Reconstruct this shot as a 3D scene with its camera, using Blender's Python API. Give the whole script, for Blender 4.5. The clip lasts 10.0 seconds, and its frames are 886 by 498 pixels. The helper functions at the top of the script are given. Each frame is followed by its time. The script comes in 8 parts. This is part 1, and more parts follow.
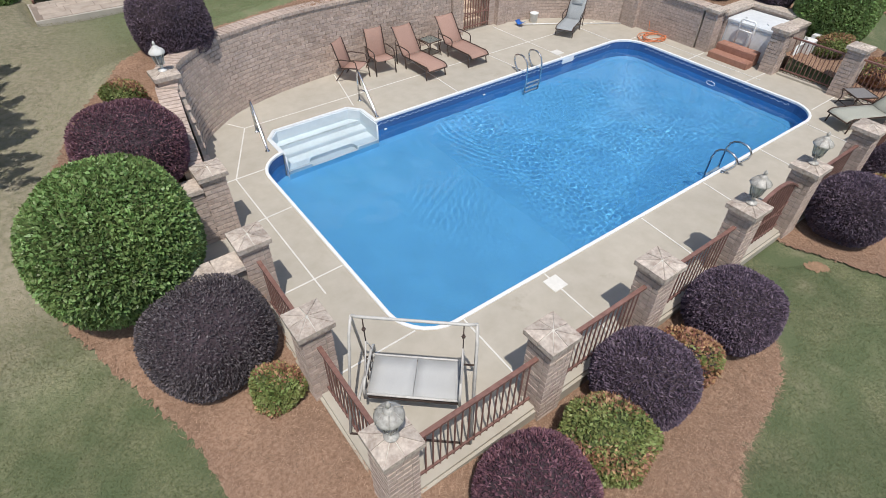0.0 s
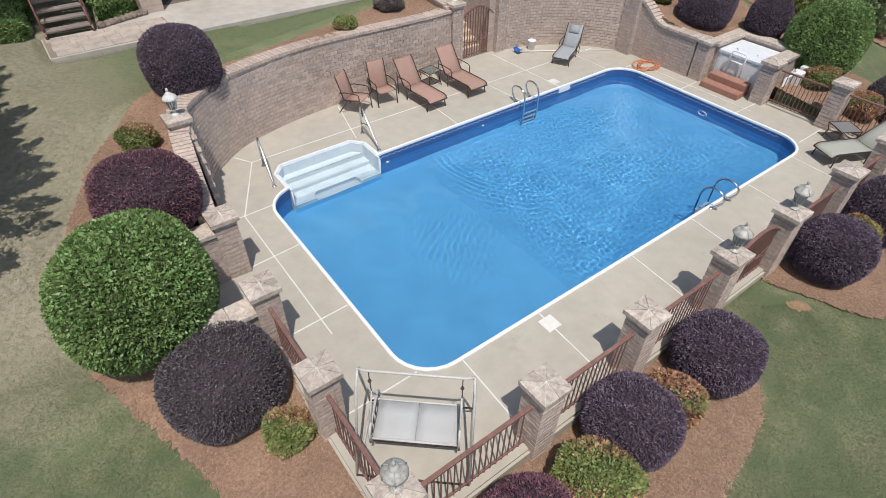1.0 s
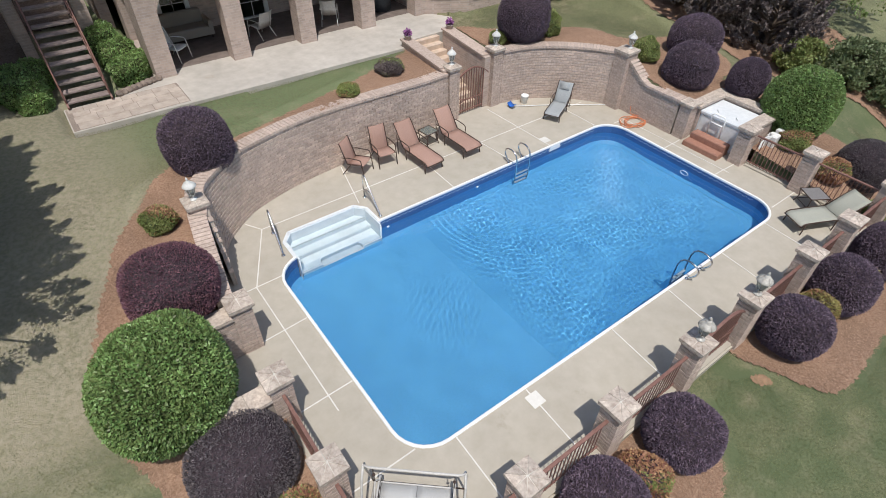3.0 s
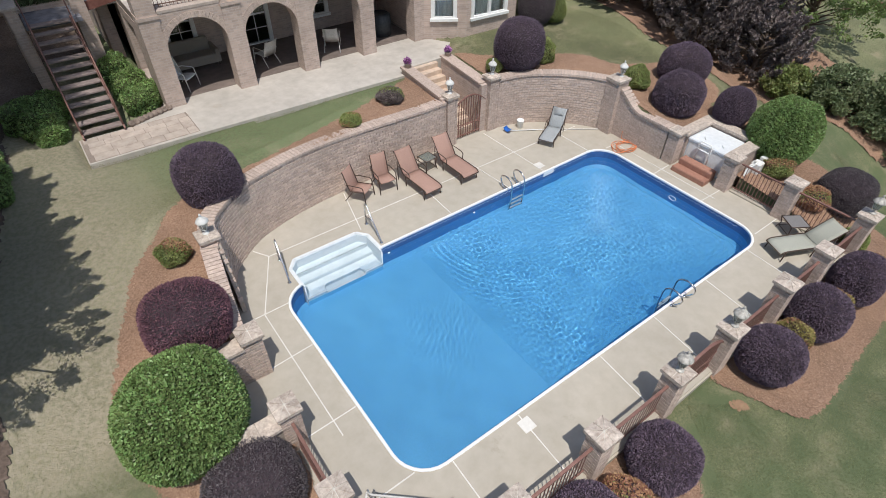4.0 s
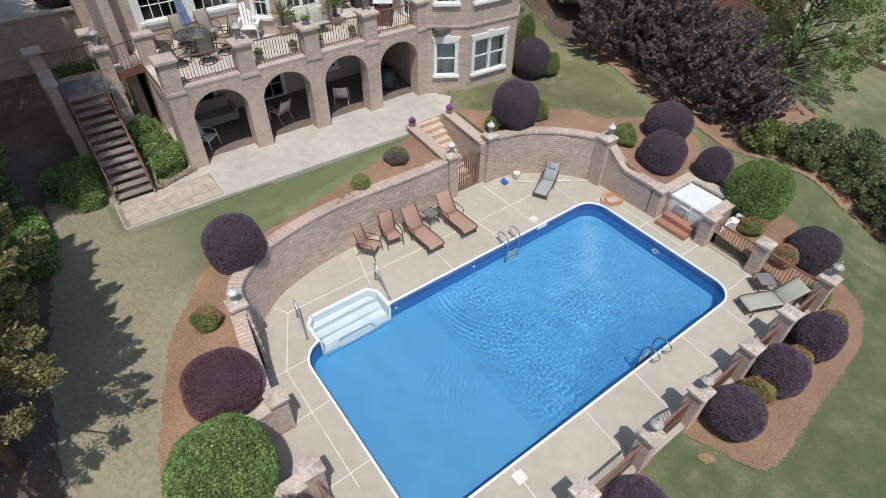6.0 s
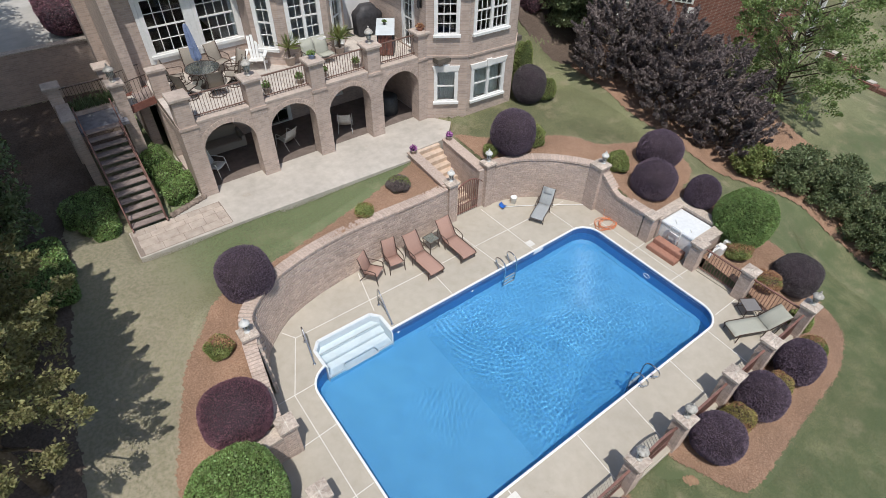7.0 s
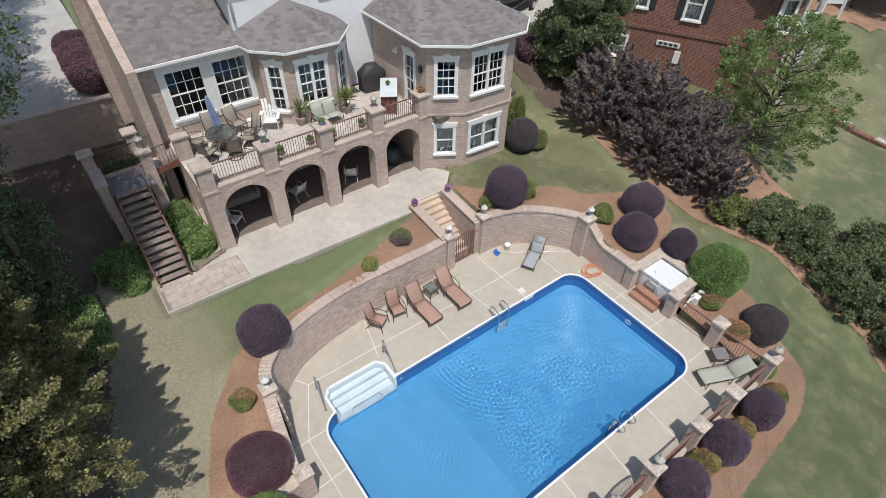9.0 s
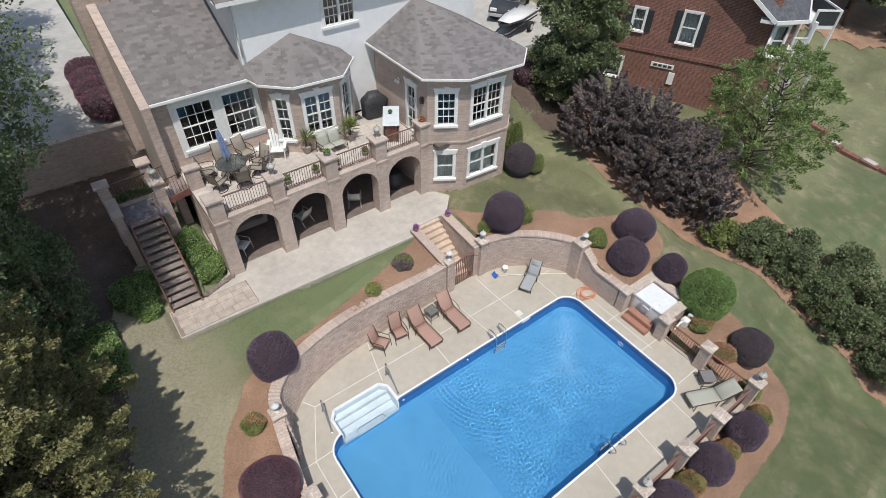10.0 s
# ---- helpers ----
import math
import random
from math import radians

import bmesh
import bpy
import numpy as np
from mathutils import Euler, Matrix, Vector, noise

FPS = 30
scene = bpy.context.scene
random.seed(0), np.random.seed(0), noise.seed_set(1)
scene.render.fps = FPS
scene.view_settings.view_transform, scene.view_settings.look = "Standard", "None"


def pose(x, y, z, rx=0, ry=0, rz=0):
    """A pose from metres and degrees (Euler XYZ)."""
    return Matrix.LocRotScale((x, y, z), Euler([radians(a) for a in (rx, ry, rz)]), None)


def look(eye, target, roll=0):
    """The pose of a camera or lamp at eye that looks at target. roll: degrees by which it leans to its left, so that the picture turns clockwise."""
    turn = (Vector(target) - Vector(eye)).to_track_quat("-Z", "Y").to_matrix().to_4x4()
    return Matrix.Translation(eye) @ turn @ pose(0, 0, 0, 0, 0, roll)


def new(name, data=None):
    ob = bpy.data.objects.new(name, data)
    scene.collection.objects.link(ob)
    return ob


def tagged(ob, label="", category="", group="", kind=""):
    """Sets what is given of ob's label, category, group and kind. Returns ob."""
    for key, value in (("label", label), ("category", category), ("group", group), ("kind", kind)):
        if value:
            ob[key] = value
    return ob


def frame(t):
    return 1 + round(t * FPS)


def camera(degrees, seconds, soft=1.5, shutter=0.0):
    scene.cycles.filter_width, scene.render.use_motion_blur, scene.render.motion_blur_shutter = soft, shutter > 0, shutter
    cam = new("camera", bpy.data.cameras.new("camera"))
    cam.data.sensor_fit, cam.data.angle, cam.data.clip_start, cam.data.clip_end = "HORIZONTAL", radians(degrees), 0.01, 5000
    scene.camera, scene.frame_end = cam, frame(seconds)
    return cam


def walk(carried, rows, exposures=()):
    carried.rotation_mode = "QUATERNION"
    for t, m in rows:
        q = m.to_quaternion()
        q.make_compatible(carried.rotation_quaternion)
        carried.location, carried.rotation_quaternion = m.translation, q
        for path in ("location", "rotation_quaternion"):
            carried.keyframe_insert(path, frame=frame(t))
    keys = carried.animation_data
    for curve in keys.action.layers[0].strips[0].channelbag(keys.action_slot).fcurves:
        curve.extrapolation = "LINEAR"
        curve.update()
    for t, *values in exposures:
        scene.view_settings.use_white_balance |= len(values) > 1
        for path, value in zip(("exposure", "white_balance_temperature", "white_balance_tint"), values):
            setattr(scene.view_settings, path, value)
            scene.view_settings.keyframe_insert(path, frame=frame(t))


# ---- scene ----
cam = camera(78.6, 10.0, 0.7)
# seconds, eye x y z, yaw, pitch, roll
PATH = [
    (0, -2.714, -4.278, 6.468, -36.86, -42.09, 0.60),
    (0.5, -2.699, -4.222, 6.905, -36.90, -42.14, 0.63),
    (1, -2.644, -4.152, 7.352, -36.93, -42.19, 0.67),
    (1.5, -2.546, -4.058, 7.788, -36.97, -42.24, 0.70),
    (2, -2.461, -3.942, 8.237, -37.00, -42.29, 0.74),
    (2.5, -2.391, -3.860, 8.744, -37.04, -42.35, 0.78),
    (4, -2.382, -3.921, 10.305, -37.14, -42.53, 0.89),
    (4.5, -2.397, -3.897, 10.888, -37.18, -42.60, 0.93),
    (5, -2.431, -3.857, 11.484, -37.21, -42.66, 0.97),
    (5.5, -2.450, -3.816, 12.098, -37.25, -42.73, 1.01),
    (7, -2.451, -3.730, 13.981, -37.35, -42.96, 1.13),
    (7.5, -2.405, -3.710, 14.643, -37.38, -43.04, 1.17),
    (8, -2.395, -3.698, 15.349, -37.41, -43.12, 1.21),
    (8.5, -2.421, -3.691, 16.052, -37.45, -43.20, 1.26),
    (9, -2.423, -3.646, 16.757, -37.48, -43.29, 1.30),
    (9.5, -2.421, -3.617, 17.491, -37.51, -43.38, 1.34),
    (10, -2.409, -3.539, 18.212, -37.54, -43.47, 1.38),
]


def aimed(x, y, z, yaw, pitch, roll):
    a, b = radians(yaw), radians(pitch)
    way = Vector((-math.sin(a) * math.cos(b), math.cos(a) * math.cos(b), math.sin(b)))
    return look((x, y, z), Vector((x, y, z)) + way, roll)


walk(cam, [(t, aimed(*r)) for t, *r in PATH])

# ---- light ----
SUN = Vector((0.22, 0.385, -1.0)).normalized()
world = bpy.data.worlds.new("sky")
scene.world = world
world.use_nodes = True
wn = world.node_tree.nodes
wn.clear()
sky = wn.new("ShaderNodeTexSky")
sky.sky_type = "NISHITA"
sky.sun_disc = False
sky.sun_elevation = math.asin(-SUN.z)
sky.sun_rotation = math.atan2(-SUN.x, -SUN.y)
sky.air_density, sky.dust_density = 1.2, 1.5
bg = wn.new("ShaderNodeBackground")
bg.inputs["Strength"].default_value = 0.11
wout = wn.new("ShaderNodeOutputWorld")
world.node_tree.links.new(sky.outputs[0], bg.inputs[0])
world.node_tree.links.new(bg.outputs[0], wout.inputs[0])
sun_data = bpy.data.lights.new("sun", "SUN")
sun_data.energy = 3.4
sun_data.cycles.is_caustics_light = True
sun_data.angle = radians(0.53)
sun_data.color = (1.0, 0.96, 0.9)
sun = new("sun", sun_data)
sun.matrix_basis = look((-12, -18, 40), Vector((-12, -18, 40)) + SUN)
scene.view_settings.exposure = 0.02

# ---- building helpers ----


def part(name, bm, material, parent=None, label=""):
    me = bpy.data.meshes.new(name)
    bm.to_mesh(me)
    bm.free()
    me.materials.append(material)
    ob = new(name, me)
    if parent is not None:
        ob.parent = parent
    if label:
        ob["label"] = label
    return ob


def raw(name, verts, faces, material, parent=None, smooth=False):
    me = bpy.data.meshes.new(name)
    me.from_pydata([tuple(v) for v in verts], [], [tuple(f) for f in faces])
    me.materials.append(material)
    if smooth:
        me.polygons.foreach_set("use_smooth", [True] * len(me.polygons))
    me.update()
    ob = new(name, me)
    if parent is not None:
        ob.parent = parent
    return ob


def shared(name, me, parent, m):
    ob = new(name, me)
    ob.parent = parent
    ob.matrix_basis = m
    return ob


def thing(name, label, category, group="", m=None, kind=""):
    ob = new(name)
    ob.empty_display_size = 0.2
    if m is not None:
        ob.matrix_basis = m
    return tagged(ob, label, category, group, kind)


def BM():
    return bmesh.new()


def hexa(bm, p):
    """A block from 8 corners: bottom ring of 4, then top ring of 4."""
    v = [bm.verts.new(q) for q in p]
    for f in ((3, 2, 1, 0), (4, 5, 6, 7), (0, 1, 5, 4), (1, 2, 6, 5), (2, 3, 7, 6), (3, 0, 4, 7)):
        bm.faces.new([v[i] for i in f])
    return bm


def box(bm, x0, y0, z0, x1, y1, z1):
    return hexa(bm, [(x0, y0, z0), (x1, y0, z0), (x1, y1, z0), (x0, y1, z0), (x0, y0, z1), (x1, y0, z1), (x1, y1, z1), (x0, y1, z1)])


def cbox(bm, x0, y0, z0, x1, y1, z1, c=0.01):
    """A block with chamfered upper edges."""
    box(bm, x0, y0, z0, x1, y1, z1 - c)
    return hexa(bm, [(x0, y0, z1 - c), (x1, y0, z1 - c), (x1, y1, z1 - c), (x0, y1, z1 - c), (x0 + c, y0 + c, z1), (x1 - c, y0 + c, z1), (x1 - c, y1 - c, z1), (x0 + c, y1 - c, z1)])


def beam(bm, a, b, w, h, up=(0, 0, 1)):
    """A bar of section w by h from a to b."""
    a, b = Vector(a), Vector(b)
    d = (b - a).normalized()
    s = d.cross(Vector(up))
    s = s.normalized() if s.length > 1e-5 else Vector((1, 0, 0))
    u = s.cross(d).normalized()
    s, u = s * w / 2, u * h / 2
    return hexa(bm, [a - s - u, a + s - u, b + s - u, b - s - u, a - s + u, a + s + u, b + s + u, b - s + u])


def prism(bm, ring, z0, z1):
    lo = [bm.verts.new((p[0], p[1], z0 if not callable(z0) else z0(p))) for p in ring]
    hi = [bm.verts.new((p[0], p[1], z1 if not callable(z1) else z1(p))) for p in ring]
    bm.faces.new(lo[::-1])
    bm.faces.new(hi)
    n = len(ring)
    for i in range(n):
        bm.faces.new((lo[i], lo[(i + 1) % n], hi[(i + 1) % n], hi[i]))
    return bm


def tube(bm, pts, r, sides=8, closed=False):
    pts = [Vector(p) for p in pts]
    rings = []
    n = len(pts)
    last = None
    for i, p in enumerate(pts):
        a = pts[(i - 1) % n] if (i or closed) else p
        b = pts[(i + 1) % n] if (i < n - 1 or closed) else p
        d = (b - a).normalized()
        ref = last if last is not None else (Vector((0, 0, 1)) if abs(d.z) < 0.9 else Vector((1, 0, 0)))
        s = d.cross(ref)
        s = s.normalized() if s.length > 1e-6 else d.orthogonal().normalized()
        u = s.cross(d).normalized()
        last = u
        rr = r[i] if isinstance(r, (list, tuple)) else r
        rings.append([bm.verts.new(p + (s * math.cos(k * 2 * math.pi / sides) + u * math.sin(k * 2 * math.pi / sides)) * rr) for k in range(sides)])
    for i in range(n if closed else n - 1):
        q, w = rings[i], rings[(i + 1) % n]
        for k in range(sides):
            bm.faces.new((q[k], w[k], w[(k + 1) % sides], q[(k + 1) % sides])).smooth = True
    if not closed:
        bm.faces.new(rings[0])
        bm.faces.new(rings[-1][::-1])
    return bm


def lathe(bm, profile, seg=16, at=(0, 0, 0)):
    rings = [[bm.verts.new((at[0] + r * math.cos(2 * math.pi * k / seg), at[1] + r * math.sin(2 * math.pi * k / seg), at[2] + z)) for k in range(seg)] for r, z in profile]
    for a, b in zip(rings, rings[1:]):
        for k in range(seg):
            bm.faces.new((a[k], a[(k + 1) % seg], b[(k + 1) % seg], b[k])).smooth = True
    bm.faces.new(rings[0][::-1])
    bm.faces.new(rings[-1])
    return bm


def sheet(bm, rows, thick):
    """A bent sheet of rows of points, thickened downwards."""
    top = [[bm.verts.new(p) for p in r] for r in rows]
    low = [[bm.verts.new((p[0], p[1], p[2] - thick)) for p in r] for r in rows]
    n, m = len(rows), len(rows[0])
    for i in range(n - 1):
        for j in range(m - 1):
            bm.faces.new((top[i][j], top[i][j + 1], top[i + 1][j + 1], top[i + 1][j])).smooth = True
            bm.faces.new((low[i][j], low[i + 1][j], low[i + 1][j + 1], low[i][j + 1])).smooth = True
    for i in range(n - 1):
        bm.faces.new((top[i][0], top[i + 1][0], low[i + 1][0], low[i][0]))
        bm.faces.new((top[i][-1], low[i][-1], low[i + 1][-1], top[i + 1][-1]))
    for j in range(m - 1):
        bm.faces.new((top[0][j], low[0][j], low[0][j + 1], top[0][j + 1]))
        bm.faces.new((top[-1][j], top[-1][j + 1], low[-1][j + 1], low[-1][j]))
    return bm


def arc(cx, cy, r, a0, a1, n):
    return [(cx + r * math.cos(radians(a0 + (a1 - a0) * i / n)), cy + r * math.sin(radians(a0 + (a1 - a0) * i / n))) for i in range(n + 1)]


# ---- materials ----


def surface(name, c1, c2, scale=6.0, rough=0.8, metal=0.0, bump=0.15, bscale=None, big=0.6, bigamt=0.18, rnd=0.0, island=0.0, spec=0.4, stain=None, stain_at=0.62, stretch=None, hue=0.0, trans=0.0):
    m = bpy.data.materials.new(name)
    m.use_nodes = True
    nt = m.node_tree
    n, l = nt.nodes, nt.links
    b = n["Principled BSDF"]
    geo = n.new("ShaderNodeNewGeometry")
    co = geo.outputs["Position"]
    if stretch:
        mp = n.new("ShaderNodeMapping")
        mp.inputs["Scale"].default_value = stretch
        l.new(co, mp.inputs[0])
        co = mp.outputs[0]

    def noise_tex(s, detail=5.0, rgh=0.6):
        t = n.new("ShaderNodeTexNoise")
        t.inputs["Scale"].default_value = s
        t.inputs["Detail"].default_value = detail
        t.inputs["Roughness"].default_value = rgh
        l.new(co, t.inputs["Vector"])
        return t.outputs[0]

    ramp = n.new("ShaderNodeValToRGB")
    ramp.color_ramp.elements[0].position, ramp.color_ramp.elements[1].position = 0.33, 0.67
    ramp.color_ramp.elements[0].color, ramp.color_ramp.elements[1].color = (*c1, 1), (*c2, 1)
    l.new(noise_tex(scale), ramp.inputs[0])
    col = ramp.outputs[0]

    def mix(kind, fac, a, bb):
        x = n.new("ShaderNodeMix")
        x.data_type, x.blend_type = "RGBA", kind
        for sock, val in ((x.inputs[0], fac), (x.inputs[6], a), (x.inputs[7], bb)):
            if hasattr(val, "links"):
                l.new(val, sock)
            else:
                sock.default_value = val
        return x.outputs[2]

    def spread(val, lo, hi, frm=(0.0, 1.0)):
        r = n.new("ShaderNodeMapRange")
        r.inputs[1].default_value, r.inputs[2].default_value = frm
        r.inputs[3].default_value, r.inputs[4].default_value = lo, hi
        l.new(val, r.inputs[0])
        return r.outputs[0]

    def grey(val):
        c = n.new("ShaderNodeCombineColor")
        for k in range(3):
            l.new(val, c.inputs[k])
        return c.outputs[0]

    if bigamt:
        col = mix("MULTIPLY", 1.0, col, grey(spread(noise_tex(big, 3.0), 1 - bigamt, 1 + bigamt, (0.3, 0.7))))
    if stain:
        f = spread(noise_tex(big * 2.3, 6.0, 0.7), 0.0, 0.75, (stain_at, stain_at + 0.12))
        col = mix("MIX", f, col, (*stain, 1))
    if rnd or island:
        src = n.new("ShaderNodeObjectInfo").outputs["Random"] if rnd else geo.outputs["Random Per Island"]
        a = rnd or island
        col = mix("MULTIPLY", 1.0, col, grey(spread(src, 1 - a, 1 + a)))
        if hue:
            hs = n.new("ShaderNodeHueSaturation")
            l.new(spread(src, 0.5 - hue, 0.5 + hue), hs.inputs["Hue"])
            l.new(col, hs.inputs["Color"])
            col = hs.outputs[0]
    l.new(col, b.inputs["Base Color"])
    b.inputs["Roughness"].default_value = rough
    b.inputs["Metallic"].default_value = metal
    b.inputs["Specular IOR Level"].default_value = spec
    if trans:
        tr = n.new("ShaderNodeBsdfTranslucent")
        l.new(col, tr.inputs[0])
        ms = n.new("ShaderNodeMixShader")
        ms.inputs[0].default_value = trans
        l.new(b.outputs[0], ms.inputs[1])
        l.new(tr.outputs[0], ms.inputs[2])
        l.new(ms.outputs[0], n["Material Output"].inputs["Surface"])
    if bump:
        bp = n.new("ShaderNodeBump")
        bp.inputs["Strength"].default_value = bump
        bp.inputs["Distance"].default_value = 0.02
        l.new(noise_tex(bscale or scale * 4, 6.0, 0.65), bp.inputs["Height"])
        l.new(bp.outputs[0], b.inputs["Normal"])
    return m


def bricks(name, c1, c2, mortar, w=0.21, h=0.075, gap=0.010, bump=0.5, axis="xz"):
    """Masonry too far off to be built brick by brick."""
    m = surface(name, c1, c2, 5.0, 0.88, bump=0.0, bigamt=0.12, big=0.5)
    nt = m.node_tree
    n, l = nt.nodes, nt.links
    b = n["Principled BSDF"]
    old = b.inputs["Base Color"].links[0].from_socket
    geo = n.new("ShaderNodeNewGeometry")
    sep = n.new("ShaderNodeSeparateXYZ")
    l.new(geo.outputs["Position"], sep.inputs[0])
    comb = n.new("ShaderNodeCombineXYZ")
    add = n.new("ShaderNodeMath")
    l.new(sep.outputs[0], add.inputs[0])
    l.new(sep.outputs[1], add.inputs[1])
    l.new(add.outputs[0], comb.inputs[0])
    l.new(sep.outputs[2], comb.inputs[1])
    t = n.new("ShaderNodeTexBrick")
    t.inputs["Scale"].default_value = 1.0
    t.inputs["Mortar Size"].default_value = gap
    t.inputs["Mortar Smooth"].default_value = 0.15
    t.inputs["Brick Width"].default_value = w
    t.inputs["Row Height"].default_value = h
    t.inputs["Color1"].default_value = (0.88, 0.88, 0.88, 1)
    t.inputs["Color2"].default_value = (1.12, 1.1, 1.08, 1)
    t.inputs["Mortar"].default_value = (*[mm / max(0.01, (p + q) / 2) for mm, p, q in zip(mortar, c1, c2)], 1)
    l.new(comb.outputs[0], t.inputs["Vector"])
    x = n.new("ShaderNodeMix")
    x.data_type, x.blend_type = "RGBA", "MULTIPLY"
    x.inputs[0].default_value = 1.0
    l.new(old, x.inputs[6])
    l.new(t.outputs["Color"], x.inputs[7])
    l.new(x.outputs[2], b.inputs["Base Color"])
    bp = n.new("ShaderNodeBump")
    bp.invert = True
    bp.inputs["Strength"].default_value = bump
    bp.inputs["Distance"].default_value = 0.01
    l.new(t.outputs["Fac"], bp.inputs["Height"])
    l.new(bp.outputs[0], b.inputs["Normal"])
    return m


def clear(name, tint, rough=0.0, ior=1.45):
    m = bpy.data.materials.new(name)
    m.use_nodes = True
    n, l = m.node_tree.nodes, m.node_tree.links
    b = n["Principled BSDF"]
    b.inputs["Base Color"].default_value = (*tint, 1)
    b.inputs["Transmission Weight"].default_value = 1.0
    b.inputs["Roughness"].default_value = rough
    b.inputs["IOR"].default_value = ior
    return m


def thin_glass(name, tint, body):
    """A thin tinted pane: mostly seen through, with a faint body colour and gloss."""
    m = bpy.data.materials.new(name)
    m.use_nodes = True
    n, l = m.node_tree.nodes, m.node_tree.links
    b = n["Principled BSDF"]
    b.inputs["Base Color"].default_value = (*tint, 1)
    b.inputs["Roughness"].default_value = 0.08
    tr = n.new("ShaderNodeBsdfTransparent")
    tr.inputs[0].default_value = (0.86, 0.92, 0.89, 1)
    mx = n.new("ShaderNodeMixShader")
    mx.inputs[0].default_value = body
    l.new(tr.outputs[0], mx.inputs[1])
    l.new(b.outputs[0], mx.inputs[2])
    l.new(mx.outputs[0], n["Material Output"].inputs["Surface"])
    return m


GRASS = surface("lawn_grass", (0.088, 0.106, 0.05), (0.235, 0.23, 0.13), 24.0, 0.9, bump=0.8, bscale=55, big=0.35, bigamt=0.28, stain=(0.30, 0.262, 0.17), stain_at=0.54)


def dry_part(m, tone, x0, x1, y0, y1, least=0.2, most=1.0, patch=11.0):
    """Mixes a drier tone into a lawn, more towards low x and high y."""
    n, l = m.node_tree.nodes, m.node_tree.links
    b = n["Principled BSDF"]
    old = b.inputs["Base Color"].links[0].from_socket
    geo = n.new("ShaderNodeNewGeometry")
    sep = n.new("ShaderNodeSeparateXYZ")
    l.new(geo.outputs["Position"], sep.inputs[0])
    t = n.new("ShaderNodeTexNoise")
    t.inputs["Scale"].default_value, t.inputs["Detail"].default_value = patch, 9.0
    l.new(geo.outputs["Position"], t.inputs["Vector"])
    outs = []
    for k, a, c in ((0, x0, x1), (1, y0, y1)):
        r = n.new("ShaderNodeMapRange")
        r.interpolation_type = "SMOOTHSTEP"
        r.inputs[1].default_value, r.inputs[2].default_value = a, c
        l.new(sep.outputs[k], r.inputs[0])
        outs.append(r.outputs[0])
    mu = n.new("ShaderNodeMath")
    mu.operation = "MULTIPLY"
    l.new(outs[0], mu.inputs[0])
    l.new(outs[1], mu.inputs[1])
    sp = n.new("ShaderNodeMapRange")
    sp.inputs[1].default_value, sp.inputs[2].default_value, sp.inputs[3].default_value, sp.inputs[4].default_value = 0.36, 0.62, least, most
    l.new(t.outputs[0], sp.inputs[0])
    m2 = n.new("ShaderNodeMath")
    m2.operation = "MULTIPLY"
    l.new(mu.outputs[0], m2.inputs[0])
    l.new(sp.outputs[0], m2.inputs[1])
    x = n.new("ShaderNodeMix")
    x.data_type = "RGBA"
    l.new(m2.outputs[0], x.inputs[0])
    l.new(old, x.inputs[6])
    x.inputs[7].default_value = (*tone, 1)
    l.new(x.outputs[2], b.inputs["Base Color"])


dry_part(GRASS, (0.165, 0.215, 0.105), 8.6, 6.8, 8.6, 10.4, 0.3, 0.9)
dry_part(GRASS, (0.345, 0.305, 0.225), -0.2, -3.2, 1.0, 4.5, 0.5)
dry_part(GRASS, (0.100, 0.130, 0.060), 100, 60, 3.9, 2.0, 0.12, 0.9, 1.5)
STRAW = surface("pine_straw", (0.24, 0.142, 0.092), (0.40, 0.258, 0.178), 22.0, 0.95, bump=0.9, bscale=70, big=0.9, bigamt=0.2)
CONCRETE = surface("deck_concrete", (0.42, 0.38, 0.315), (0.47, 0.43, 0.365), 3.0, 0.85, bump=0.08, bscale=60, big=0.35, bigamt=0.07, stain=(0.34, 0.295, 0.23), stain_at=0.64)
JOINT = surface("white_caulk", (0.64, 0.62, 0.58), (0.72, 0.70, 0.66), 10.0, 0.7, bump=0.05, bigamt=0.1)
COPING = surface("white_coping", (0.78, 0.79, 0.80), (0.86, 0.87, 0.88), 10.0, 0.45, bump=0.03, bigamt=0.05)
LINER = surface("pool_liner", (0.12, 0.42, 0.68), (0.145, 0.46, 0.74), 25.0, 0.5, bump=0.05, bigamt=0.06, big=0.3)
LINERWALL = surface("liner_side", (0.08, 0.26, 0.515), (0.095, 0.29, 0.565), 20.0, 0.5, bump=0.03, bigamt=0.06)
BAND = surface("liner_band", (0.045, 0.115, 0.29), (0.06, 0.14, 0.35), 20.0, 0.4, bump=0.03, bigamt=0.1)
MOTIF = surface("liner_motif", (0.45, 0.55, 0.70), (0.60, 0.68, 0.80), 20.0, 0.4, bump=0.0, bigamt=0.1)
ACRYLIC = surface("white_acrylic", (0.66, 0.69, 0.71), (0.74, 0.77, 0.79), 8.0, 0.35, bump=0.05, bigamt=0.06)
POOLSTEP = surface("pale_moulded_step", (0.60, 0.665, 0.70), (0.66, 0.72, 0.755), 5.0, 0.45, bump=0.03, bigamt=0.06, big=1.5)
LADDERSTEP = surface("grey_step_plastic", (0.20, 0.27, 0.33), (0.26, 0.33, 0.40), 12.0, 0.5, bump=0.05)
WATER = clear("pool_water", (0.90, 0.97, 0.995), 0.0, 1.33)
BRICK = surface("tan_brick", (0.435, 0.34, 0.288), (0.575, 0.468, 0.408), 14.0, 0.92, bump=0.5, bscale=70, bigamt=0.10, rnd=0.09)
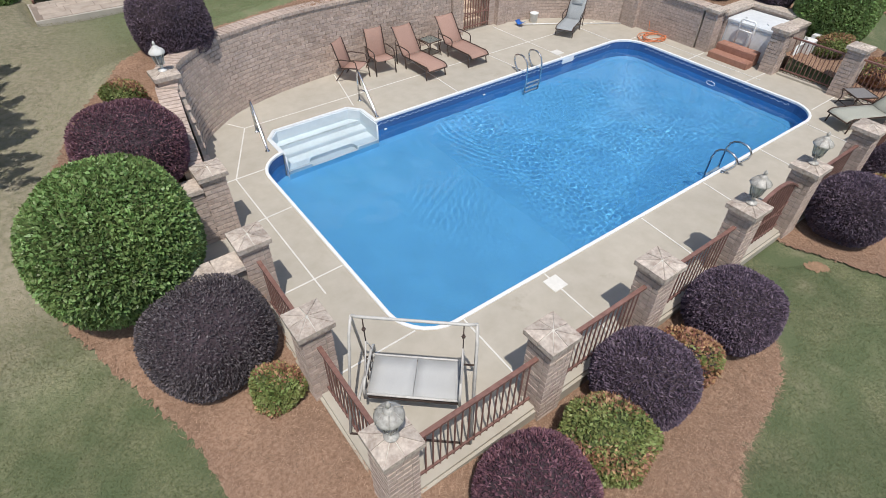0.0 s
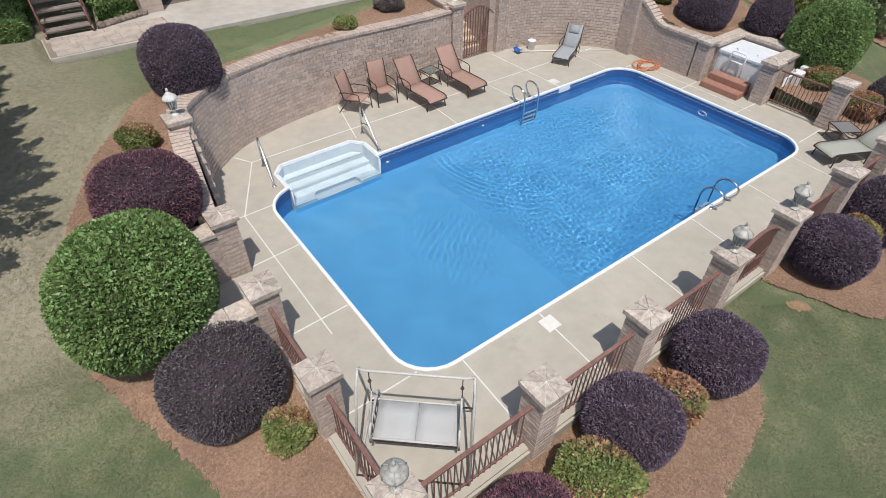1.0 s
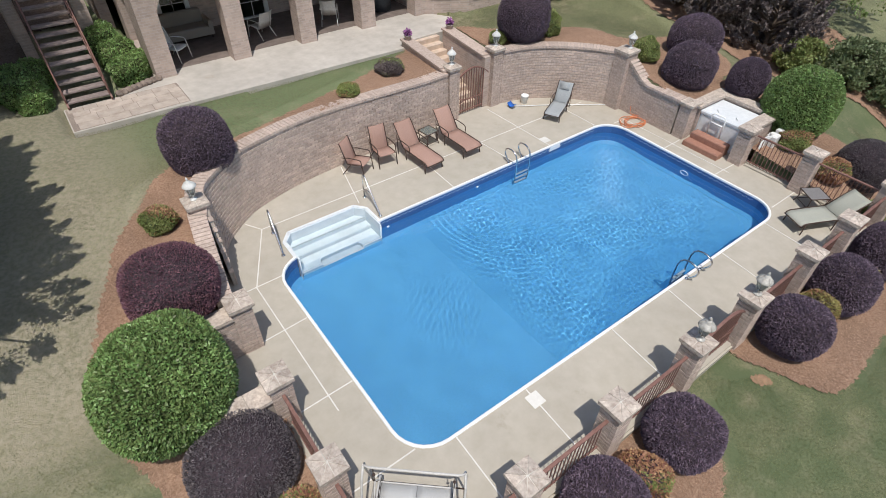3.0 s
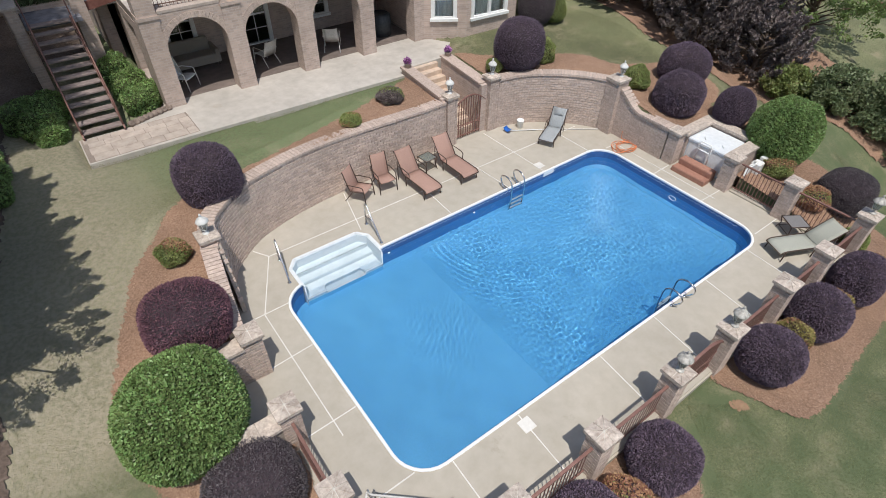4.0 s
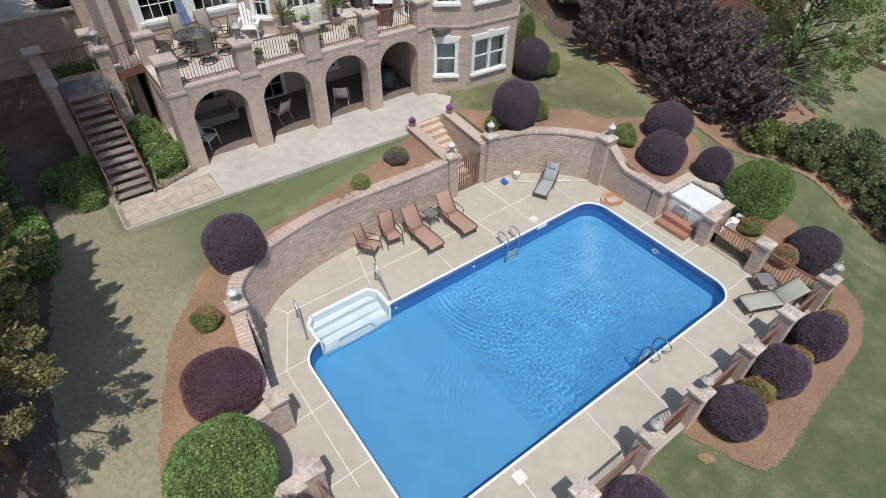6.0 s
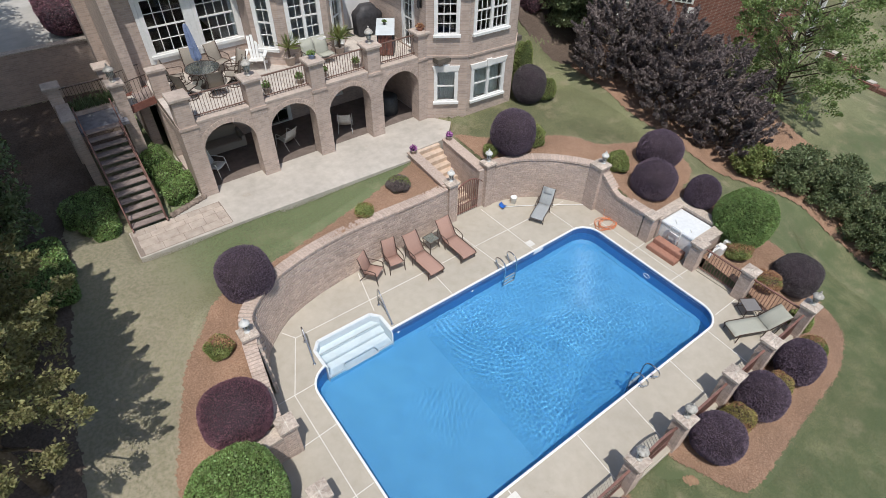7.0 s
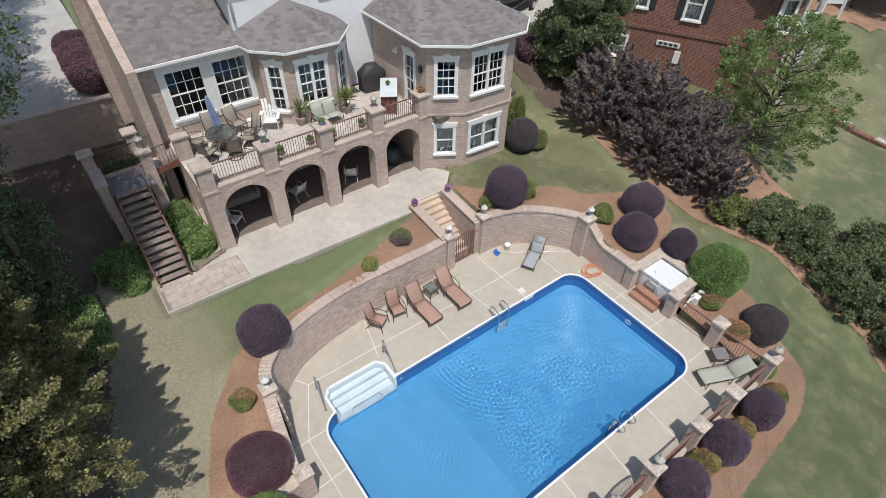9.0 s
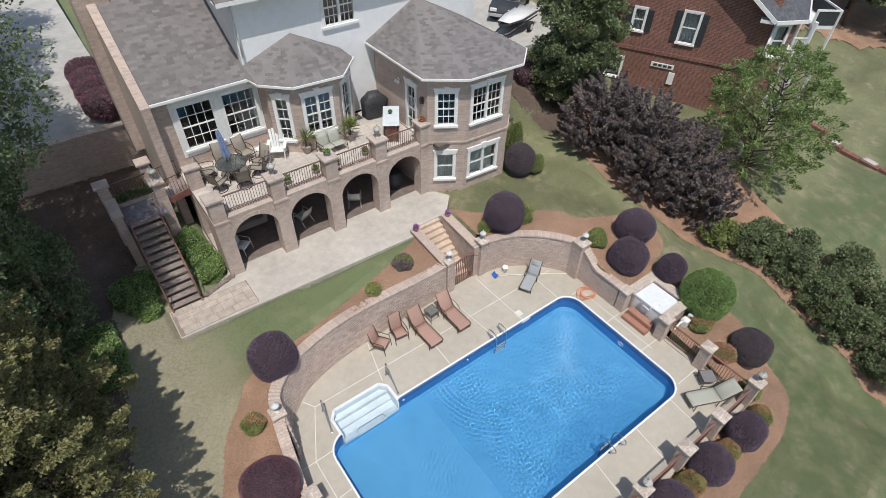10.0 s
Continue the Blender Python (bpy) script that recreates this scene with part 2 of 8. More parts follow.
BRICKJ = surface("tan_brick_course", (0.435, 0.34, 0.288), (0.575, 0.468, 0.408), 14.0, 0.92, bump=0.5, bscale=70, bigamt=0.10, island=0.15)
MORTAR = surface("mortar", (0.36, 0.31, 0.265), (0.44, 0.385, 0.335), 30.0, 0.95, bump=0.3, bigamt=0.1)
STONE = surface("cap_stone", (0.40, 0.325, 0.275), (0.62, 0.545, 0.475), 15.0, 0.9, bump=0.7, bscale=45, big=4.0, bigamt=0.16, rnd=0.10, stain=(0.34, 0.27, 0.225), stain_at=0.58)
CAPJ = surface("cap_joint", (0.56, 0.54, 0.49), (0.66, 0.63, 0.58), 20.0, 0.95, bump=0.2)
IRON = surface("rust_brown_iron", (0.17, 0.085, 0.07), (0.25, 0.135, 0.11), 14.0, 0.6, bump=0.15, bigamt=0.15)
DARKIRON = surface("dark_iron", (0.05, 0.035, 0.03), (0.09, 0.06, 0.05), 14.0, 0.5, bump=0.1)
CHROME = surface("stainless_tube", (0.55, 0.56, 0.58), (0.68, 0.69, 0.70), 30.0, 0.18, 1.0, bump=0.0, bigamt=0.05)
SLING = surface("brown_sling", (0.355, 0.222, 0.178), (0.415, 0.262, 0.212), 60.0, 0.85, bump=0.3, bscale=300, bigamt=0.08)
GREYSLING = surface("grey_sling", (0.30, 0.32, 0.33), (0.40, 0.42, 0.43), 60.0, 0.85, bump=0.3, bscale=300, bigamt=0.08)
CREAMSLING = surface("cream_sling", (0.36, 0.365, 0.315), (0.43, 0.435, 0.375), 60.0, 0.85, bump=0.2, bscale=300, bigamt=0.08)
DARKWEAVE = surface("grey_weave", (0.17, 0.165, 0.165), (0.24, 0.23, 0.23), 60.0, 0.85, bump=0.3, bscale=300, bigamt=0.08)
BRONZE = surface("bronze_tube", (0.055, 0.035, 0.028), (0.10, 0.065, 0.05), 20.0, 0.45, 0.2, bump=0.05)
BEIGETUBE = surface("beige_tube", (0.50, 0.48, 0.45), (0.61, 0.59, 0.56), 20.0, 0.5, bump=0.1)
PALEMESH = surface("pale_grey_mesh", (0.44, 0.44, 0.435), (0.50, 0.50, 0.49), 80.0, 0.85, bump=0.2, bscale=300, bigamt=0.06)
TAUPE = surface("taupe_sling", (0.27, 0.24, 0.205), (0.34, 0.305, 0.26), 60.0, 0.85, bump=0.3, bscale=300, bigamt=0.08)
WHITEPAINT = surface("white_trim", (0.74, 0.74, 0.72), (0.83, 0.83, 0.82), 8.0, 0.5, bump=0.05, bigamt=0.05)
STUCCO = surface("white_siding", (0.78, 0.79, 0.80), (0.84, 0.85, 0.86), 3.0, 0.8, bump=0.1, bscale=60, bigamt=0.04)
HOUSEBRICK = bricks("house_brick", (0.425, 0.337, 0.290), (0.50, 0.403, 0.352), (0.485, 0.405, 0.36), bump=0.35)
PIERCAP = surface("pier_cap_stone", (0.42, 0.345, 0.30), (0.52, 0.44, 0.385), 10.0, 0.9, bump=0.3, bscale=60, big=2.0, bigamt=0.12, rnd=0.06, stain=(0.36, 0.29, 0.25), stain_at=0.6)
RAILBROWN = surface("faded_brown_iron", (0.14, 0.085, 0.07), (0.21, 0.135, 0.11), 14.0, 0.65, bump=0.1, bigamt=0.15)
SLATELANDING = surface("slate_landing", (0.14, 0.14, 0.16), (0.21, 0.21, 0.235), 5.0, 0.7, bump=0.2, bscale=30, big=1.4, bigamt=0.2)
REDBRICK = bricks("red_brick", (0.165, 0.068, 0.052), (0.235, 0.10, 0.076), (0.27, 0.20, 0.17))
PATIO = surface("patio_concrete", (0.44, 0.405, 0.36), (0.525, 0.487, 0.44), 3.0, 0.85, bump=0.12, bscale=50, big=0.5, bigamt=0.1, stain=(0.40, 0.335, 0.27), stain_at=0.62)
BALCONYTILE = surface("balcony_tile", (0.47, 0.425, 0.385), (0.57, 0.52, 0.475), 5.0, 0.8, bump=0.12, bscale=60, big=0.8, bigamt=0.1, island=0.12, stain=(0.42, 0.36, 0.31), stain_at=0.62)
SLATE = surface("stamped_slab", (0.40, 0.33, 0.28), (0.52, 0.45, 0.39), 4.0, 0.85, bump=0.2, bscale=40, big=1.2, bigamt=0.15, rnd=0.1)
FIELDSTONE = surface("field_stone", (0.15, 0.115, 0.095), (0.30, 0.24, 0.20), 9.0, 0.9, bump=0.5, bscale=30, rnd=0.2)
# Brown floor tone with the arcade's shade put into it.
SHADEFLOOR = surface("shaded_arcade_floor", (0.15, 0.12, 0.105), (0.21, 0.17, 0.15), 4.0, 0.7, bump=0.1, bigamt=0.12)
FLAGJOINT = surface("flagstone_joint", (0.24, 0.195, 0.165), (0.33, 0.27, 0.23), 20.0, 0.95, bump=0.2)
GLASS = clear("window_glass", (0.75, 0.82, 0.85))
TABLEGLASS = thin_glass("table_glass", (0.27, 0.28, 0.26), 0.5)
SMOKED = thin_glass("smoked_table_glass", (0.10, 0.11, 0.11), 0.55)
CURTAIN = surface("curtain", (0.62, 0.62, 0.60), (0.74, 0.74, 0.71), 5.0, 0.9, bump=0.1, stretch=(8, 8, 0.3))
# Dark tone that stands in for shade in the rooms behind the windows.
DARK = surface("shaded_interior", (0.10, 0.085, 0.07), (0.15, 0.13, 0.11), 3.0, 0.9, bump=0.0)
WARMSTEP = surface("tan_step", (0.46, 0.355, 0.275), (0.56, 0.445, 0.355), 6.0, 0.85, bump=0.15)
TREAD = surface("stair_tread", (0.195, 0.155, 0.143), (0.285, 0.23, 0.212), 6.0, 0.85, bump=0.15)
BUCKETW = surface("white_plastic", (0.76, 0.77, 0.76), (0.82, 0.83, 0.82), 8.0, 0.4, bump=0.0)
BLUE = surface("blue_plastic", (0.02, 0.12, 0.50), (0.03, 0.16, 0.58), 10.0, 0.4, bump=0.0)
HOSE = surface("orange_hose", (0.62, 0.20, 0.09), (0.72, 0.27, 0.13), 10.0, 0.5, bump=0.05)
STEPBROWN = surface("brown_vinyl_step", (0.31, 0.155, 0.11), (0.38, 0.20, 0.145), 10.0, 0.6, bump=0.1)
BARK = surface("bark", (0.09, 0.065, 0.045), (0.16, 0.12, 0.09), 10.0, 0.95, bump=0.7, bscale=25)
# Shrub cores: the shade between leaves is put into these dark colours.
SHADE_GREEN = surface("shaded_green_core", (0.045, 0.06, 0.022), (0.095, 0.12, 0.045), 16.0, 0.95, bump=0.6, bscale=40)
SHADE_PURPLE = surface("shaded_purple_core", (0.038, 0.028, 0.034), (0.078, 0.055, 0.066), 16.0, 0.95, bump=0.6, bscale=40)
LEAF_PURPLE = surface("purple_leaf", (0.118, 0.088, 0.125), (0.18, 0.132, 0.178), 4.0, 0.45, bump=0.0, island=0.5, hue=0.03, trans=0.15)
LEAF_PLUM = surface("plum_leaf", (0.15, 0.075, 0.10), (0.235, 0.115, 0.15), 4.0, 0.5, bump=0.0, island=0.5, hue=0.03, trans=0.15)
LEAF_DARK = surface("dark_leaf", (0.098, 0.085, 0.094), (0.155, 0.132, 0.143), 4.0, 0.5, bump=0.0, island=0.5, hue=0.03, trans=0.12)
LEAF_GREEN = surface("green_leaf", (0.16, 0.25, 0.082), (0.285, 0.395, 0.145), 3.0, 0.42, bump=0.0, island=0.5, hue=0.02, trans=0.3)
LEAF_LIME = surface("lime_leaf", (0.19, 0.235, 0.075), (0.32, 0.345, 0.13), 3.0, 0.5, bump=0.0, island=0.4, hue=0.03, trans=0.25)
LEAF_ORANGE = surface("orange_leaf", (0.36, 0.19, 0.11), (0.52, 0.30, 0.19), 3.0, 0.5, bump=0.0, island=0.4, hue=0.03, trans=0.25)
LEAF_GOLD = surface("golden_leaf", (0.25, 0.215, 0.08), (0.38, 0.31, 0.125), 3.0, 0.5, bump=0.0, island=0.4, hue=0.03, trans=0.25)
LEAF_TREE = surface("tree_leaf", (0.105, 0.145, 0.068), (0.185, 0.235, 0.12), 2.0, 0.5, bump=0.0, island=0.4, hue=0.02, trans=0.25)
LEAF_MAPLE = surface("maple_leaf", (0.17, 0.24, 0.085), (0.30, 0.38, 0.15), 2.0, 0.5, bump=0.0, island=0.35, hue=0.02, trans=0.4)
LEAF_HEDGE = surface("hedge_leaf", (0.14, 0.18, 0.088), (0.245, 0.285, 0.148), 2.0, 0.45, bump=0.0, island=0.4, hue=0.02, trans=0.35)
LEAF_CEDAR = surface("cedar_leaf", (0.20, 0.20, 0.09), (0.34, 0.32, 0.155), 2.0, 0.6, bump=0.0, island=0.35, hue=0.02, trans=0.35)
LEAF_MAROON = surface("maroon_leaf", (0.145, 0.118, 0.118), (0.245, 0.20, 0.19), 2.0, 0.55, bump=0.0, island=0.4, hue=0.03, trans=0.2)
SHINGLE = surface("roof_shingle", (0.155, 0.142, 0.14), (0.225, 0.208, 0.206), 45.0, 0.95, bump=0.4, bscale=70, big=0.5, bigamt=0.06, island=0.22)
DRIVE = surface("driveway_concrete", (0.40, 0.385, 0.355), (0.48, 0.46, 0.43), 2.0, 0.9, bump=0.1, bigamt=0.1)
SLATEROOF = surface("slate_grey_shingle", (0.075, 0.08, 0.09), (0.13, 0.135, 0.15), 6.0, 0.9, bump=0.4, bscale=60, bigamt=0.12)
BLACK = surface("black_cover", (0.032, 0.032, 0.036), (0.06, 0.06, 0.066), 10.0, 0.55, bump=0.3, bscale=14)
CLAY = surface("grey_pot", (0.33, 0.28, 0.245), (0.45, 0.385, 0.34), 8.0, 0.8, bump=0.1)
UMBRELLA = surface("blue_canvas", (0.20, 0.26, 0.42), (0.27, 0.34, 0.52), 12.0, 0.85, bump=0.1)
SHUTTER = surface("dark_shutter", (0.03, 0.035, 0.04), (0.05, 0.055, 0.06), 10.0, 0.5, bump=0.05)
CARPAINT = surface("grey_car_paint", (0.10, 0.11, 0.12), (0.12, 0.13, 0.14), 4.0, 0.3, 0.6, bump=0.0)
TYRE = surface("tyre_rubber", (0.02, 0.02, 0.02), (0.03, 0.03, 0.03), 10.0, 0.8, bump=0.1)
FLOWER = surface("purple_flower", (0.30, 0.11, 0.30), (0.46, 0.20, 0.44), 10.0, 0.6, bump=0.0, island=0.3)
SEATRED = surface("red_brown_paint", (0.19, 0.075, 0.06), (0.26, 0.115, 0.09), 10.0, 0.7, bump=0.15)
LAMPGLASS = thin_glass("lamp_glass", (0.42, 0.43, 0.42), 0.5)
PEWTER = surface("weathered_pewter", (0.34, 0.32, 0.29), (0.56, 0.54, 0.50), 22.0, 0.5, 0.1, bump=0.25)
WHITELAMP = surface("chalky_white_metal", (0.58, 0.58, 0.56), (0.70, 0.70, 0.68), 16.0, 0.6, bump=0.15)

# ---- terrain ----
# x, y, height
SPOTS = np.array([
    -4.6, 1.6, 0.0, -4.3, 2.8, 0.35, -3.9, 6.7, 1.15, -3.8, 9.4, 1.55, -1.9, 9.2, 1.6, -2.1, 7.4, 1.35, -3.2, 10.3, 1.72, -4.1, 12.6, 1.95,
    1.3, 9.6, 1.68, 4.1, 10.0, 1.76, 6.4, 10.2, 1.78, 2.0, 11.4, 1.74, 7.2, 11.5, 1.76, 12.0, 12.4, 1.92, 12.9, 9.4, 1.86, 15.9, 6.9, 1.5,
    16.1, 4.5, 1.1, 15.6, 1.2, 0.35, 19.6, 3.6, 0.45, 18.2, 12.5, 2.1, 19.5, -2.2, -0.85, 16.0, -2.5, -0.6, 19.0, -4.9, -1.6, 12.0, -3.3, -0.4,
    36.0, 4.5, -0.3, 7.0, -2.9, -0.1, 4.2, -3.3, -0.2, 1.0, -2.8, -0.25, 4.5, -4.5, -0.5, -2.4, 0.0, -0.1, -3.5, 0.3, -0.13]).reshape(-1, 3)
FAR = np.array([29, 13.5, 1.1, 28.2, 15.2, 1.4, 30.4, 10.8, 0.95, 26.6, 18.5, 1.9, 17.5, 19.0, 4.2, 20.0, 19.2, 4.2, 23.5, 19.2, 4.0, 33.5, 8.0, 0.6, -3, 33, 4.3, -4, 22.5, 2.7, -2, 19, 2.5, -9, 8, 1.6, -9, 16, 2.5, -9, 0, 0.2, 0, -10, -0.9, 12, -12, -1.8, 28, -8, -2.0, 45, 20, 2.5, 20, 40, 4.7, -30, 30, 4.0, -2.6, 3.2, 0.5, -2.4, 5.6, 1.05,
    0.1, 8.85, 1.68, 0.5, 9.05, 1.70, 1.0, 9.25, 1.71, 1.6, 9.42, 1.71, 2.1, 9.52, 1.71, 2.7, 9.58, 1.71, 3.3, 9.62, 1.71, 4.0, 9.64, 1.70, 4.8, 9.64, 1.68, 5.6, 9.66, 1.66, 6.4, 9.68, 1.65, 7.2, 9.7, 1.64]).reshape(-1, 3)
SPOTS = np.vstack([SPOTS, FAR])


def ground_z(x, y):
    x, y = np.asarray(x, float), np.asarray(y, float)
    d2 = (x[..., None] - SPOTS[:, 0]) ** 2 + (y[..., None] - SPOTS[:, 1]) ** 2 + 0.35
    w = d2 ** -1.7
    return (w * SPOTS[:, 2]).sum(-1) / w.sum(-1)


def gz(x, y):
    return float(ground_z(x, y))


# inner faces of the walls that hold the deck
WALL_LINE = [(-0.93, 6.62), (-0.72, 7.15), (-0.45, 7.65), (0.35, 8.32), (1.1, 8.63), (2.1, 8.88), (3.3, 9.03), (4.8, 9.14), (6.4, 9.22), (7.68, 9.28)]
BACK_LINE = [(9.98, 9.25), (10.7, 9.1), (11.4, 8.78), (12.1, 8.25), (12.7, 7.6), (13.1, 6.98)]
SPUR_LINE = [(13.13, 6.94), (13.2, 6.5), (13.2, 4.35)]


def inside(poly, x, y):
    hit = np.zeros(np.shape(x), bool)
    n = len(poly)
    for i in range(n):
        (x0, y0), (x1, y1) = poly[i], poly[(i + 1) % n]
        c = ((y0 > y) != (y1 > y)) & (x < (x1 - x0) * (y - y0) / (y1 - y0 + 1e-12) + x0)
        hit ^= c
    return hit


YARD = [(-1.45, -1.75), (13.75, -1.75), (13.75, 2.0), (15.1, 2.0), (15.1, 3.99), (13.35, 3.99), (13.35, 6.9)] + [(x + 0.14, y + 0.14) for x, y in BACK_LINE[::-1]] + [(9.7, 12.2), (7.9, 12.2)] + [(x - 0.17, y + 0.29) for x, y in WALL_LINE[::-1]] + [(-1.2, 6.7), (-1.45, 5.4), (-1.55, 4.3), (-2.35, 4.2), (-2.35, 2.2), (-1.45, 2.1)]
HOUSE_PLAN = [(0.1, 13.95), (9.9, 13.95), (11.4, 13.1), (13.9, 13.0), (15.0, 14.0), (15.0, 30.0), (0.1, 30.0)]
PATIO_PLAN = [(-2.65, 11.95), (7.6, 11.62), (7.75, 12.1), (9.75, 12.1), (10.7, 13.1), (10.0, 14.2), (10.0, 17.6), (0.0, 17.6), (0.0, 14.3), (-1.2, 13.45), (-2.65, 13.45)]


def ground():
    xs = np.concatenate([[-400, -150, -70, -40], np.arange(-24, -7, 1.0), np.arange(-7, 22, 0.2), np.arange(22, 45, 1.0), [48, 60, 90, 160, 400]])
    ys = np.concatenate([[-400, -150, -60, -30], np.arange(-16, -6, 1.0), np.arange(-6, 15, 0.2), np.arange(15, 45, 1.0), [50, 70, 110, 200, 500]])
    X, Y = np.meshgrid(xs, ys, indexing="ij")
    Z = ground_z(X, Y)
    Z = Z + 0.03 * np.sin(X * 1.3 + 0.4 * Y) * np.sin(Y * 0.9)
    Z[inside(YARD, X, Y)] = -3.2
    pat = inside(PATIO_PLAN, X, Y)
    Z[pat] = 1.45
    hs = inside(HOUSE_PLAN, X, Y)
    Z[hs] = np.minimum(Z[hs], 1.5)
    nx, ny = X.shape
    v = np.stack([X.ravel(), Y.ravel(), Z.ravel()], 1)
    i, j = np.meshgrid(np.arange(nx - 1), np.arange(ny - 1), indexing="ij")
    a = (i * ny + j).ravel()
    faces = np.stack([a, a + ny, a + ny + 1, a + 1], 1)
    ob = raw("ground", v.tolist(), faces.tolist(), GRASS, smooth=True)
    return tagged(ob, "patchy green and straw-coloured mown lawn on a slope", "lawn", kind="structure")


def draped(name, outline, lift, material, step=0.06, ragged=0.10):
    """A sheet that lies on the ground inside an outline with an uneven edge."""
    xs = [p[0] for p in outline]
    ys = [p[1] for p in outline]
    X, Y = np.meshgrid(np.arange(min(xs) - 0.3, max(xs) + 0.3, step), np.arange(min(ys) - 0.3, max(ys) + 0.3, step), indexing="ij")
    rx = ragged * (np.sin(X * 5.1 + Y * 3.3) + np.sin(X * 13.7 - Y * 8.9)) * 0.5
    ry = ragged * (np.sin(Y * 4.7 - X * 2.9) + np.sin(Y * 12.1 + X * 9.7)) * 0.5
    fray = np.random.default_rng(8)
    rx, ry = rx + fray.normal(0, 0.016, X.shape), ry + fray.normal(0, 0.016, X.shape)
    ok = inside(outline, X + rx, Y + ry) & ~inside(YARD, X, Y) & ~inside(PATIO_PLAN, X, Y)
    Z = ground_z(X, Y) + 0.03 * np.sin(X * 1.3 + 0.4 * Y) * np.sin(Y * 0.9) + lift
    rng = np.random.default_rng(3)
    Z = Z + rng.normal(0, 0.006, Z.shape)
    nx, ny = X.shape
    idx = -np.ones(X.shape, int)
    full = ok[:-1, :-1] & ok[1:, :-1] & ok[:-1, 1:] & ok[1:, 1:]
    i, j = np.nonzero(full)
    use = np.zeros(X.shape, bool)
    for di, dj in ((0, 0), (1, 0), (1, 1), (0, 1)):
        use[i + di, j + dj] = True
    idx[use] = np.arange(use.sum())
    shift = rng.uniform(-0.38, 0.38, (2, *X.shape)) * step
    v = np.stack([(X + shift[0])[use], (Y + shift[1])[use], Z[use]], 1)
    faces = np.stack([idx[i, j], idx[i + 1, j], idx[i + 1, j + 1], idx[i, j + 1]], 1)
    return raw(name, v.tolist(), faces.tolist(), material, smooth=True)


ground()


def smooth_ring(line, n=5):
    """A closed outline with more points between (Catmull-Rom)."""
    out, k = [], len(line)
    for i in range(k):
        a, b, c, d = (Vector(line[(i + j) % k]) for j in (-1, 0, 1, 2))
        if (c - b).length > 2.5 or (b - a).length > 4 or (d - c).length > 4:
            out.append(tuple(b))
            continue
        out += [tuple(0.5 * (2 * b + (c - a) * t + (2 * a - 5 * b + 4 * c - d) * t * t + (3 * b - a - 3 * c + d) * t ** 3)) for t in [q / n for q in range(n)]]
    return out


BED_FRONT = [(-1.6, -0.6), (-1.6, -5.2), (0.8, -4.9), (2.3, -4.0), (3.35, -3.77), (4.2, -3.5), (4.75, -3.0), (5.05, -2.35), (5.15, -1.7), (-1.0, -1.7)]
BED_SIDE = [(6.72, -1.7), (6.85, -2.2), (7.08, -2.8), (7.35, -3.5), (7.6, -3.8), (8.3, -3.84), (9.6, -3.75), (10.8, -3.65), (12.2, -3.55), (13.88, -3.36), (15.37, -2.88), (16.0, -2.35), (16.35, -1.69), (16.6, -0.3), (16.8, 1.2), (16.4, 2.6), (16.2, 4.2), (15.0, 5.0), (13.3, 5.0), (13.3, -1.7)]
BED_LEFT = [(-1.5, -1.9), (-2.6, -2.7), (-3.0, -1.6), (-3.09, -0.5), (-3.13, 0.0), (-3.28, 0.64), (-3.5, 1.25), (-3.75, 1.95), (-4.06, 2.86), (-4.22, 3.7), (-4.1, 4.6), (-3.7, 5.4), (-3.3, 6.45), (-2.7, 7.55), (-1.95, 8.37), (-1.2, 9.08), (-0.2, 9.4), (1.1, 9.55), (2.8, 9.95), (4.4, 10.4), (6.0, 10.95), (7.2, 11.4), (7.7, 11.5), (7.7, 9.3), (4.0, 9.0), (0.0, 8.5), (-1.3, 6.5), (-1.5, 2.0)]
BED_TREES = [(-0.95, 23.1), (-0.95, 18.2), (-2.5, 18.0), (-2.7, 16.6), (-3.4, 15.9), (-3.9, 15.4), (-4.4, 14.4), (-4.3, 13.0), (-4.55, 12.0), (-4.8, 10.9), (-5.13, 9.45), (-5.4, 8.1), (-5.58, 7.1), (-5.8, 5.0), (-6.1, 3.0), (-6.8, 1.2), (-8.5, 0.0), (-9.5, 0.0), (-9.5, 23.1)]
BED_HEDGE = [(18.5, 13.5), (18.0, 9.5), (18.5, 5.9), (19.5, 2.6), (20.4, -0.6), (19.5, -4.5), (20.5, -9.0), (27.0, -9.0), (25.0, -3.0), (24.2, 2.0), (25.5, 6.5), (25.0, 11.5), (21.0, 14.5)]
BED_TREE = [(18.6, 13.7), (18.05, 15.0), (17.6, 16.5), (18.2, 18.2), (19.6, 19.3), (22.0, 19.3), (23.6, 16.5), (22.6, 14.2), (20.2, 13.4)]
BED_BACK = [(9.9, 9.4), (10.0, 12.0), (10.9, 11.2), (12.2, 10.4), (14.0, 9.2), (15.0, 8.3), (17.0, 7.2), (17.6, 5.6), (16.4, 4.6), (13.4, 4.2), (13.4, 7.0), (12.0, 8.6)]
for outline, step in ((BED_FRONT, 0.042), (BED_SIDE, 0.036), (BED_LEFT, 0.05), (BED_BACK, 0.06), (BED_HEDGE, 0.085)):
    tagged(draped("mulch_bed", smooth_ring(outline), 0.035, STRAW, step, 0.025), "reddish pine straw mulch spread round the shrubs", "mulch bed", kind="structure")

LITTER = surface("leaf_litter", (0.085, 0.062, 0.05), (0.16, 0.12, 0.095), 16.0, 0.95, bump=0.9, bscale=50, big=0.8, bigamt=0.25)
tagged(draped("mulch_bed", smooth_ring(BED_TREES), 0.03, LITTER, 0.07, 0.05), "dark leaf litter under the trees beside the lawn", "mulch bed", kind="structure")
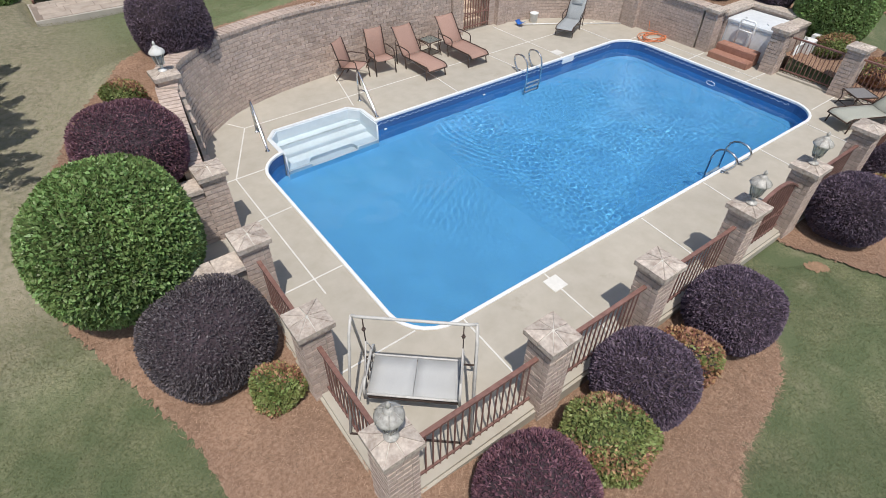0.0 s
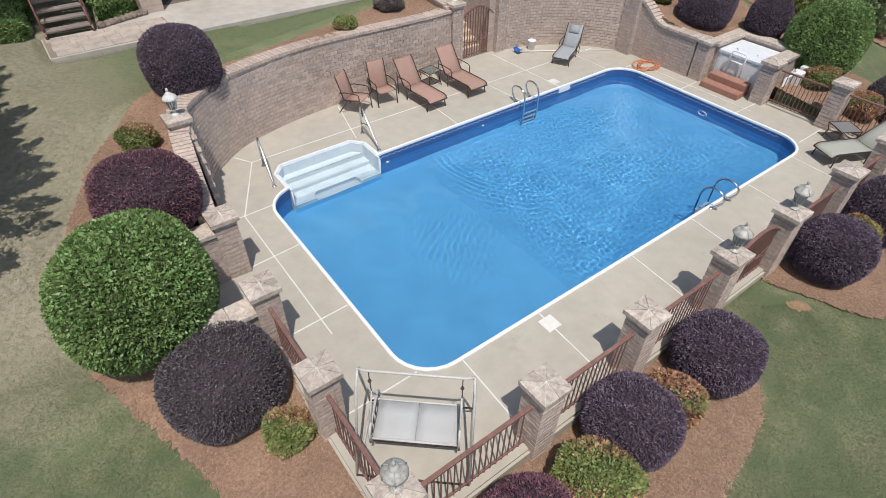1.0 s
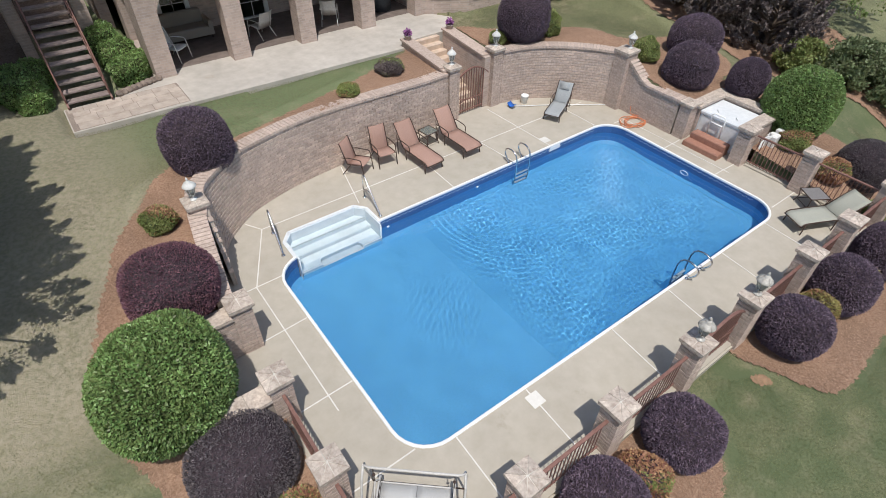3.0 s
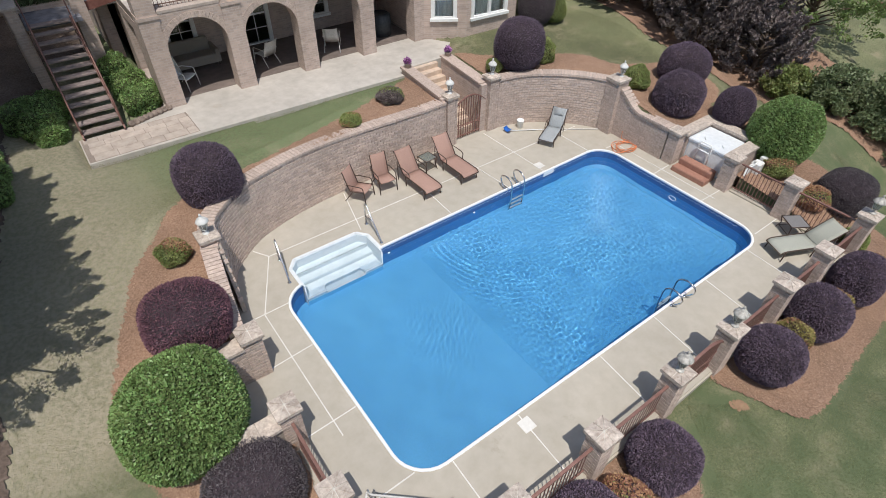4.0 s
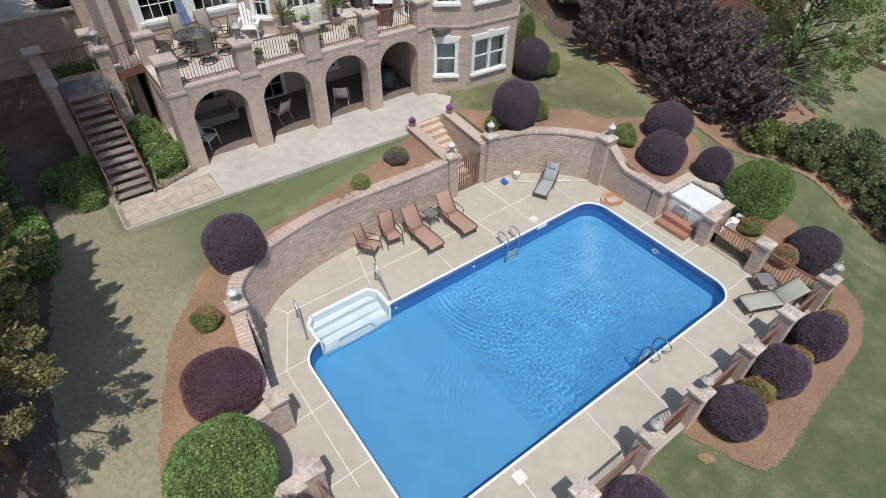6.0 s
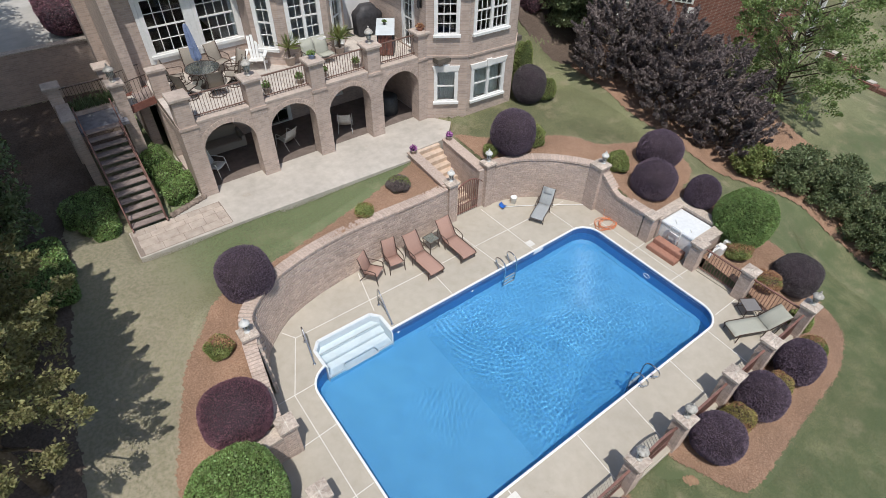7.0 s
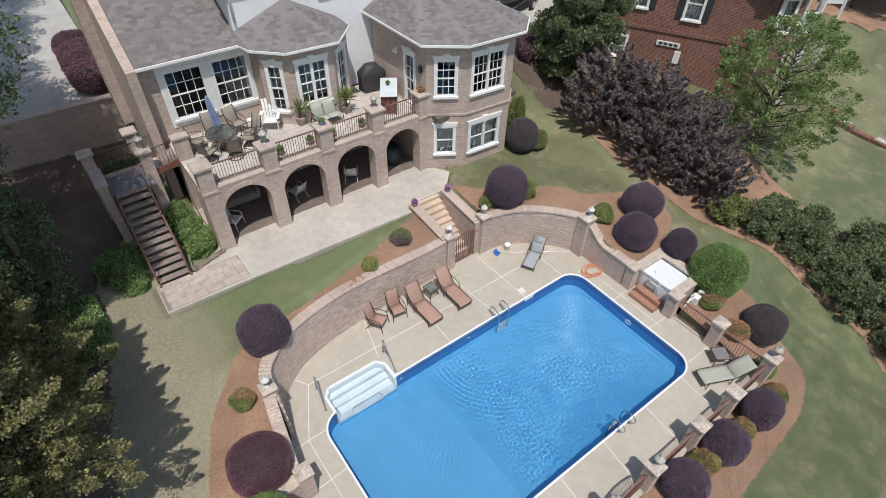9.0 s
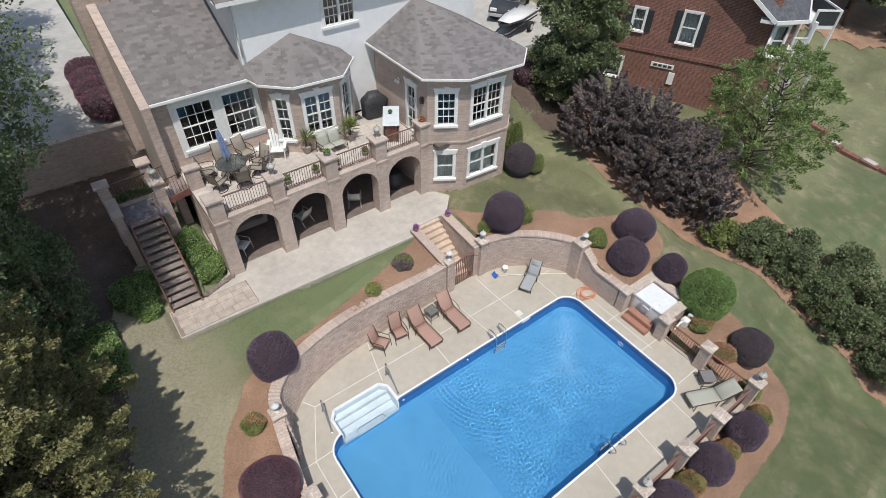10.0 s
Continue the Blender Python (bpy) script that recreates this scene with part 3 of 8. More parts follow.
# Dark litter colour also stands for the tree's shade on this ground.
tagged(draped("mulch_bed", smooth_ring(BED_TREE), 0.03, LITTER, 0.09, 0.05), "leaf litter under the tree beside the house, its shade in the colour", "mulch bed", kind="structure")

# ---- pool ----
L, W, RC = 12.25, 6.1, 0.75
WATER_Z = -0.20


def pool_ring(off, n=7):
    """The pool's outline, grown outwards by off."""
    r = RC + off
    pts = []
    for cx, cy, a in ((RC, RC, 180), (L - RC, RC, 270), (L - RC, W - RC, 0), (RC, W - RC, 90)):
        pts += arc(cx, cy, r, a, a + 90, n)
    return pts


STAIR_X0, STAIR_X1 = 0.62, 2.95


def cut_ring(off):
    """The outline with points where the stair's opening begins and ends."""
    out = []
    ring = pool_ring(off)
    for a, b in zip(ring, ring[1:] + ring[:1]):
        out.append(a)
        if a[1] > W - 0.5 and b[1] > W - 0.5 and abs(a[0] - b[0]) > 4:
            out += [(STAIR_X1, a[1]), (STAIR_X0 + 0.14, a[1])]
    return out


def open_gap(a, b):
    return min(a[1], b[1]) > W - 0.3 and STAIR_X0 - 0.1 < (a[0] + b[0]) / 2 < STAIR_X1


def subdivided(pts, step):
    out = []
    for a, b in zip(pts, pts[1:] + pts[:1]):
        k = max(1, math.ceil(math.dist(a, b) / step))
        out += [(a[0] + (b[0] - a[0]) * i / k, a[1] + (b[1] - a[1]) * i / k) for i in range(k)]
    return out


def pool_floor(x):
    if x < 4.1:
        return -1.05
    if x < 8.3:
        return -1.05 - (x - 4.1) / 4.2 * 1.15
    return -2.2


def ripples(X, Y):
    """Small waves: chop over the deep end, faint trains of ripples towards the shallow end."""
    rng = np.random.default_rng(21)

    def sea(n, lo, hi, slope, ang=None, spread=3.2):
        out = np.zeros_like(X)
        for _ in range(n):
            k = 2 * math.pi / math.exp(rng.uniform(math.log(lo), math.log(hi)))
            a = rng.uniform(-spread, spread) + (0.0 if ang is None else ang)
            out += slope * math.sqrt(2 / n) / k * np.sin(k * (X * math.cos(a) + Y * math.sin(a)) + rng.uniform(0, 6.3))
        return out

    def rise(v, a, b):
        t = np.clip((v - a) / (b - a), 0, 1)
        return t * t * (3 - 2 * t)

    deep = rise(X, 3.0, 6.5)
    patch = 0.55 + 0.45 * rise(sea(12, 1.2, 3.0, 1.0), -0.35, 0.3)
    band = np.exp(-((X - 5.3 - 0.12 * (Y - 3.0)) / 0.85) ** 2) * rise(sea(12, 0.7, 2.0, 1.0), -0.4, 0.3)
    z = sea(30, 0.5, 1.6, 0.020) + (0.023 * deep * patch + 0.042 * band) * sea(70, 0.09, 0.25, 1.0)
    # ripple trains that run out from the far ladder
    r = np.hypot(X - 7.2, Y - 5.4)
    train = np.exp(-((r - 2.6) / 0.9) ** 2) * rise(7.0 - X, 0.0, 1.5) * rise(sea(12, 0.8, 2.2, 1.0), -0.3, 0.25)
    z += train * (0.055 * 0.2 / 6.28) * np.sin(2 * math.pi / 0.19 * (r + sea(8, 0.7, 1.5, 0.05)))
    train2 = np.exp(-((X - 2.9) / 0.9) ** 2 - ((Y - 2.9) / 1.3) ** 2)
    z += train2 * sea(14, 0.11, 0.2, 0.024, -0.7, 0.5) + (1 - deep) * sea(30, 0.09, 0.2, 0.006)
    return z


def build_pool():
    pool = thing("swimming_pool", "rectangular in-ground swimming pool with blue vinyl liner", "swimming pool")
    ring = subdivided(cut_ring(0.0), 0.35)
    n = len(ring)
    # liner walls and floor
    bm = BM()
    top = [bm.verts.new((x, y, -0.02)) for x, y in ring]
    low = [bm.verts.new((x, y, -0.95)) for x, y in ring]
    toe = [bm.verts.new((x + (L / 2 - x) * 0.02, y + (W / 2 - y) * 0.04, -1.05)) for x, y in ring]
    for i in range(n):
        j = (i + 1) % n
        bm.faces.new((low[j], low[i], toe[i], toe[j]))
    # the deep end is a hopper with sloping sides
    def basin(x, y):
        d = [max(0.0, v) for v in (y - 0.12, W - 0.12 - y, L - 0.13 - x)]
        side = -math.log(sum(math.exp(-1.8 * v) for v in d)) / 1.8
        a, b = pool_floor(x), -1.05 - 0.62 * max(0.0, side)
        return min(-1.05, (a + b) / 2 + math.sqrt(((a - b) / 2) ** 2 + 0.004))

    xs = [0.13, 2.0, 4.1] + [4.1 + 0.3 * k for k in range(1, 26)] + [11.86, 12.0, 12.12]
    ys = [0.12 + (W - 0.24) * k / 40 for k in range(41)]
    rows = [[(x, y, basin(x, y)) for y in ys] for x in xs]
    grid = [[bm.verts.new(p) for p in r] for r in rows]
    for a, b in zip(grid, grid[1:]):
        for k in range(40):
            bm.faces.new((a[k], b[k], b[k + 1], a[k + 1]))
    for v in [v for v in bm.verts if not v.link_faces]:
        bm.verts.remove(v)
    part("liner", bm, LINER, pool, "blue vinyl liner").cycles.is_caustics_receiver = True
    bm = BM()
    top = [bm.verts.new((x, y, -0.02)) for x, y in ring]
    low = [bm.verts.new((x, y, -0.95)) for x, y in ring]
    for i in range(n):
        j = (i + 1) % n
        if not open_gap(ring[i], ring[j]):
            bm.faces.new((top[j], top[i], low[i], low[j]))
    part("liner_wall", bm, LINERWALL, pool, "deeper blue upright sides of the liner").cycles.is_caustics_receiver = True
    # dark band under the coping
    bm = BM()
    ins = cut_ring(-0.004)
    n = len(ins)
    hi = [bm.verts.new((x, y, -0.02)) for x, y in ins]
    lo = [bm.verts.new((x, y, -0.34)) for x, y in ins]
    for i in range(n):
        j = (i + 1) % n
        if not open_gap(ins[i], ins[j]):
            bm.faces.new((hi[j], hi[i], lo[i], lo[j]))
    part("border_band", bm, BAND, pool, "dark blue printed border band of the liner")
    # light wave motif on the band
    bm = BM()
    ins = cut_ring(-0.009)
    step = 0.0
    for i in range(n):
        if open_gap(ins[i], ins[(i + 1) % n]):
            continue
        a, b = Vector((*ins[i], 0)), Vector((*ins[(i + 1) % n], 0))
        d = b - a
        s = step
        while s + 0.2 < d.length + 0.05 and d.length > 0.3:
            u = d.normalized()
            wave = [(0.0, -0.12), (0.04, -0.095), (0.075, -0.125), (0.115, -0.14), (0.155, -0.115)]
            for (p, q), (p2, q2) in zip(wave, wave[1:]):
                v = [bm.verts.new((*(a + u * (s + k)).xy, z)) for k, z in ((p, q), (p2, q2), (p2, q2 + 0.022), (p, q + 0.022))]
                bm.faces.new(v)
            s += 0.185
    part("wave_border", bm, MOTIF, pool, "pale wave pattern printed along the border")["kind"] = "stuff"
    # coping
    bm = BM()
    prof = [(-0.015, -0.03), (-0.015, 0.018), (0.0, 0.03), (0.04, 0.03), (0.052, 0.018), (0.052, -0.03)]
    plan = cut_ring(0.0)
    rings = [[bm.verts.new((x, y, z)) for x, y in cut_ring(o)] for o, z in prof]
    for a, b in zip(rings, rings[1:]):
        for i in range(n):
            j = (i + 1) % n
            if not open_gap(plan[i], plan[j]):
                bm.faces.new((a[i], a[j], b[j], b[i]))
    part("coping", bm, COPING, pool, "narrow rounded white coping")
    # moulded entry stair in its recess
    x0, x1 = STAIR_X0, STAIR_X1
    back, front = 7.02, 5.98
    stair = part("pool_stair", prism(BM(), [(x0, front), (x1, front), (x1, back - 0.25), (x1 - 0.22, back), (x0 + 0.22, back), (x0, back - 0.25)], -1.12, -0.92), POOLSTEP, pool, "white moulded acrylic entry stair")
    n0, n1 = x0 + 0.55, x1 - 0.55
    steps = [([(x0, 6.75), (x1, 6.75), (x1, 6.77), (x1 - 0.22, back), (x0 + 0.22, back), (x0, 6.77)], -0.30),
             ([(x0, 6.48), (x1, 6.48), (x1, 6.748), (x0, 6.748)], -0.47),
             ([(x0, front), (n0, front), (n0 + 0.02, 6.15), (n0 + 0.08, 6.21), (n1 - 0.08, 6.21), (n1 - 0.02, 6.15), (n1, front), (x1, front), (x1, 6.478), (x0, 6.478)], -0.64),
             ([(n0 + 0.003, front), (n1 - 0.003, front), (n1 - 0.023, 6.15), (n1 - 0.082, 6.207), (n0 + 0.082, 6.207), (n0 + 0.023, 6.15)], -0.80)]
    for ring2, z in steps:
        bm = BM()
        prism(bm, ring2, -0.918, z)
        bmesh.ops.bevel(bm, geom=[e for e in bm.edges if min(v.co.z for v in e.verts) > z - 0.001], offset=0.025, segments=3, affect="EDGES")
        part("tread", bm, POOLSTEP, stair).cycles.is_caustics_receiver = True
    for a, b in (((x0, front), (x0, back - 0.25)), ((x0, back - 0.25), (x0 + 0.22, back)), ((x0 + 0.22, back), (x1 - 0.22, back)), ((x1 - 0.22, back), (x1, back - 0.25)), ((x1, back - 0.25), (x1, front))):
        bm = BM()
        beam(bm, (*a, -0.47), (*b, -0.47), 0.04, 0.94)
        part("side_wall", bm, POOLSTEP, stair)
    bm = BM()
    rim = [(x0 - 0.05, 6.05), (x0 - 0.05, back - 0.25), (x0 + 0.2, back + 0.05), (x1 - 0.2, back + 0.05), (x1 + 0.05, back - 0.25), (x1 + 0.05, 6.05)]
    for a, b in zip(rim, rim[1:]):
        beam(bm, (*a, 0.0), (*b, 0.0), 0.08, 0.05)
    part("stair_rim", bm, ACRYLIC, stair)
    # flange that clamps the liner round the opening, and the liner below it
    bm = BM()
    tube(bm, [(x0 - 0.01, front - 0.01, -0.05), (x0 - 0.01, front - 0.01, -0.66), (n0, front - 0.01, -0.66), (n0 + 0.02, front - 0.01, -0.80), (n1 - 0.02, front - 0.01, -0.80), (n1, front - 0.01, -0.66), (x1 + 0.01, front - 0.01, -0.66), (x1 + 0.01, front - 0.01, -0.05)], 0.018, 6)
    part("flange", bm, ACRYLIC, stair, "white flange round the stair opening")
    bm = BM()
    box(bm, x0, front - 0.012, -1.1, x1, front - 0.002, -0.83)
    part("liner_skirt", bm, LINER, stair, "blue liner below the stair")
    # skimmer mouth, return fittings and drain plate
    bm = BM()
    cbox(bm, 9.38, W - 0.02, -0.17, 9.85, W - 0.006, -0.03, 0.01)
    part("skimmer_mouth", bm, COPING, pool, "white skimmer mouth")
    for x in (3.25, 6.4):
        bm = BM()
        lathe(bm, [(0.045, 0), (0.045, 0.02), (0.02, 0.035)], 10)
        ob = part("return_jet", bm, COPING, pool)
        ob.matrix_basis = pose(x, W - 0.005, -0.38, 90)
    bm = BM()
    tube(bm, [(L - 0.03, 2.95 + 0.13 * math.cos(a), -0.55 + 0.13 * math.sin(a)) for a in np.linspace(0, 2 * math.pi, 14)[:-1]], 0.015, 6, True)
    part("pool_light_ring", bm, COPING, pool, "white ring of the underwater light")
    # water: a finely rippled sheet
    step = 0.032
    gx, gy = np.linspace(0.006, L - 0.006, int(L / step)), np.linspace(0.006, W - 0.006, int(W / step))
    X, Y = np.meshgrid(gx, gy, indexing="ij")
    Z = WATER_Z + ripples(X, Y)
    # corners drawn in to the round of the pool
    cx, cy = np.clip(X, RC, L - RC), np.clip(Y, RC, W - RC)
    d = np.hypot(X - cx, Y - cy)
    corner = (cx != X) & (cy != Y) & (d > RC - 0.006)
    k = np.where(corner, (RC - 0.006) / np.maximum(d, 1e-6), 1.0)
    X, Y = cx + (X - cx) * k, cy + (Y - cy) * k
    V = np.stack([X, Y, Z], -1).reshape(-1, 3)
    ni, nj = len(gx), len(gy)
    q = (np.arange(ni - 1)[:, None] * nj + np.arange(nj - 1)).reshape(-1, 1)
    F = q + np.array([0, nj, nj + 1, 1])
    water = raw("water", V.tolist(), F.tolist(), WATER, None, True)
    water.visible_shadow = False
    water.cycles.is_caustics_caster = True
    tagged(water, "clear rippled blue pool water", "water", kind="structure")
    bm = BM()
    bm.faces.new([bm.verts.new(p) for p in ((x0 + 0.02, 6.09, WATER_Z), (x1 - 0.02, 6.09, WATER_Z), (x1 - 0.02, back - 0.27, WATER_Z), (x1 - 0.27, back - 0.03, WATER_Z), (x0 + 0.27, back - 0.03, WATER_Z), (x0 + 0.02, back - 0.27, WATER_Z))])
    w2 = part("water", bm, WATER, None)
    w2.visible_shadow = False
    w2.cycles.is_caustics_caster = True
    tagged(w2, "shallow clear water over the entry stair", "water", kind="structure")


build_pool()


def build_deck():
    """Concrete round the pool: the outline is cut by the pool's ring."""
    outer = [(-1.58, -1.89), (13.82, -1.89), (13.82, 4.2), (13.4, 4.2), (13.4, 6.9)] + [(x + 0.1, y + 0.1) for x, y in BACK_LINE[::-1]] + [(9.6, 9.5), (7.9, 9.5)] + [(x - 0.05, y + 0.1) for x, y in WALL_LINE[::-1]] + [(-1.1, 6.7), (-1.4, 5.4), (-1.5, 4.3), (-2.35, 4.1), (-2.35, 2.3), (-1.58, 2.2)]
    stair_cut = [(0.57, 6.15), (0.57, 6.8), (0.82, 7.08), (2.75, 7.08), (3.0, 6.8), (3.0, 6.15)]
    ring = pool_ring(0.05)
    # the ring with the stair's recess let in
    hole = []
    for p in ring:
        hole.append(p)
    far = [k for k, p in enumerate(hole) if p[1] > W + 0.049]
    left = min(far, key=lambda k: hole[k][0])
    hole = hole[:left] + stair_cut[::-1] + hole[left:]
    hole = [p for p in hole if not (0.57 < p[0] < 3.0 and abs(p[1] - 6.15) < 1e-3 and p not in stair_cut)]
    bm = BM()

    def loop(pts, z):
        vs = [bm.verts.new((x, y, z)) for x, y in pts]
        return vs, [bm.edges.new((vs[k], vs[(k + 1) % len(vs)])) for k in range(len(vs))]

    vo, eo = loop(outer, 0.0)
    vh, eh = loop(hole, 0.0)
    bmesh.ops.triangle_fill(bm, use_beauty=True, edges=eo + eh)
    for f in bm.faces:
        if f.normal.z < 0:
            f.normal_flip()
    for vs in (vo, vh):
        lo = [bm.verts.new((v.co.x, v.co.y, -0.45)) for v in vs]
        for k in range(len(vs)):
            j = (k + 1) % len(vs)
            bm.faces.new((vs[k], vs[j], lo[j], lo[k]))
    tagged(part("pavement_pool_deck", bm, CONCRETE), "pale beige brushed concrete pool deck", "pool deck", kind="structure")


build_deck()


def joint(a, b, rise, w=0.027):
    bm = BM()
    beam(bm, (*a, 0.0), (*b, 0.0), w, rise)
    tagged(part("trim_deck_joint", bm, JOINT), "white caulked joint line in the concrete", "joint", kind="structure")


JX = -0.61
for k, (a, b) in enumerate([((JX, 5.67), (JX, 1.7)), ((JX, 5.67), (0.32, 7.6)), ((0.32, 7.6), (12.5, 7.62)), ((0.32, 7.6), (0.05, 8.05)),
             ((-1.2, 2.09), (-0.07, 2.13)), ((-1.2, 4.08), (-0.07, 4.16)), ((-1.1, 5.68), (0.03, 5.70)),
             ((0.87, -0.06), (0.82, -1.6)), ((2.6, -0.07), (2.52, -1.6)), ((5.17, -0.07), (5.05, -1.5)), ((7.17, -0.07), (7.0, -1.5)), ((9.36, -0.07), (9.2, -1.6)), ((11.37, -0.07), (11.27, -1.6)),
             ((0.13, 0.20), (-1.25, 0.18)), ((12.2, 0.2), (13.45, 0.2)), ((12.32, 2.08), (13.3, 2.06)), ((12.32, 3.9), (13.15, 3.92)), ((12.76, 1.9), (12.76, 5.9)),
             ((12.25, 5.9), (13.15, 5.88)), ((9.44, 6.15), (9.35, 9.2)), ((5.55, 6.15), (5.66, 9.1)), ((7.86, 6.15), (7.6, 9.2)), ((2.95, 7.1), (3.4, 8.95)), ((11.6, 6.15), (11.58, 7.6))]):
    joint(a, b, 0.010 + 0.0007 * k)
for x, y in ((2.59, -0.34), (9.55, 6.5)):
    bm = BM()
    cbox(bm, x - 0.15, y - 0.15, 0.0, x + 0.15, y + 0.15, 0.014, 0.004)
    lathe(bm, [(0.02, 0.014), (0.02, 0.018)], 8, (x, y, 0))
    tagged(part("skimmer_lid", bm, JOINT), "square white skimmer lid set in the deck", "skimmer lid")

# ---- brick pillars, walls and fences ----
BL, BH, BG = 0.215, 0.085, 0.010
brick_mesh = {}


def brick_data(l, w, h):
    """A brick with slightly worn corners, shared by all alike."""
    key = (round(l, 3), round(w, 3), round(h, 3))
    if key not in brick_mesh:
        bm = BM()
        c = 0.006
        x, y, z = l / 2, w / 2, h / 2
        hexa(bm, [(-x, -y, -z + c), (x, -y, -z + c), (x, y, -z + c), (-x, y, -z + c), (-x, -y, z - c), (x, -y, z - c), (x, y, z - c), (-x, y, z - c)])
        box(bm, -x + c, -y + c, -z, x - c, y - c, z)
        me = bpy.data.meshes.new("brick")
        bm.to_mesh(me)
        bm.free()
        me.materials.append(BRICK)
        brick_mesh[key] = me
    return brick_mesh[key]


def pillar(x, y, z0, z1, half=0.2, cap=0.255, label="square tan brick pillar with a pieced stone cap", group="brick pillars"):
    """Shaft from z0 to z1 with a low pyramid cap of eight stones above z1."""
    ob = thing("brick_pillar", label, "pillar", group, Matrix.Translation((x, y, z0)))
    h = z1 - z0
    bm = BM()
    box(bm, -half + 0.012, -half + 0.012, 0, half - 0.012, half - 0.012, h)
    part("shaft", bm, MORTAR, ob, "mortar core of the shaft")
    bm = BM()
    t = 0.085
    prism(bm, [(-cap + 0.02, -cap + 0.02), (cap - 0.02, -cap + 0.02), (cap - 0.02, cap - 0.02), (-cap + 0.02, cap - 0.02)], h, h + t - 0.01)
    v = [bm.verts.new((sx * (cap - 0.03), sy * (cap - 0.03), h + t - 0.008)) for sx, sy in ((-1, -1), (1, -1), (1, 1), (-1, 1))]
    apex = bm.verts.new((0, 0, h + t + 0.042))
    for k in range(4):
        bm.faces.new((v[k], v[(k + 1) % 4], apex))
    cp = part("cap", bm, CAPJ, ob, "pale joints of the stone cap")
    # eight stones that meet at the middle
    rim = [(-1, -1), (0, -1), (1, -1), (1, 0), (1, 1), (0, 1), (-1, 1), (-1, 0)]
    for k in range(8):
        (ax, ay), (bx, by) = rim[k], rim[(k + 1) % 8]
        a, b = Vector((ax, ay)) * cap, Vector((bx, by)) * cap
        c = (a + b) / 3
        a, b, o = a + (c - a) * 0.035, b + (c - b) * 0.035, c * 0.10
        top = h + t
        bm = BM()
        lo = [bm.verts.new((p.x, p.y, h + 0.004)) for p in (a, b, o)]
        hi = [bm.verts.new((p.x, p.y, top + q)) for p, q in ((a, 0), (b, 0), (o, 0.05))]
        bm.faces.new(lo[::-1])
        bm.faces.new(hi)
        for i in range(3):
            bm.faces.new((lo[i], lo[(i + 1) % 3], hi[(i + 1) % 3], hi[i]))
        part("cap_stone", bm, STONE, cp)
    # bricks in courses, laid like a pinwheel
    nc = max(1, round(h / (BH + BG)))
    ch = h / nc
    deep = 0.09
    run = 2 * half - deep - BG
    for c in range(nc):
        for side in range(4):
            turn = Matrix.Rotation(side * math.pi / 2, 4, "Z")
            cut = run * (0.66 if (c + side) % 2 else 0.36)
            for a0, a1 in ((0.0, cut - BG / 2), (cut + BG / 2, run)):
                me = brick_data(a1 - a0, deep, ch - BG)
                px = -half + (a0 + a1) / 2
                shared("brick", me, ob, turn @ Matrix.Translation((px, -half + deep / 2 + random.uniform(-0.004, 0.003), (c + 0.5) * ch)))
    return ob


FRONT_Y, LEFT_X, RIGHT_X = -1.74, -1.43, 13.6
PILLARS = [(-1.44, FRONT_Y, 1.27), (0.86, FRONT_Y, 1.27), (2.95, FRONT_Y, 1.27), (5.17, FRONT_Y, 1.27), (7.09, FRONT_Y, 1.27), (9.36, FRONT_Y, 1.27), (11.3, FRONT_Y, 1.27), (13.6, FRONT_Y, 1.27),
           (LEFT_X, 0.20, 1.27), (LEFT_X, 2.13, 1.27), (-1.32, 4.18, 1.27), (13.6, 0.24, 1.2)]
for x, y, z in PILLARS:
    pillar(x, y, -0.35, z)


def lean_back(name, share):
    """How far the top of a wall stands back from its foot."""
    if name != "wall_curved":
        return 0.0
    rise = min(1.0, share / 0.14)
    fall = min(1.0, max(0.0, (share - 0.5) / 0.45))
    return 0.06 + 0.18 * rise * rise * (3 - 2 * rise) - 0.20 * fall * fall * (3 - 2 * fall)


def strip_wall(name, line, thick, z0, ztop, label):
    """A wall along a line of inner-face points, thick to its left; ztop(s) by share of length."""
    pts = [Vector((*p, 0)) for p in line]
    nrm = []
    for i in range(len(pts)):
        d = (pts[min(i + 1, len(pts) - 1)] - pts[max(i - 1, 0)]).normalized()
        nrm.append(Vector((-d.y, d.x, 0)))
    seg = [0.0]
    for a, b in zip(pts, pts[1:]):
        seg.append(seg[-1] + (b - a).length)
    share = [s / seg[-1] for s in seg]
    wall = thing(name, label, "wall", kind="structure")
    bm = BM()
    rows = []
    for p, q, s in zip(pts, nrm, share):
        b = lean_back(name, s)
        rows.append([bm.verts.new((*(p + q * 0.012).xy, z0)), bm.verts.new((*(p + q * thick).xy, z0)), bm.verts.new((*(p + q * (thick + b)).xy, ztop(s) + 0.055)), bm.verts.new((*(p + q * (0.012 + b)).xy, ztop(s) + 0.055))])
    for a, b in zip(rows, rows[1:]):
        for k in range(4):
            bm.faces.new((a[k], a[(k + 1) % 4], b[(k + 1) % 4], b[k]))
    bm.faces.new(rows[0][::-1])
    bm.faces.new(rows[-1])
    bmesh.ops.recalc_face_normals(bm, faces=bm.faces)
    part("core", bm, MORTAR, wall)
    return wall, pts, nrm, seg, share


def at_length(pts, nrm, seg, s):
    s = min(max(s, 0.0), seg[-1] - 1e-6)
    i = max(k for k in range(len(seg) - 1) if seg[k] <= s)
    f = (s - seg[i]) / (seg[i + 1] - seg[i])
    return pts[i].lerp(pts[i + 1], f), nrm[i].lerp(nrm[i + 1], f).normalized()


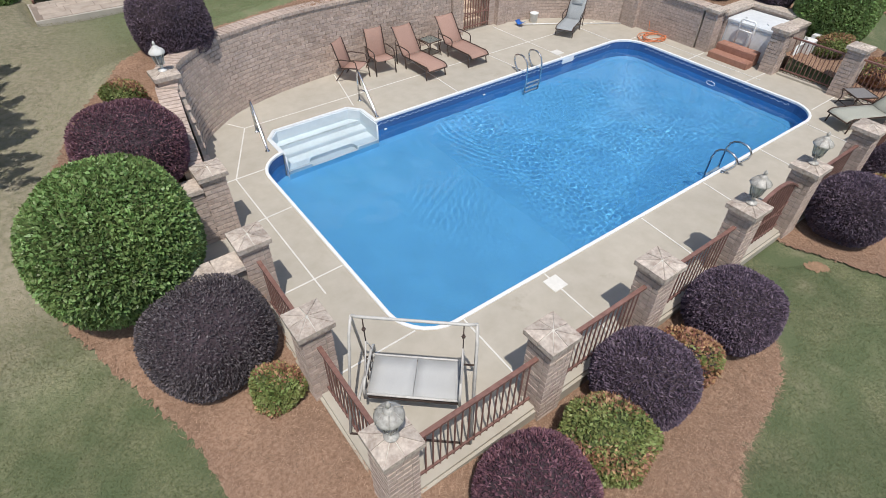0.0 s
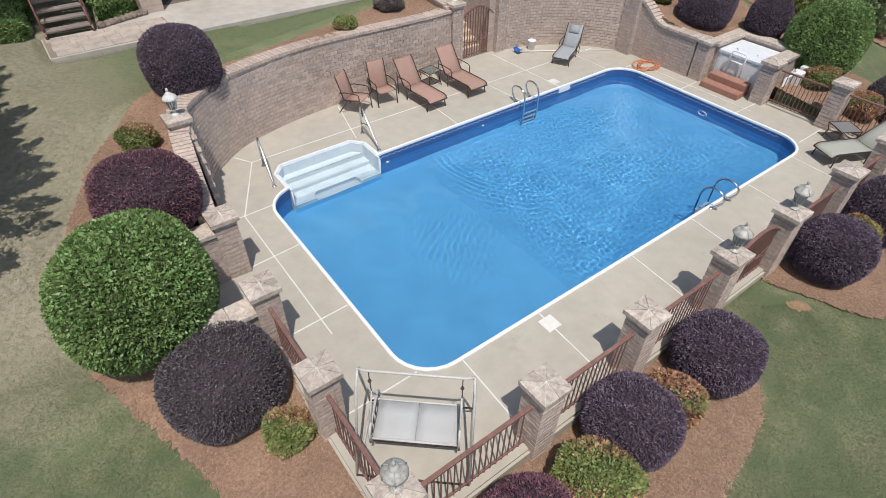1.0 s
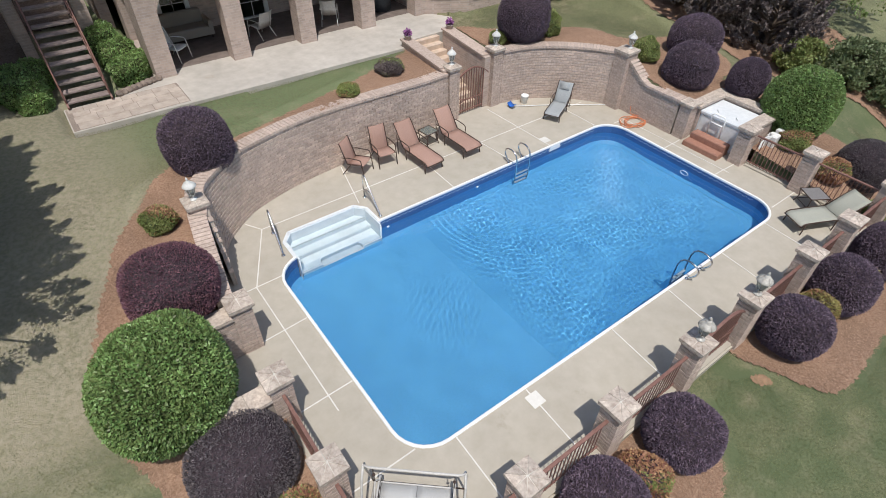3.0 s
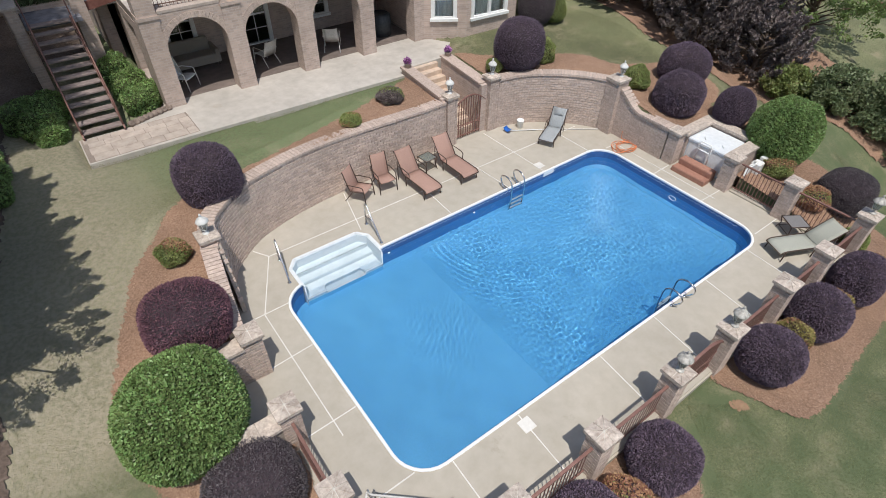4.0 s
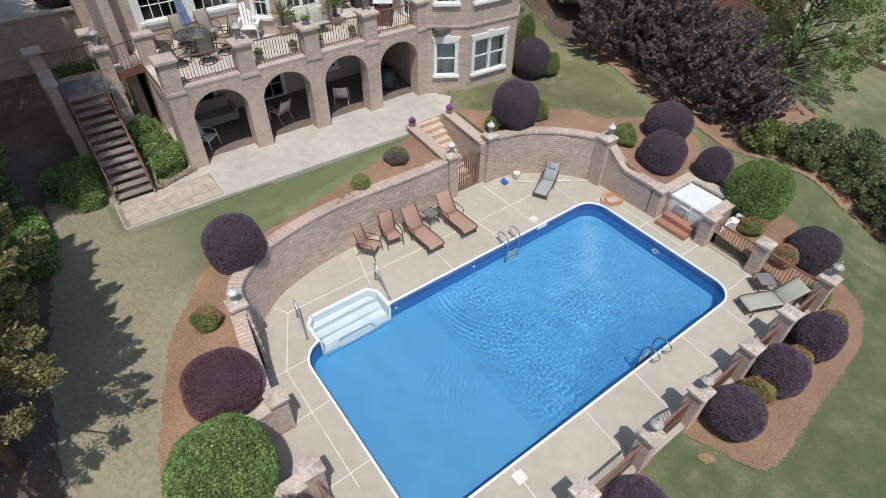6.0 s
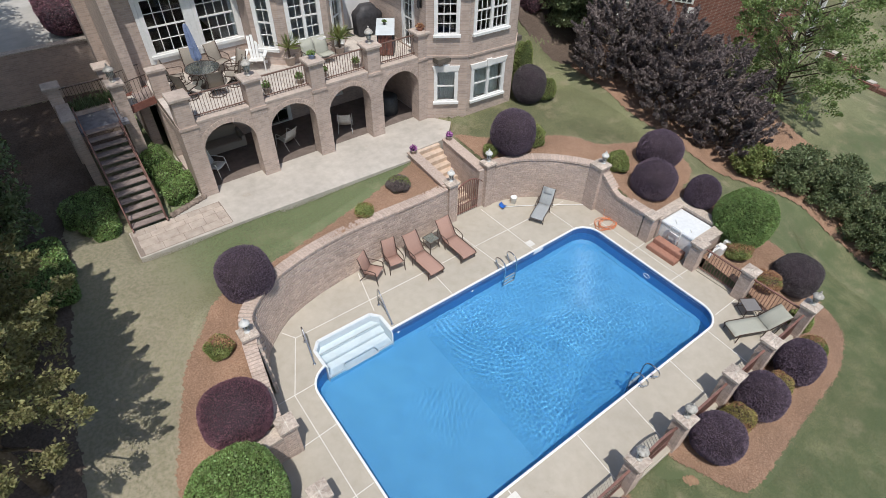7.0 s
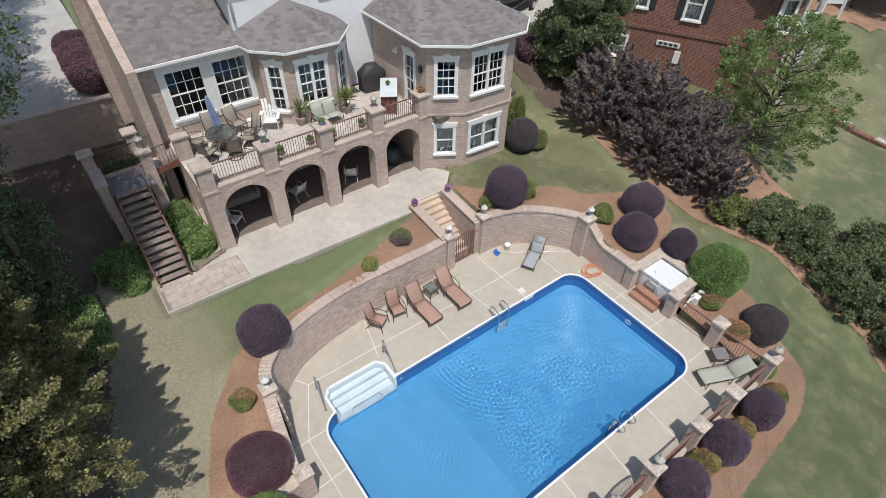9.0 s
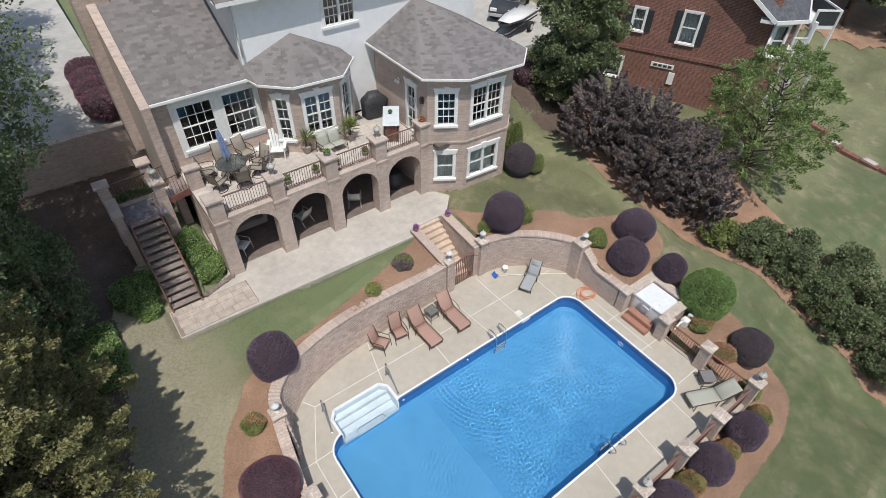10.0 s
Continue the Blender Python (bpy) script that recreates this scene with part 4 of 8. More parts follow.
def smooth_line(line, n=6):
    """More points on a bent line (Catmull-Rom)."""
    p = [Vector(q) for q in line]
    p = [p[0] * 2 - p[1]] + p + [p[-1] * 2 - p[-2]]
    out = []
    for i in range(1, len(p) - 2):
        a, b, c, d = p[i - 1:i + 3]
        for k in range(n):
            t = k / n
            out.append(tuple(0.5 * (2 * b + (c - a) * t + (2 * a - 5 * b + 4 * c - d) * t * t + (3 * b - a - 3 * c + d) * t ** 3)))
    return out + [tuple(p[-2])]


def ease(a, b, s):
    s = min(max(s, 0), 1)
    return a + (b - a) * (s * s * (3 - 2 * s))


WALLS = []


def left_top(s):
    return 1.71 - 0.07 * min(1.0, max(0.0, (s - 0.5) / 0.4))


def outer_top(s):
    return 1.22 + 0.46 * s


def ramp_top(s):
    return 0.32 + 1.38 * s


WALLS.append(strip_wall("wall_curved", smooth_line(WALL_LINE), 0.34, -0.4, left_top, "long curved tan brick retaining wall with a brick coping") + (left_top,))
WALLS.append(strip_wall("wall_outer", smooth_line([(-1.36, 4.39), (-1.2, 5.5), (-1.0, 6.74)]), 0.30, -0.4, outer_top, "tan brick wall that falls from the lamp pillar towards the opening") + (outer_top,))
WALLS.append(strip_wall("wall_ramp", smooth_line([(-0.91, 6.05), (-0.89, 6.35), (-0.87, 6.70)]), 0.10, -0.4, ramp_top, "thin brick wall end that sweeps steeply down to the deck") + (ramp_top,))
WALLS.append(strip_wall("wall_back", smooth_line(BACK_LINE), 0.34, -0.4, lambda s: 1.86, "curved tan brick wall behind the pool") + (lambda s: 1.86,))


def spur_top(s):
    return ease(1.86, 1.16, s / 0.55)


WALLS.append(strip_wall("wall_spur", smooth_line(SPUR_LINE, 12), 0.30, -0.4, spur_top, "tan brick wall whose top sweeps down in a curve") + (spur_top,))
WALLS.append(strip_wall("wall_flank", [(-1.52, 4.0), (-2.5, 4.0)][::-1], 0.32, -0.3, lambda s: 1.08, "short tan brick wall beside the opening") + (lambda s: 1.08,))
WALLS.append(strip_wall("wall_flank", [(-1.63, 2.3), (-2.4, 2.3)], 0.32, -0.3, lambda s: 0.95, "short low tan brick wall beside the opening") + (lambda s: 0.95,))
for wall, pts, nrm, seg, share, ztop in WALLS:
    # soldier-course coping, one brick after another
    slab = wall.name.startswith("wall_flank")
    n = 2 if slab else int(seg[-1] / 0.105)
    me = bpy.data.meshes.new("coping_brick")
    bm = BM()
    w = seg[-1] / n * (0.985 if slab else 0.972) / 2
    front, rear = (-0.01, 0.11) if wall.name == "wall_ramp" else (-0.04, 0.34) if wall.name == "wall_outer" else (-0.04, 0.38)
    hexa(bm, [(-w, front, -0.002), (w, front, -0.002), (w, rear, -0.002), (-w, rear, -0.002), (-w + 0.005, front + 0.005, 0.07), (w - 0.005, front + 0.005, 0.07), (w - 0.005, rear - 0.005, 0.07), (-w + 0.005, rear - 0.005, 0.07)])
    bm.to_mesh(me)
    bm.free()
    me.materials.append(STONE if slab else BRICK)
    for k in range(n):
        s = (k + 0.5) * seg[-1] / n
        p, q = at_length(pts, nrm, seg, s)
        p = p + q * lean_back(wall.name, s / seg[-1])
        dz = ztop(min(1, s / seg[-1] + 0.01)) - ztop(max(0, s / seg[-1] - 0.01))
        pitch = math.degrees(math.atan2(dz, 0.02 * seg[-1])) if 0.01 < s / seg[-1] < 0.99 else 0
        turn = math.degrees(math.atan2(q.y, q.x)) - 90
        shared("coping_brick", me, wall, pose(p.x, p.y, ztop(s / seg[-1]) + random.uniform(-0.004, 0.004), 0, -pitch, turn + random.uniform(-0.6, 0.6)))
    # stretcher courses on the face; the first 300 are separate bricks, the rest is joined
    bm = BM()
    made, row, z = 0, 0, 0.0
    near = 300 * BL / (1.75 / (BH + BG)) if wall.name == "wall_curved" else 99
    while z < 1.9:
        s = (row % 2) * BL * 0.5 - BL * 0.5
        while s < seg[-1]:
            a, b = max(s, 0.0), min(s + BL - BG, seg[-1])
            if b - a > 0.04:
                p, q = at_length(pts, nrm, seg, a)
                p2, q2 = at_length(pts, nrm, seg, b)
                zt = min(ztop(a / seg[-1]), ztop(b / seg[-1])) - 0.006
                hi = min(z + BH, zt)
                if hi - z > 0.03:
                    j = random.uniform(-0.004, 0.004) + lean_back(wall.name, (a + b) / 2 / seg[-1]) * (z + BH) / 1.8
                    if hi - z > BH - 0.001 and b - a > BL - BG - 0.001 and a < near and made < 300:
                        mid, qm = at_length(pts, nrm, seg, (a + b) / 2)
                        shared("brick", brick_data(BL - BG, 0.03, BH), wall, pose(mid.x + qm.x * (0.015 + j), mid.y + qm.y * (0.015 + j), z + BH / 2, 0, 0, math.degrees(math.atan2(qm.y, qm.x)) - 90))
                        made += 1
                    else:
                        lo = [p + q * j, p2 + q2 * j, p2 + q2 * (0.03 + j), p + q * (0.03 + j)]
                        hexa(bm, [(v.x, v.y, z) for v in lo] + [(v.x, v.y, hi) for v in lo])
            s += BL
        z += BH + BG
        row += 1
    ob = part("brickwork", bm, BRICKJ, wall, "courses of tan bricks")
    ob["kind"] = "stuff"


def low_kerb(a, b):
    bm = BM()
    d = (Vector(b) - Vector(a)).normalized() * 0.2
    a, b = Vector(a) + d, Vector(b) - d
    beam(bm, (*a, -0.17), (*b, -0.17), 0.22, 0.44)
    tagged(part("trim_kerb", bm, CONCRETE), "concrete kerb under the iron fence", "kerb", kind="structure")


def fence_panel(a, b, top=1.0, arched=0.0, name="iron_fence", label="rust-brown iron picket fence panel between brick pillars", group="fence panels", material=None):
    material = material or IRON
    a, b = Vector((*a, 0)), Vector((*b, 0))
    d = b - a
    u = d.normalized()
    a, b = a + u * 0.2, b - u * 0.2
    ob = thing(name, label, "fence", group, Matrix.Translation(a))
    ln = (b - a).length

    def crown(s):
        return top + arched * (1 - (2 * s / ln - 1) ** 2)

    k = 10 if arched else 1
    bm = BM()
    side = Vector((-u.y, u.x, 0)) * 0.03
    up = Vector((0, 0, 0.0175))
    rings = []
    for i in range(k + 1):
        c = u * (ln * i / k) + Vector((0, 0, crown(ln * i / k)))
        rings.append([bm.verts.new(c + o) for o in (-side - up, side - up, side + up, -side + up)])
    for p, q in zip(rings, rings[1:]):
        for j in range(4):
            bm.faces.new((p[j], q[j], q[(j + 1) % 4], p[(j + 1) % 4]))
    bm.faces.new(rings[0])
    bm.faces.new(rings[-1][::-1])
    part("top_rail", bm, material, ob)
    bm = BM()
    beam(bm, (0, 0, 0.14), (*(u * ln).xy, 0.14), 0.03, 0.03)
    part("bottom_rail", bm, material, ob)
    if arched:
        for base, sign in ((0.46, 1), (0.58, -1)):
            bm = BM()
            tube(bm, [u * (ln * i / 12) + Vector((0, 0, base + sign * 0.16 * (1 - (i / 6 - 1) ** 2) - (0.08 if sign > 0 else -0.08))) for i in range(13)], 0.013, 6)
            part("curved_rail", bm, material, ob)
    n = max(3, round(ln / 0.105))
    me = {}
    for i in range(1, n):
        s = ln * i / n
        h = round(crown(s), 2)
        if h not in me:
            bm = BM()
            t = 0.012 if arched else 0.008
            box(bm, -t, -t, 0.06, t, t, h - 0.015)
            me[h] = bpy.data.meshes.new("picket")
            bm.to_mesh(me[h])
            bm.free()
            me[h].materials.append(material)
        shared("picket", me[h], ob, Matrix.Translation(u * s))
    return ob


row = [p for p in PILLARS if p[1] == FRONT_Y]
for a, b in zip(row, row[1:]):
    gate = abs(a[0] - 5.17) < 0.01
    if gate:
        fence_panel(a[:2], b[:2], 1.0, 0.3, "iron_gate", "arched rust-brown iron garden gate between lamp pillars", "gates")
    else:
        fence_panel(a[:2], b[:2])
    low_kerb(a[:2], b[:2])
for a, b in (((-1.44, FRONT_Y), (LEFT_X, 0.20)), ((LEFT_X, 0.20), (LEFT_X, 2.13)), ((13.6, FRONT_Y), (13.6, 0.24)), ((13.6, 0.24), (13.6, 2.05))):
    fence_panel(a, b)
    low_kerb(a, b)
# pillars by the curved walls and the upper gate
for x, y, z in ((-1.06, 6.98, 1.87), (7.9, 9.42, 1.80), (9.74, 9.42, 1.98), (13.42, 4.1, 1.12), (13.5, 2.1, 1.12)):
    pillar(x, y, -0.3, z)
pillar(13.29, 6.77, -0.3, 1.96, 0.27, 0.31)


def lantern(x, y, z, material=None, s=1.0, label="weathered pewter lantern with clear glass on a pillar cap"):
    material = material or PEWTER
    ob = thing("pillar_lamp", label, "lamp", "pillar lamps", Matrix.Translation((x, y, z)) @ Matrix.Scale(s, 4))
    bm = BM()
    lathe(bm, [(0.085, 0), (0.085, 0.015), (0.05, 0.03), (0.03, 0.05), (0.03, 0.10), (0.06, 0.12), (0.07, 0.135)], 14)
    part("base", bm, material, ob)
    bm = BM()
    lathe(bm, [(0.062, 0.135), (0.085, 0.20), (0.115, 0.34), (0.118, 0.36)], 12)
    part("glass", bm, LAMPGLASS, ob, "clear glass body")
    for k in range(6):
        a = k * math.pi / 3
        bm = BM()
        tube(bm, [(0.068 * math.cos(a), 0.068 * math.sin(a), 0.13), (0.09 * math.cos(a), 0.09 * math.sin(a), 0.2), (0.122 * math.cos(a), 0.122 * math.sin(a), 0.36)], 0.008, 5)
        part("rib", bm, material, ob)
    bm = BM()
    lathe(bm, [(0.15, 0.355), (0.158, 0.365), (0.15, 0.385), (0.125, 0.42), (0.085, 0.455), (0.06, 0.468), (0.058, 0.49), (0.04, 0.505), (0.022, 0.515), (0.018, 0.53), (0.03, 0.548), (0.026, 0.566), (0.008, 0.60)], 16)
    roof = part("roof", bm, material, ob)
    for k in range(6):
        a = k * math.pi / 3
        bm = BM()
        tube(bm, [(0.158 * math.cos(a), 0.158 * math.sin(a), 0.37), (0.125 * math.cos(a), 0.125 * math.sin(a), 0.425), (0.06 * math.cos(a), 0.06 * math.sin(a), 0.475)], 0.007, 5)
        part("roof_rib", bm, material, roof)
    return ob


for x, y, z in ((-1.44, FRONT_Y, 1.40), (5.17, FRONT_Y, 1.40), (7.09, FRONT_Y, 1.40), (13.6, FRONT_Y, 1.40)):
    lantern(x, y, z)
for x, y, z in ((-1.06, 6.98, 1.99), (7.9, 9.42, 1.92), (9.74, 9.42, 2.10), (13.36, 6.72, 2.08)):
    lantern(x, y, z, WHITELAMP, 0.95, "chalky white lantern on a brick pillar")

# upper gate and the steps behind it
g = fence_panel((7.9, 9.4), (9.7, 9.42), 1.25, 0.35, "iron_gate", "tall arched rust-brown iron gate below garden steps", "gates")
steps = thing("garden_steps", "tan masonry garden steps between brick cheek walls", "steps", kind="structure")
for k in range(10):
    bm = BM()
    y0 = 9.75 + k * 0.245
    cbox(bm, 7.90, y0, -0.4, 9.28, 12.3, 0.175 * (k + 1), 0.015)
    part("step", bm, WARMSTEP, steps)
for x0, x1 in ((7.55, 7.88), (9.30, 9.66)):
    bm = BM()
    prism(bm, [(x0, 9.4), (x1, 9.4), (x1, 11.8), (x0, 11.8)], -0.4, lambda p: 1.8 if p[1] < 10 else 2.0)
    part("cheek_wall", bm, HOUSEBRICK, steps)
    bm = BM()
    prism(bm, [(x0 - 0.04, 9.5), (x1 + 0.04, 9.5), (x1 + 0.04, 11.84), (x0 - 0.04, 11.84)], lambda p: 1.8 if p[1] < 10 else 2.0, lambda p: 1.86 if p[1] < 10 else 2.06)
    part("cheek_coping", bm, BRICKJ, steps)

# ---- plants ----


def leaf_cloud(name, pts, nrm, size, material, parent, seed, lean=0.9, width=0.5):
    """Small folded leaves at points, facing along normals with some disorder."""
    rng = np.random.default_rng(seed)
    n = len(pts)
    d = nrm + rng.normal(0, lean, (n, 3))
    d /= np.linalg.norm(d, axis=1)[:, None]
    r = rng.normal(0, 1, (n, 3))
    s = np.cross(d, r)
    s /= np.linalg.norm(s, axis=1)[:, None]
    u = np.cross(s, d)
    ln = (size * rng.uniform(0.6, 1.3, n))[:, None]
    w = ln * width * 0.5
    base = pts - d * ln * 0.3
    tip = pts + d * ln * 0.7 + u * ln * 0.15
    mid = pts + d * ln * 0.15
    left = mid + s * w + u * w * 0.35
    right = mid - s * w + u * w * 0.35
    v = np.stack([base, left, tip, right], 1).reshape(-1, 3)
    k = np.arange(n)[:, None] * 4
    faces = np.concatenate([k + np.array([0, 1, 2]), k + np.array([0, 2, 3])], 0)
    me = bpy.data.meshes.new(name)
    me.vertices.add(len(v))
    me.vertices.foreach_set("co", v.astype(np.float32).ravel())
    me.loops.add(len(faces) * 3)
    me.loops.foreach_set("vertex_index", faces.astype(np.int32).ravel())
    me.polygons.add(len(faces))
    me.polygons.foreach_set("loop_start", np.arange(0, len(faces) * 3, 3, dtype=np.int32))
    me.update(calc_edges=True)
    me.materials.append(material)
    ob = new(name, me)
    ob.parent = parent
    return ob


def ball_points(n, seed, power=2.3):
    rng = np.random.default_rng(seed)
    p = rng.normal(0, 1, (n, 3))
    p /= np.linalg.norm(p, axis=1)[:, None]
    # a clipped shrub is a little squarer than a ball
    k = (np.abs(p) ** power).sum(1) ** (1 / power)
    return p / k[:, None]


def lumps(p, seed, amount):
    rng = np.random.default_rng(seed + 77)
    out = np.ones(len(p))
    for _ in range(7):
        k = rng.normal(0, 3.2, 3)
        out += amount * np.sin(p @ k + rng.uniform(0, 6)) / 2.2
    return out


def shrub(x, y, w, d, h, material, label, leaf=0.07, count=6000, seed=1, sink=0.05, lump=0.035, second=None, category="bush", group="", width=0.5, z=None, lean=0.9, power=2.3, tips=0.7):
    z0 = (gz(x, y) if z is None else z) - sink
    ob = thing("shrub", label, category, group, Matrix.Translation((x, y, z0)))
    p = ball_points(count, seed, power)
    f = lumps(p, seed, lump)
    rng = np.random.default_rng(seed + 5)
    depth = 1 - np.abs(rng.normal(0, 0.035, count))
    half = np.array([w / 2, d / 2, h / 2])
    q = p * half * (f * depth)[:, None] + np.array([0, 0, h / 2])
    keep = q[:, 2] > 0.03
    q, nrm = q[keep], (p / half)[keep]
    nrm /= np.linalg.norm(nrm, axis=1)[:, None]
    if second is None:
        leaf_cloud("foliage", q, nrm, leaf, material, ob, seed, lean, width)
    else:
        tip = (np.sin(q @ np.array([5.1, 4.3, 6.0]) + seed) + rng.normal(0, 0.6, len(q))) > tips
        leaf_cloud("foliage", q[~tip], nrm[~tip], leaf, material, ob, seed, lean, width)
        leaf_cloud("new_growth", q[tip], nrm[tip], leaf, second, ob, seed + 1, lean, width)["kind"] = "stuff"
    # the twiggy core, coloured dark to stand for shade among the inner leaves
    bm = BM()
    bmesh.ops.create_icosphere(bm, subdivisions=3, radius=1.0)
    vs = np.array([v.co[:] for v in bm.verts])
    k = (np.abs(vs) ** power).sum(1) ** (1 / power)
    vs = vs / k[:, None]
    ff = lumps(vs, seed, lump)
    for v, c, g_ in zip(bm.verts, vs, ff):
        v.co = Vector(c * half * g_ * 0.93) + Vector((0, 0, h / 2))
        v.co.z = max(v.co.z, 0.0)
    part("core", bm, SHADE_GREEN if material in (LEAF_GREEN, LEAF_LIME) else SHADE_PURPLE, ob, "twiggy core with the inner leaves' shade in its colour")
    return ob


PURPLE = "clipped rounded shrub with dense dark purple leaves in pine straw"
BUSHES = [
    # x, y, centre z, width, height, kind
    (-0.29, 8.96, 2.22, 1.9, 1.75, "purple"), (-2.23, 4.95, 1.75, 2.0, 1.5, "plum"), (-3.0, 3.05, 1.45, 2.5, 2.35, "green"), (-2.46, 1.45, 0.58, 1.98, 1.5, "dark"),
    (-0.18, -2.75, 0.25, 1.65, 1.15, "plum"), (2.05, -2.5, 0.32, 1.54, 1.26, "purple"), (4.08, -2.52, 0.40, 1.54, 1.22, "purple"), (7.9, -2.48, 0.57, 1.55, 1.26, "purple"), (10.15, -2.48, 0.52, 1.52, 1.26, "purple"), (12.3, -2.5, 0.47, 1.44, 1.26, "purple"),
    (11.25, 9.75, 2.75, 1.95, 1.9, "purple"), (14.6, 12.4, 2.85, 1.65, 1.7, "dark"), (16.1, 6.1, 2.05, 2.0, 1.6, "purple"), (14.6, 5.15, 1.75, 1.9, 1.6, "purple"), (15.7, 3.65, 1.55, 1.4, 1.4, "purple"), (15.75, 1.88, 1.45, 2.35, 2.3, "green"), (15.7, -0.56, 0.5, 1.8, 1.5, "dark"), (16.9, 16.9, 3.2, 1.6, 1.5, "dark")]
KINDS = {"purple": (LEAF_PURPLE, PURPLE, 0.050, 21000, 0.36), "plum": (LEAF_PLUM, "clipped broad shrub with dense plum-red leaves in pine straw", 0.048, 25000, 0.36),
         "dark": (LEAF_DARK, "clipped mound-shaped shrub with very dark fine leaves", 0.041, 26000, 0.42), "green": (LEAF_GREEN, "large clipped round evergreen shrub with glossy green leaves", 0.068, 38000, 0.55)}
for i, (x, y, cz, w, h, kind) in enumerate(BUSHES):
    m, label, leaf, count, wd = KINDS[kind]
    base = cz - h / 2
    g0 = gz(x, y)
    low = min(base, g0)
    w *= 0.87
    shrub(x, y, w, w, cz + h * 0.47 - low, m, label, leaf, count, 10 + i, 0.03, 0.02 if kind != "green" else 0.03, z=low, group="clipped shrubs", width=wd, lean=0.6 if kind != "green" else 1.0)
SMALL = [(-2.0, 0.36, 0.68, 0.6, "mix"), (-1.85, 7.25, 0.75, 0.55, "mix"), (2.95, -2.6, 0.95, 0.75, "orange"), (0.98, -2.75, 1.15, 0.9, "mix"), (9.1, -2.45, 0.85, 0.78, "gold"), (11.3, -2.5, 0.8, 0.75, "gold"), (13.6, -2.45, 0.8, 0.8, "mix"), (14.3, -1.6, 0.8, 0.8, "lime"),
         (14.9, 1.3, 0.9, 0.75, "mix"), (14.5, -0.1, 0.9, 0.7, "orange"), (14.3, 6.7, 0.9, 0.75, "lime"), (12.3, 9.5, 0.8, 0.9, "lime"), (15.4, 12.0, 0.8, 1.0, "lime"), (4.4, 9.9, 0.7, 0.32, "mix"), (6.2, 10.4, 0.9, 0.42, "dry"), (10.4, 10.1, 0.6, 0.5, "lime"), (14.9, 13.3, 0.8, 2.4, "lime")]
for i, (x, y, w, h, kind) in enumerate(SMALL):
    a, b, label = {"mix": (LEAF_LIME, LEAF_ORANGE, "small loose shrub of green leaves with coppery tips"), "orange": (LEAF_ORANGE, LEAF_LIME, "small loose shrub with coppery orange new leaves"), "lime": (LEAF_LIME, None, "small loose yellow-green shrub"), "gold": (LEAF_GOLD, LEAF_ORANGE, "small loose shrub with golden olive leaves"), "dry": (LEAF_MAROON, LEAF_LIME, "low sprawling half-dry brownish shrub")}[kind]
    shrub(x, y, w, w, h, a, label, 0.062, int(2500 + 5500 * w * w), 60 + i, 0.03, 0.09, b, group="small shrubs", width=0.5, lean=1.0, power=2.0, tips=0.75 if kind == "orange" else 0.6)


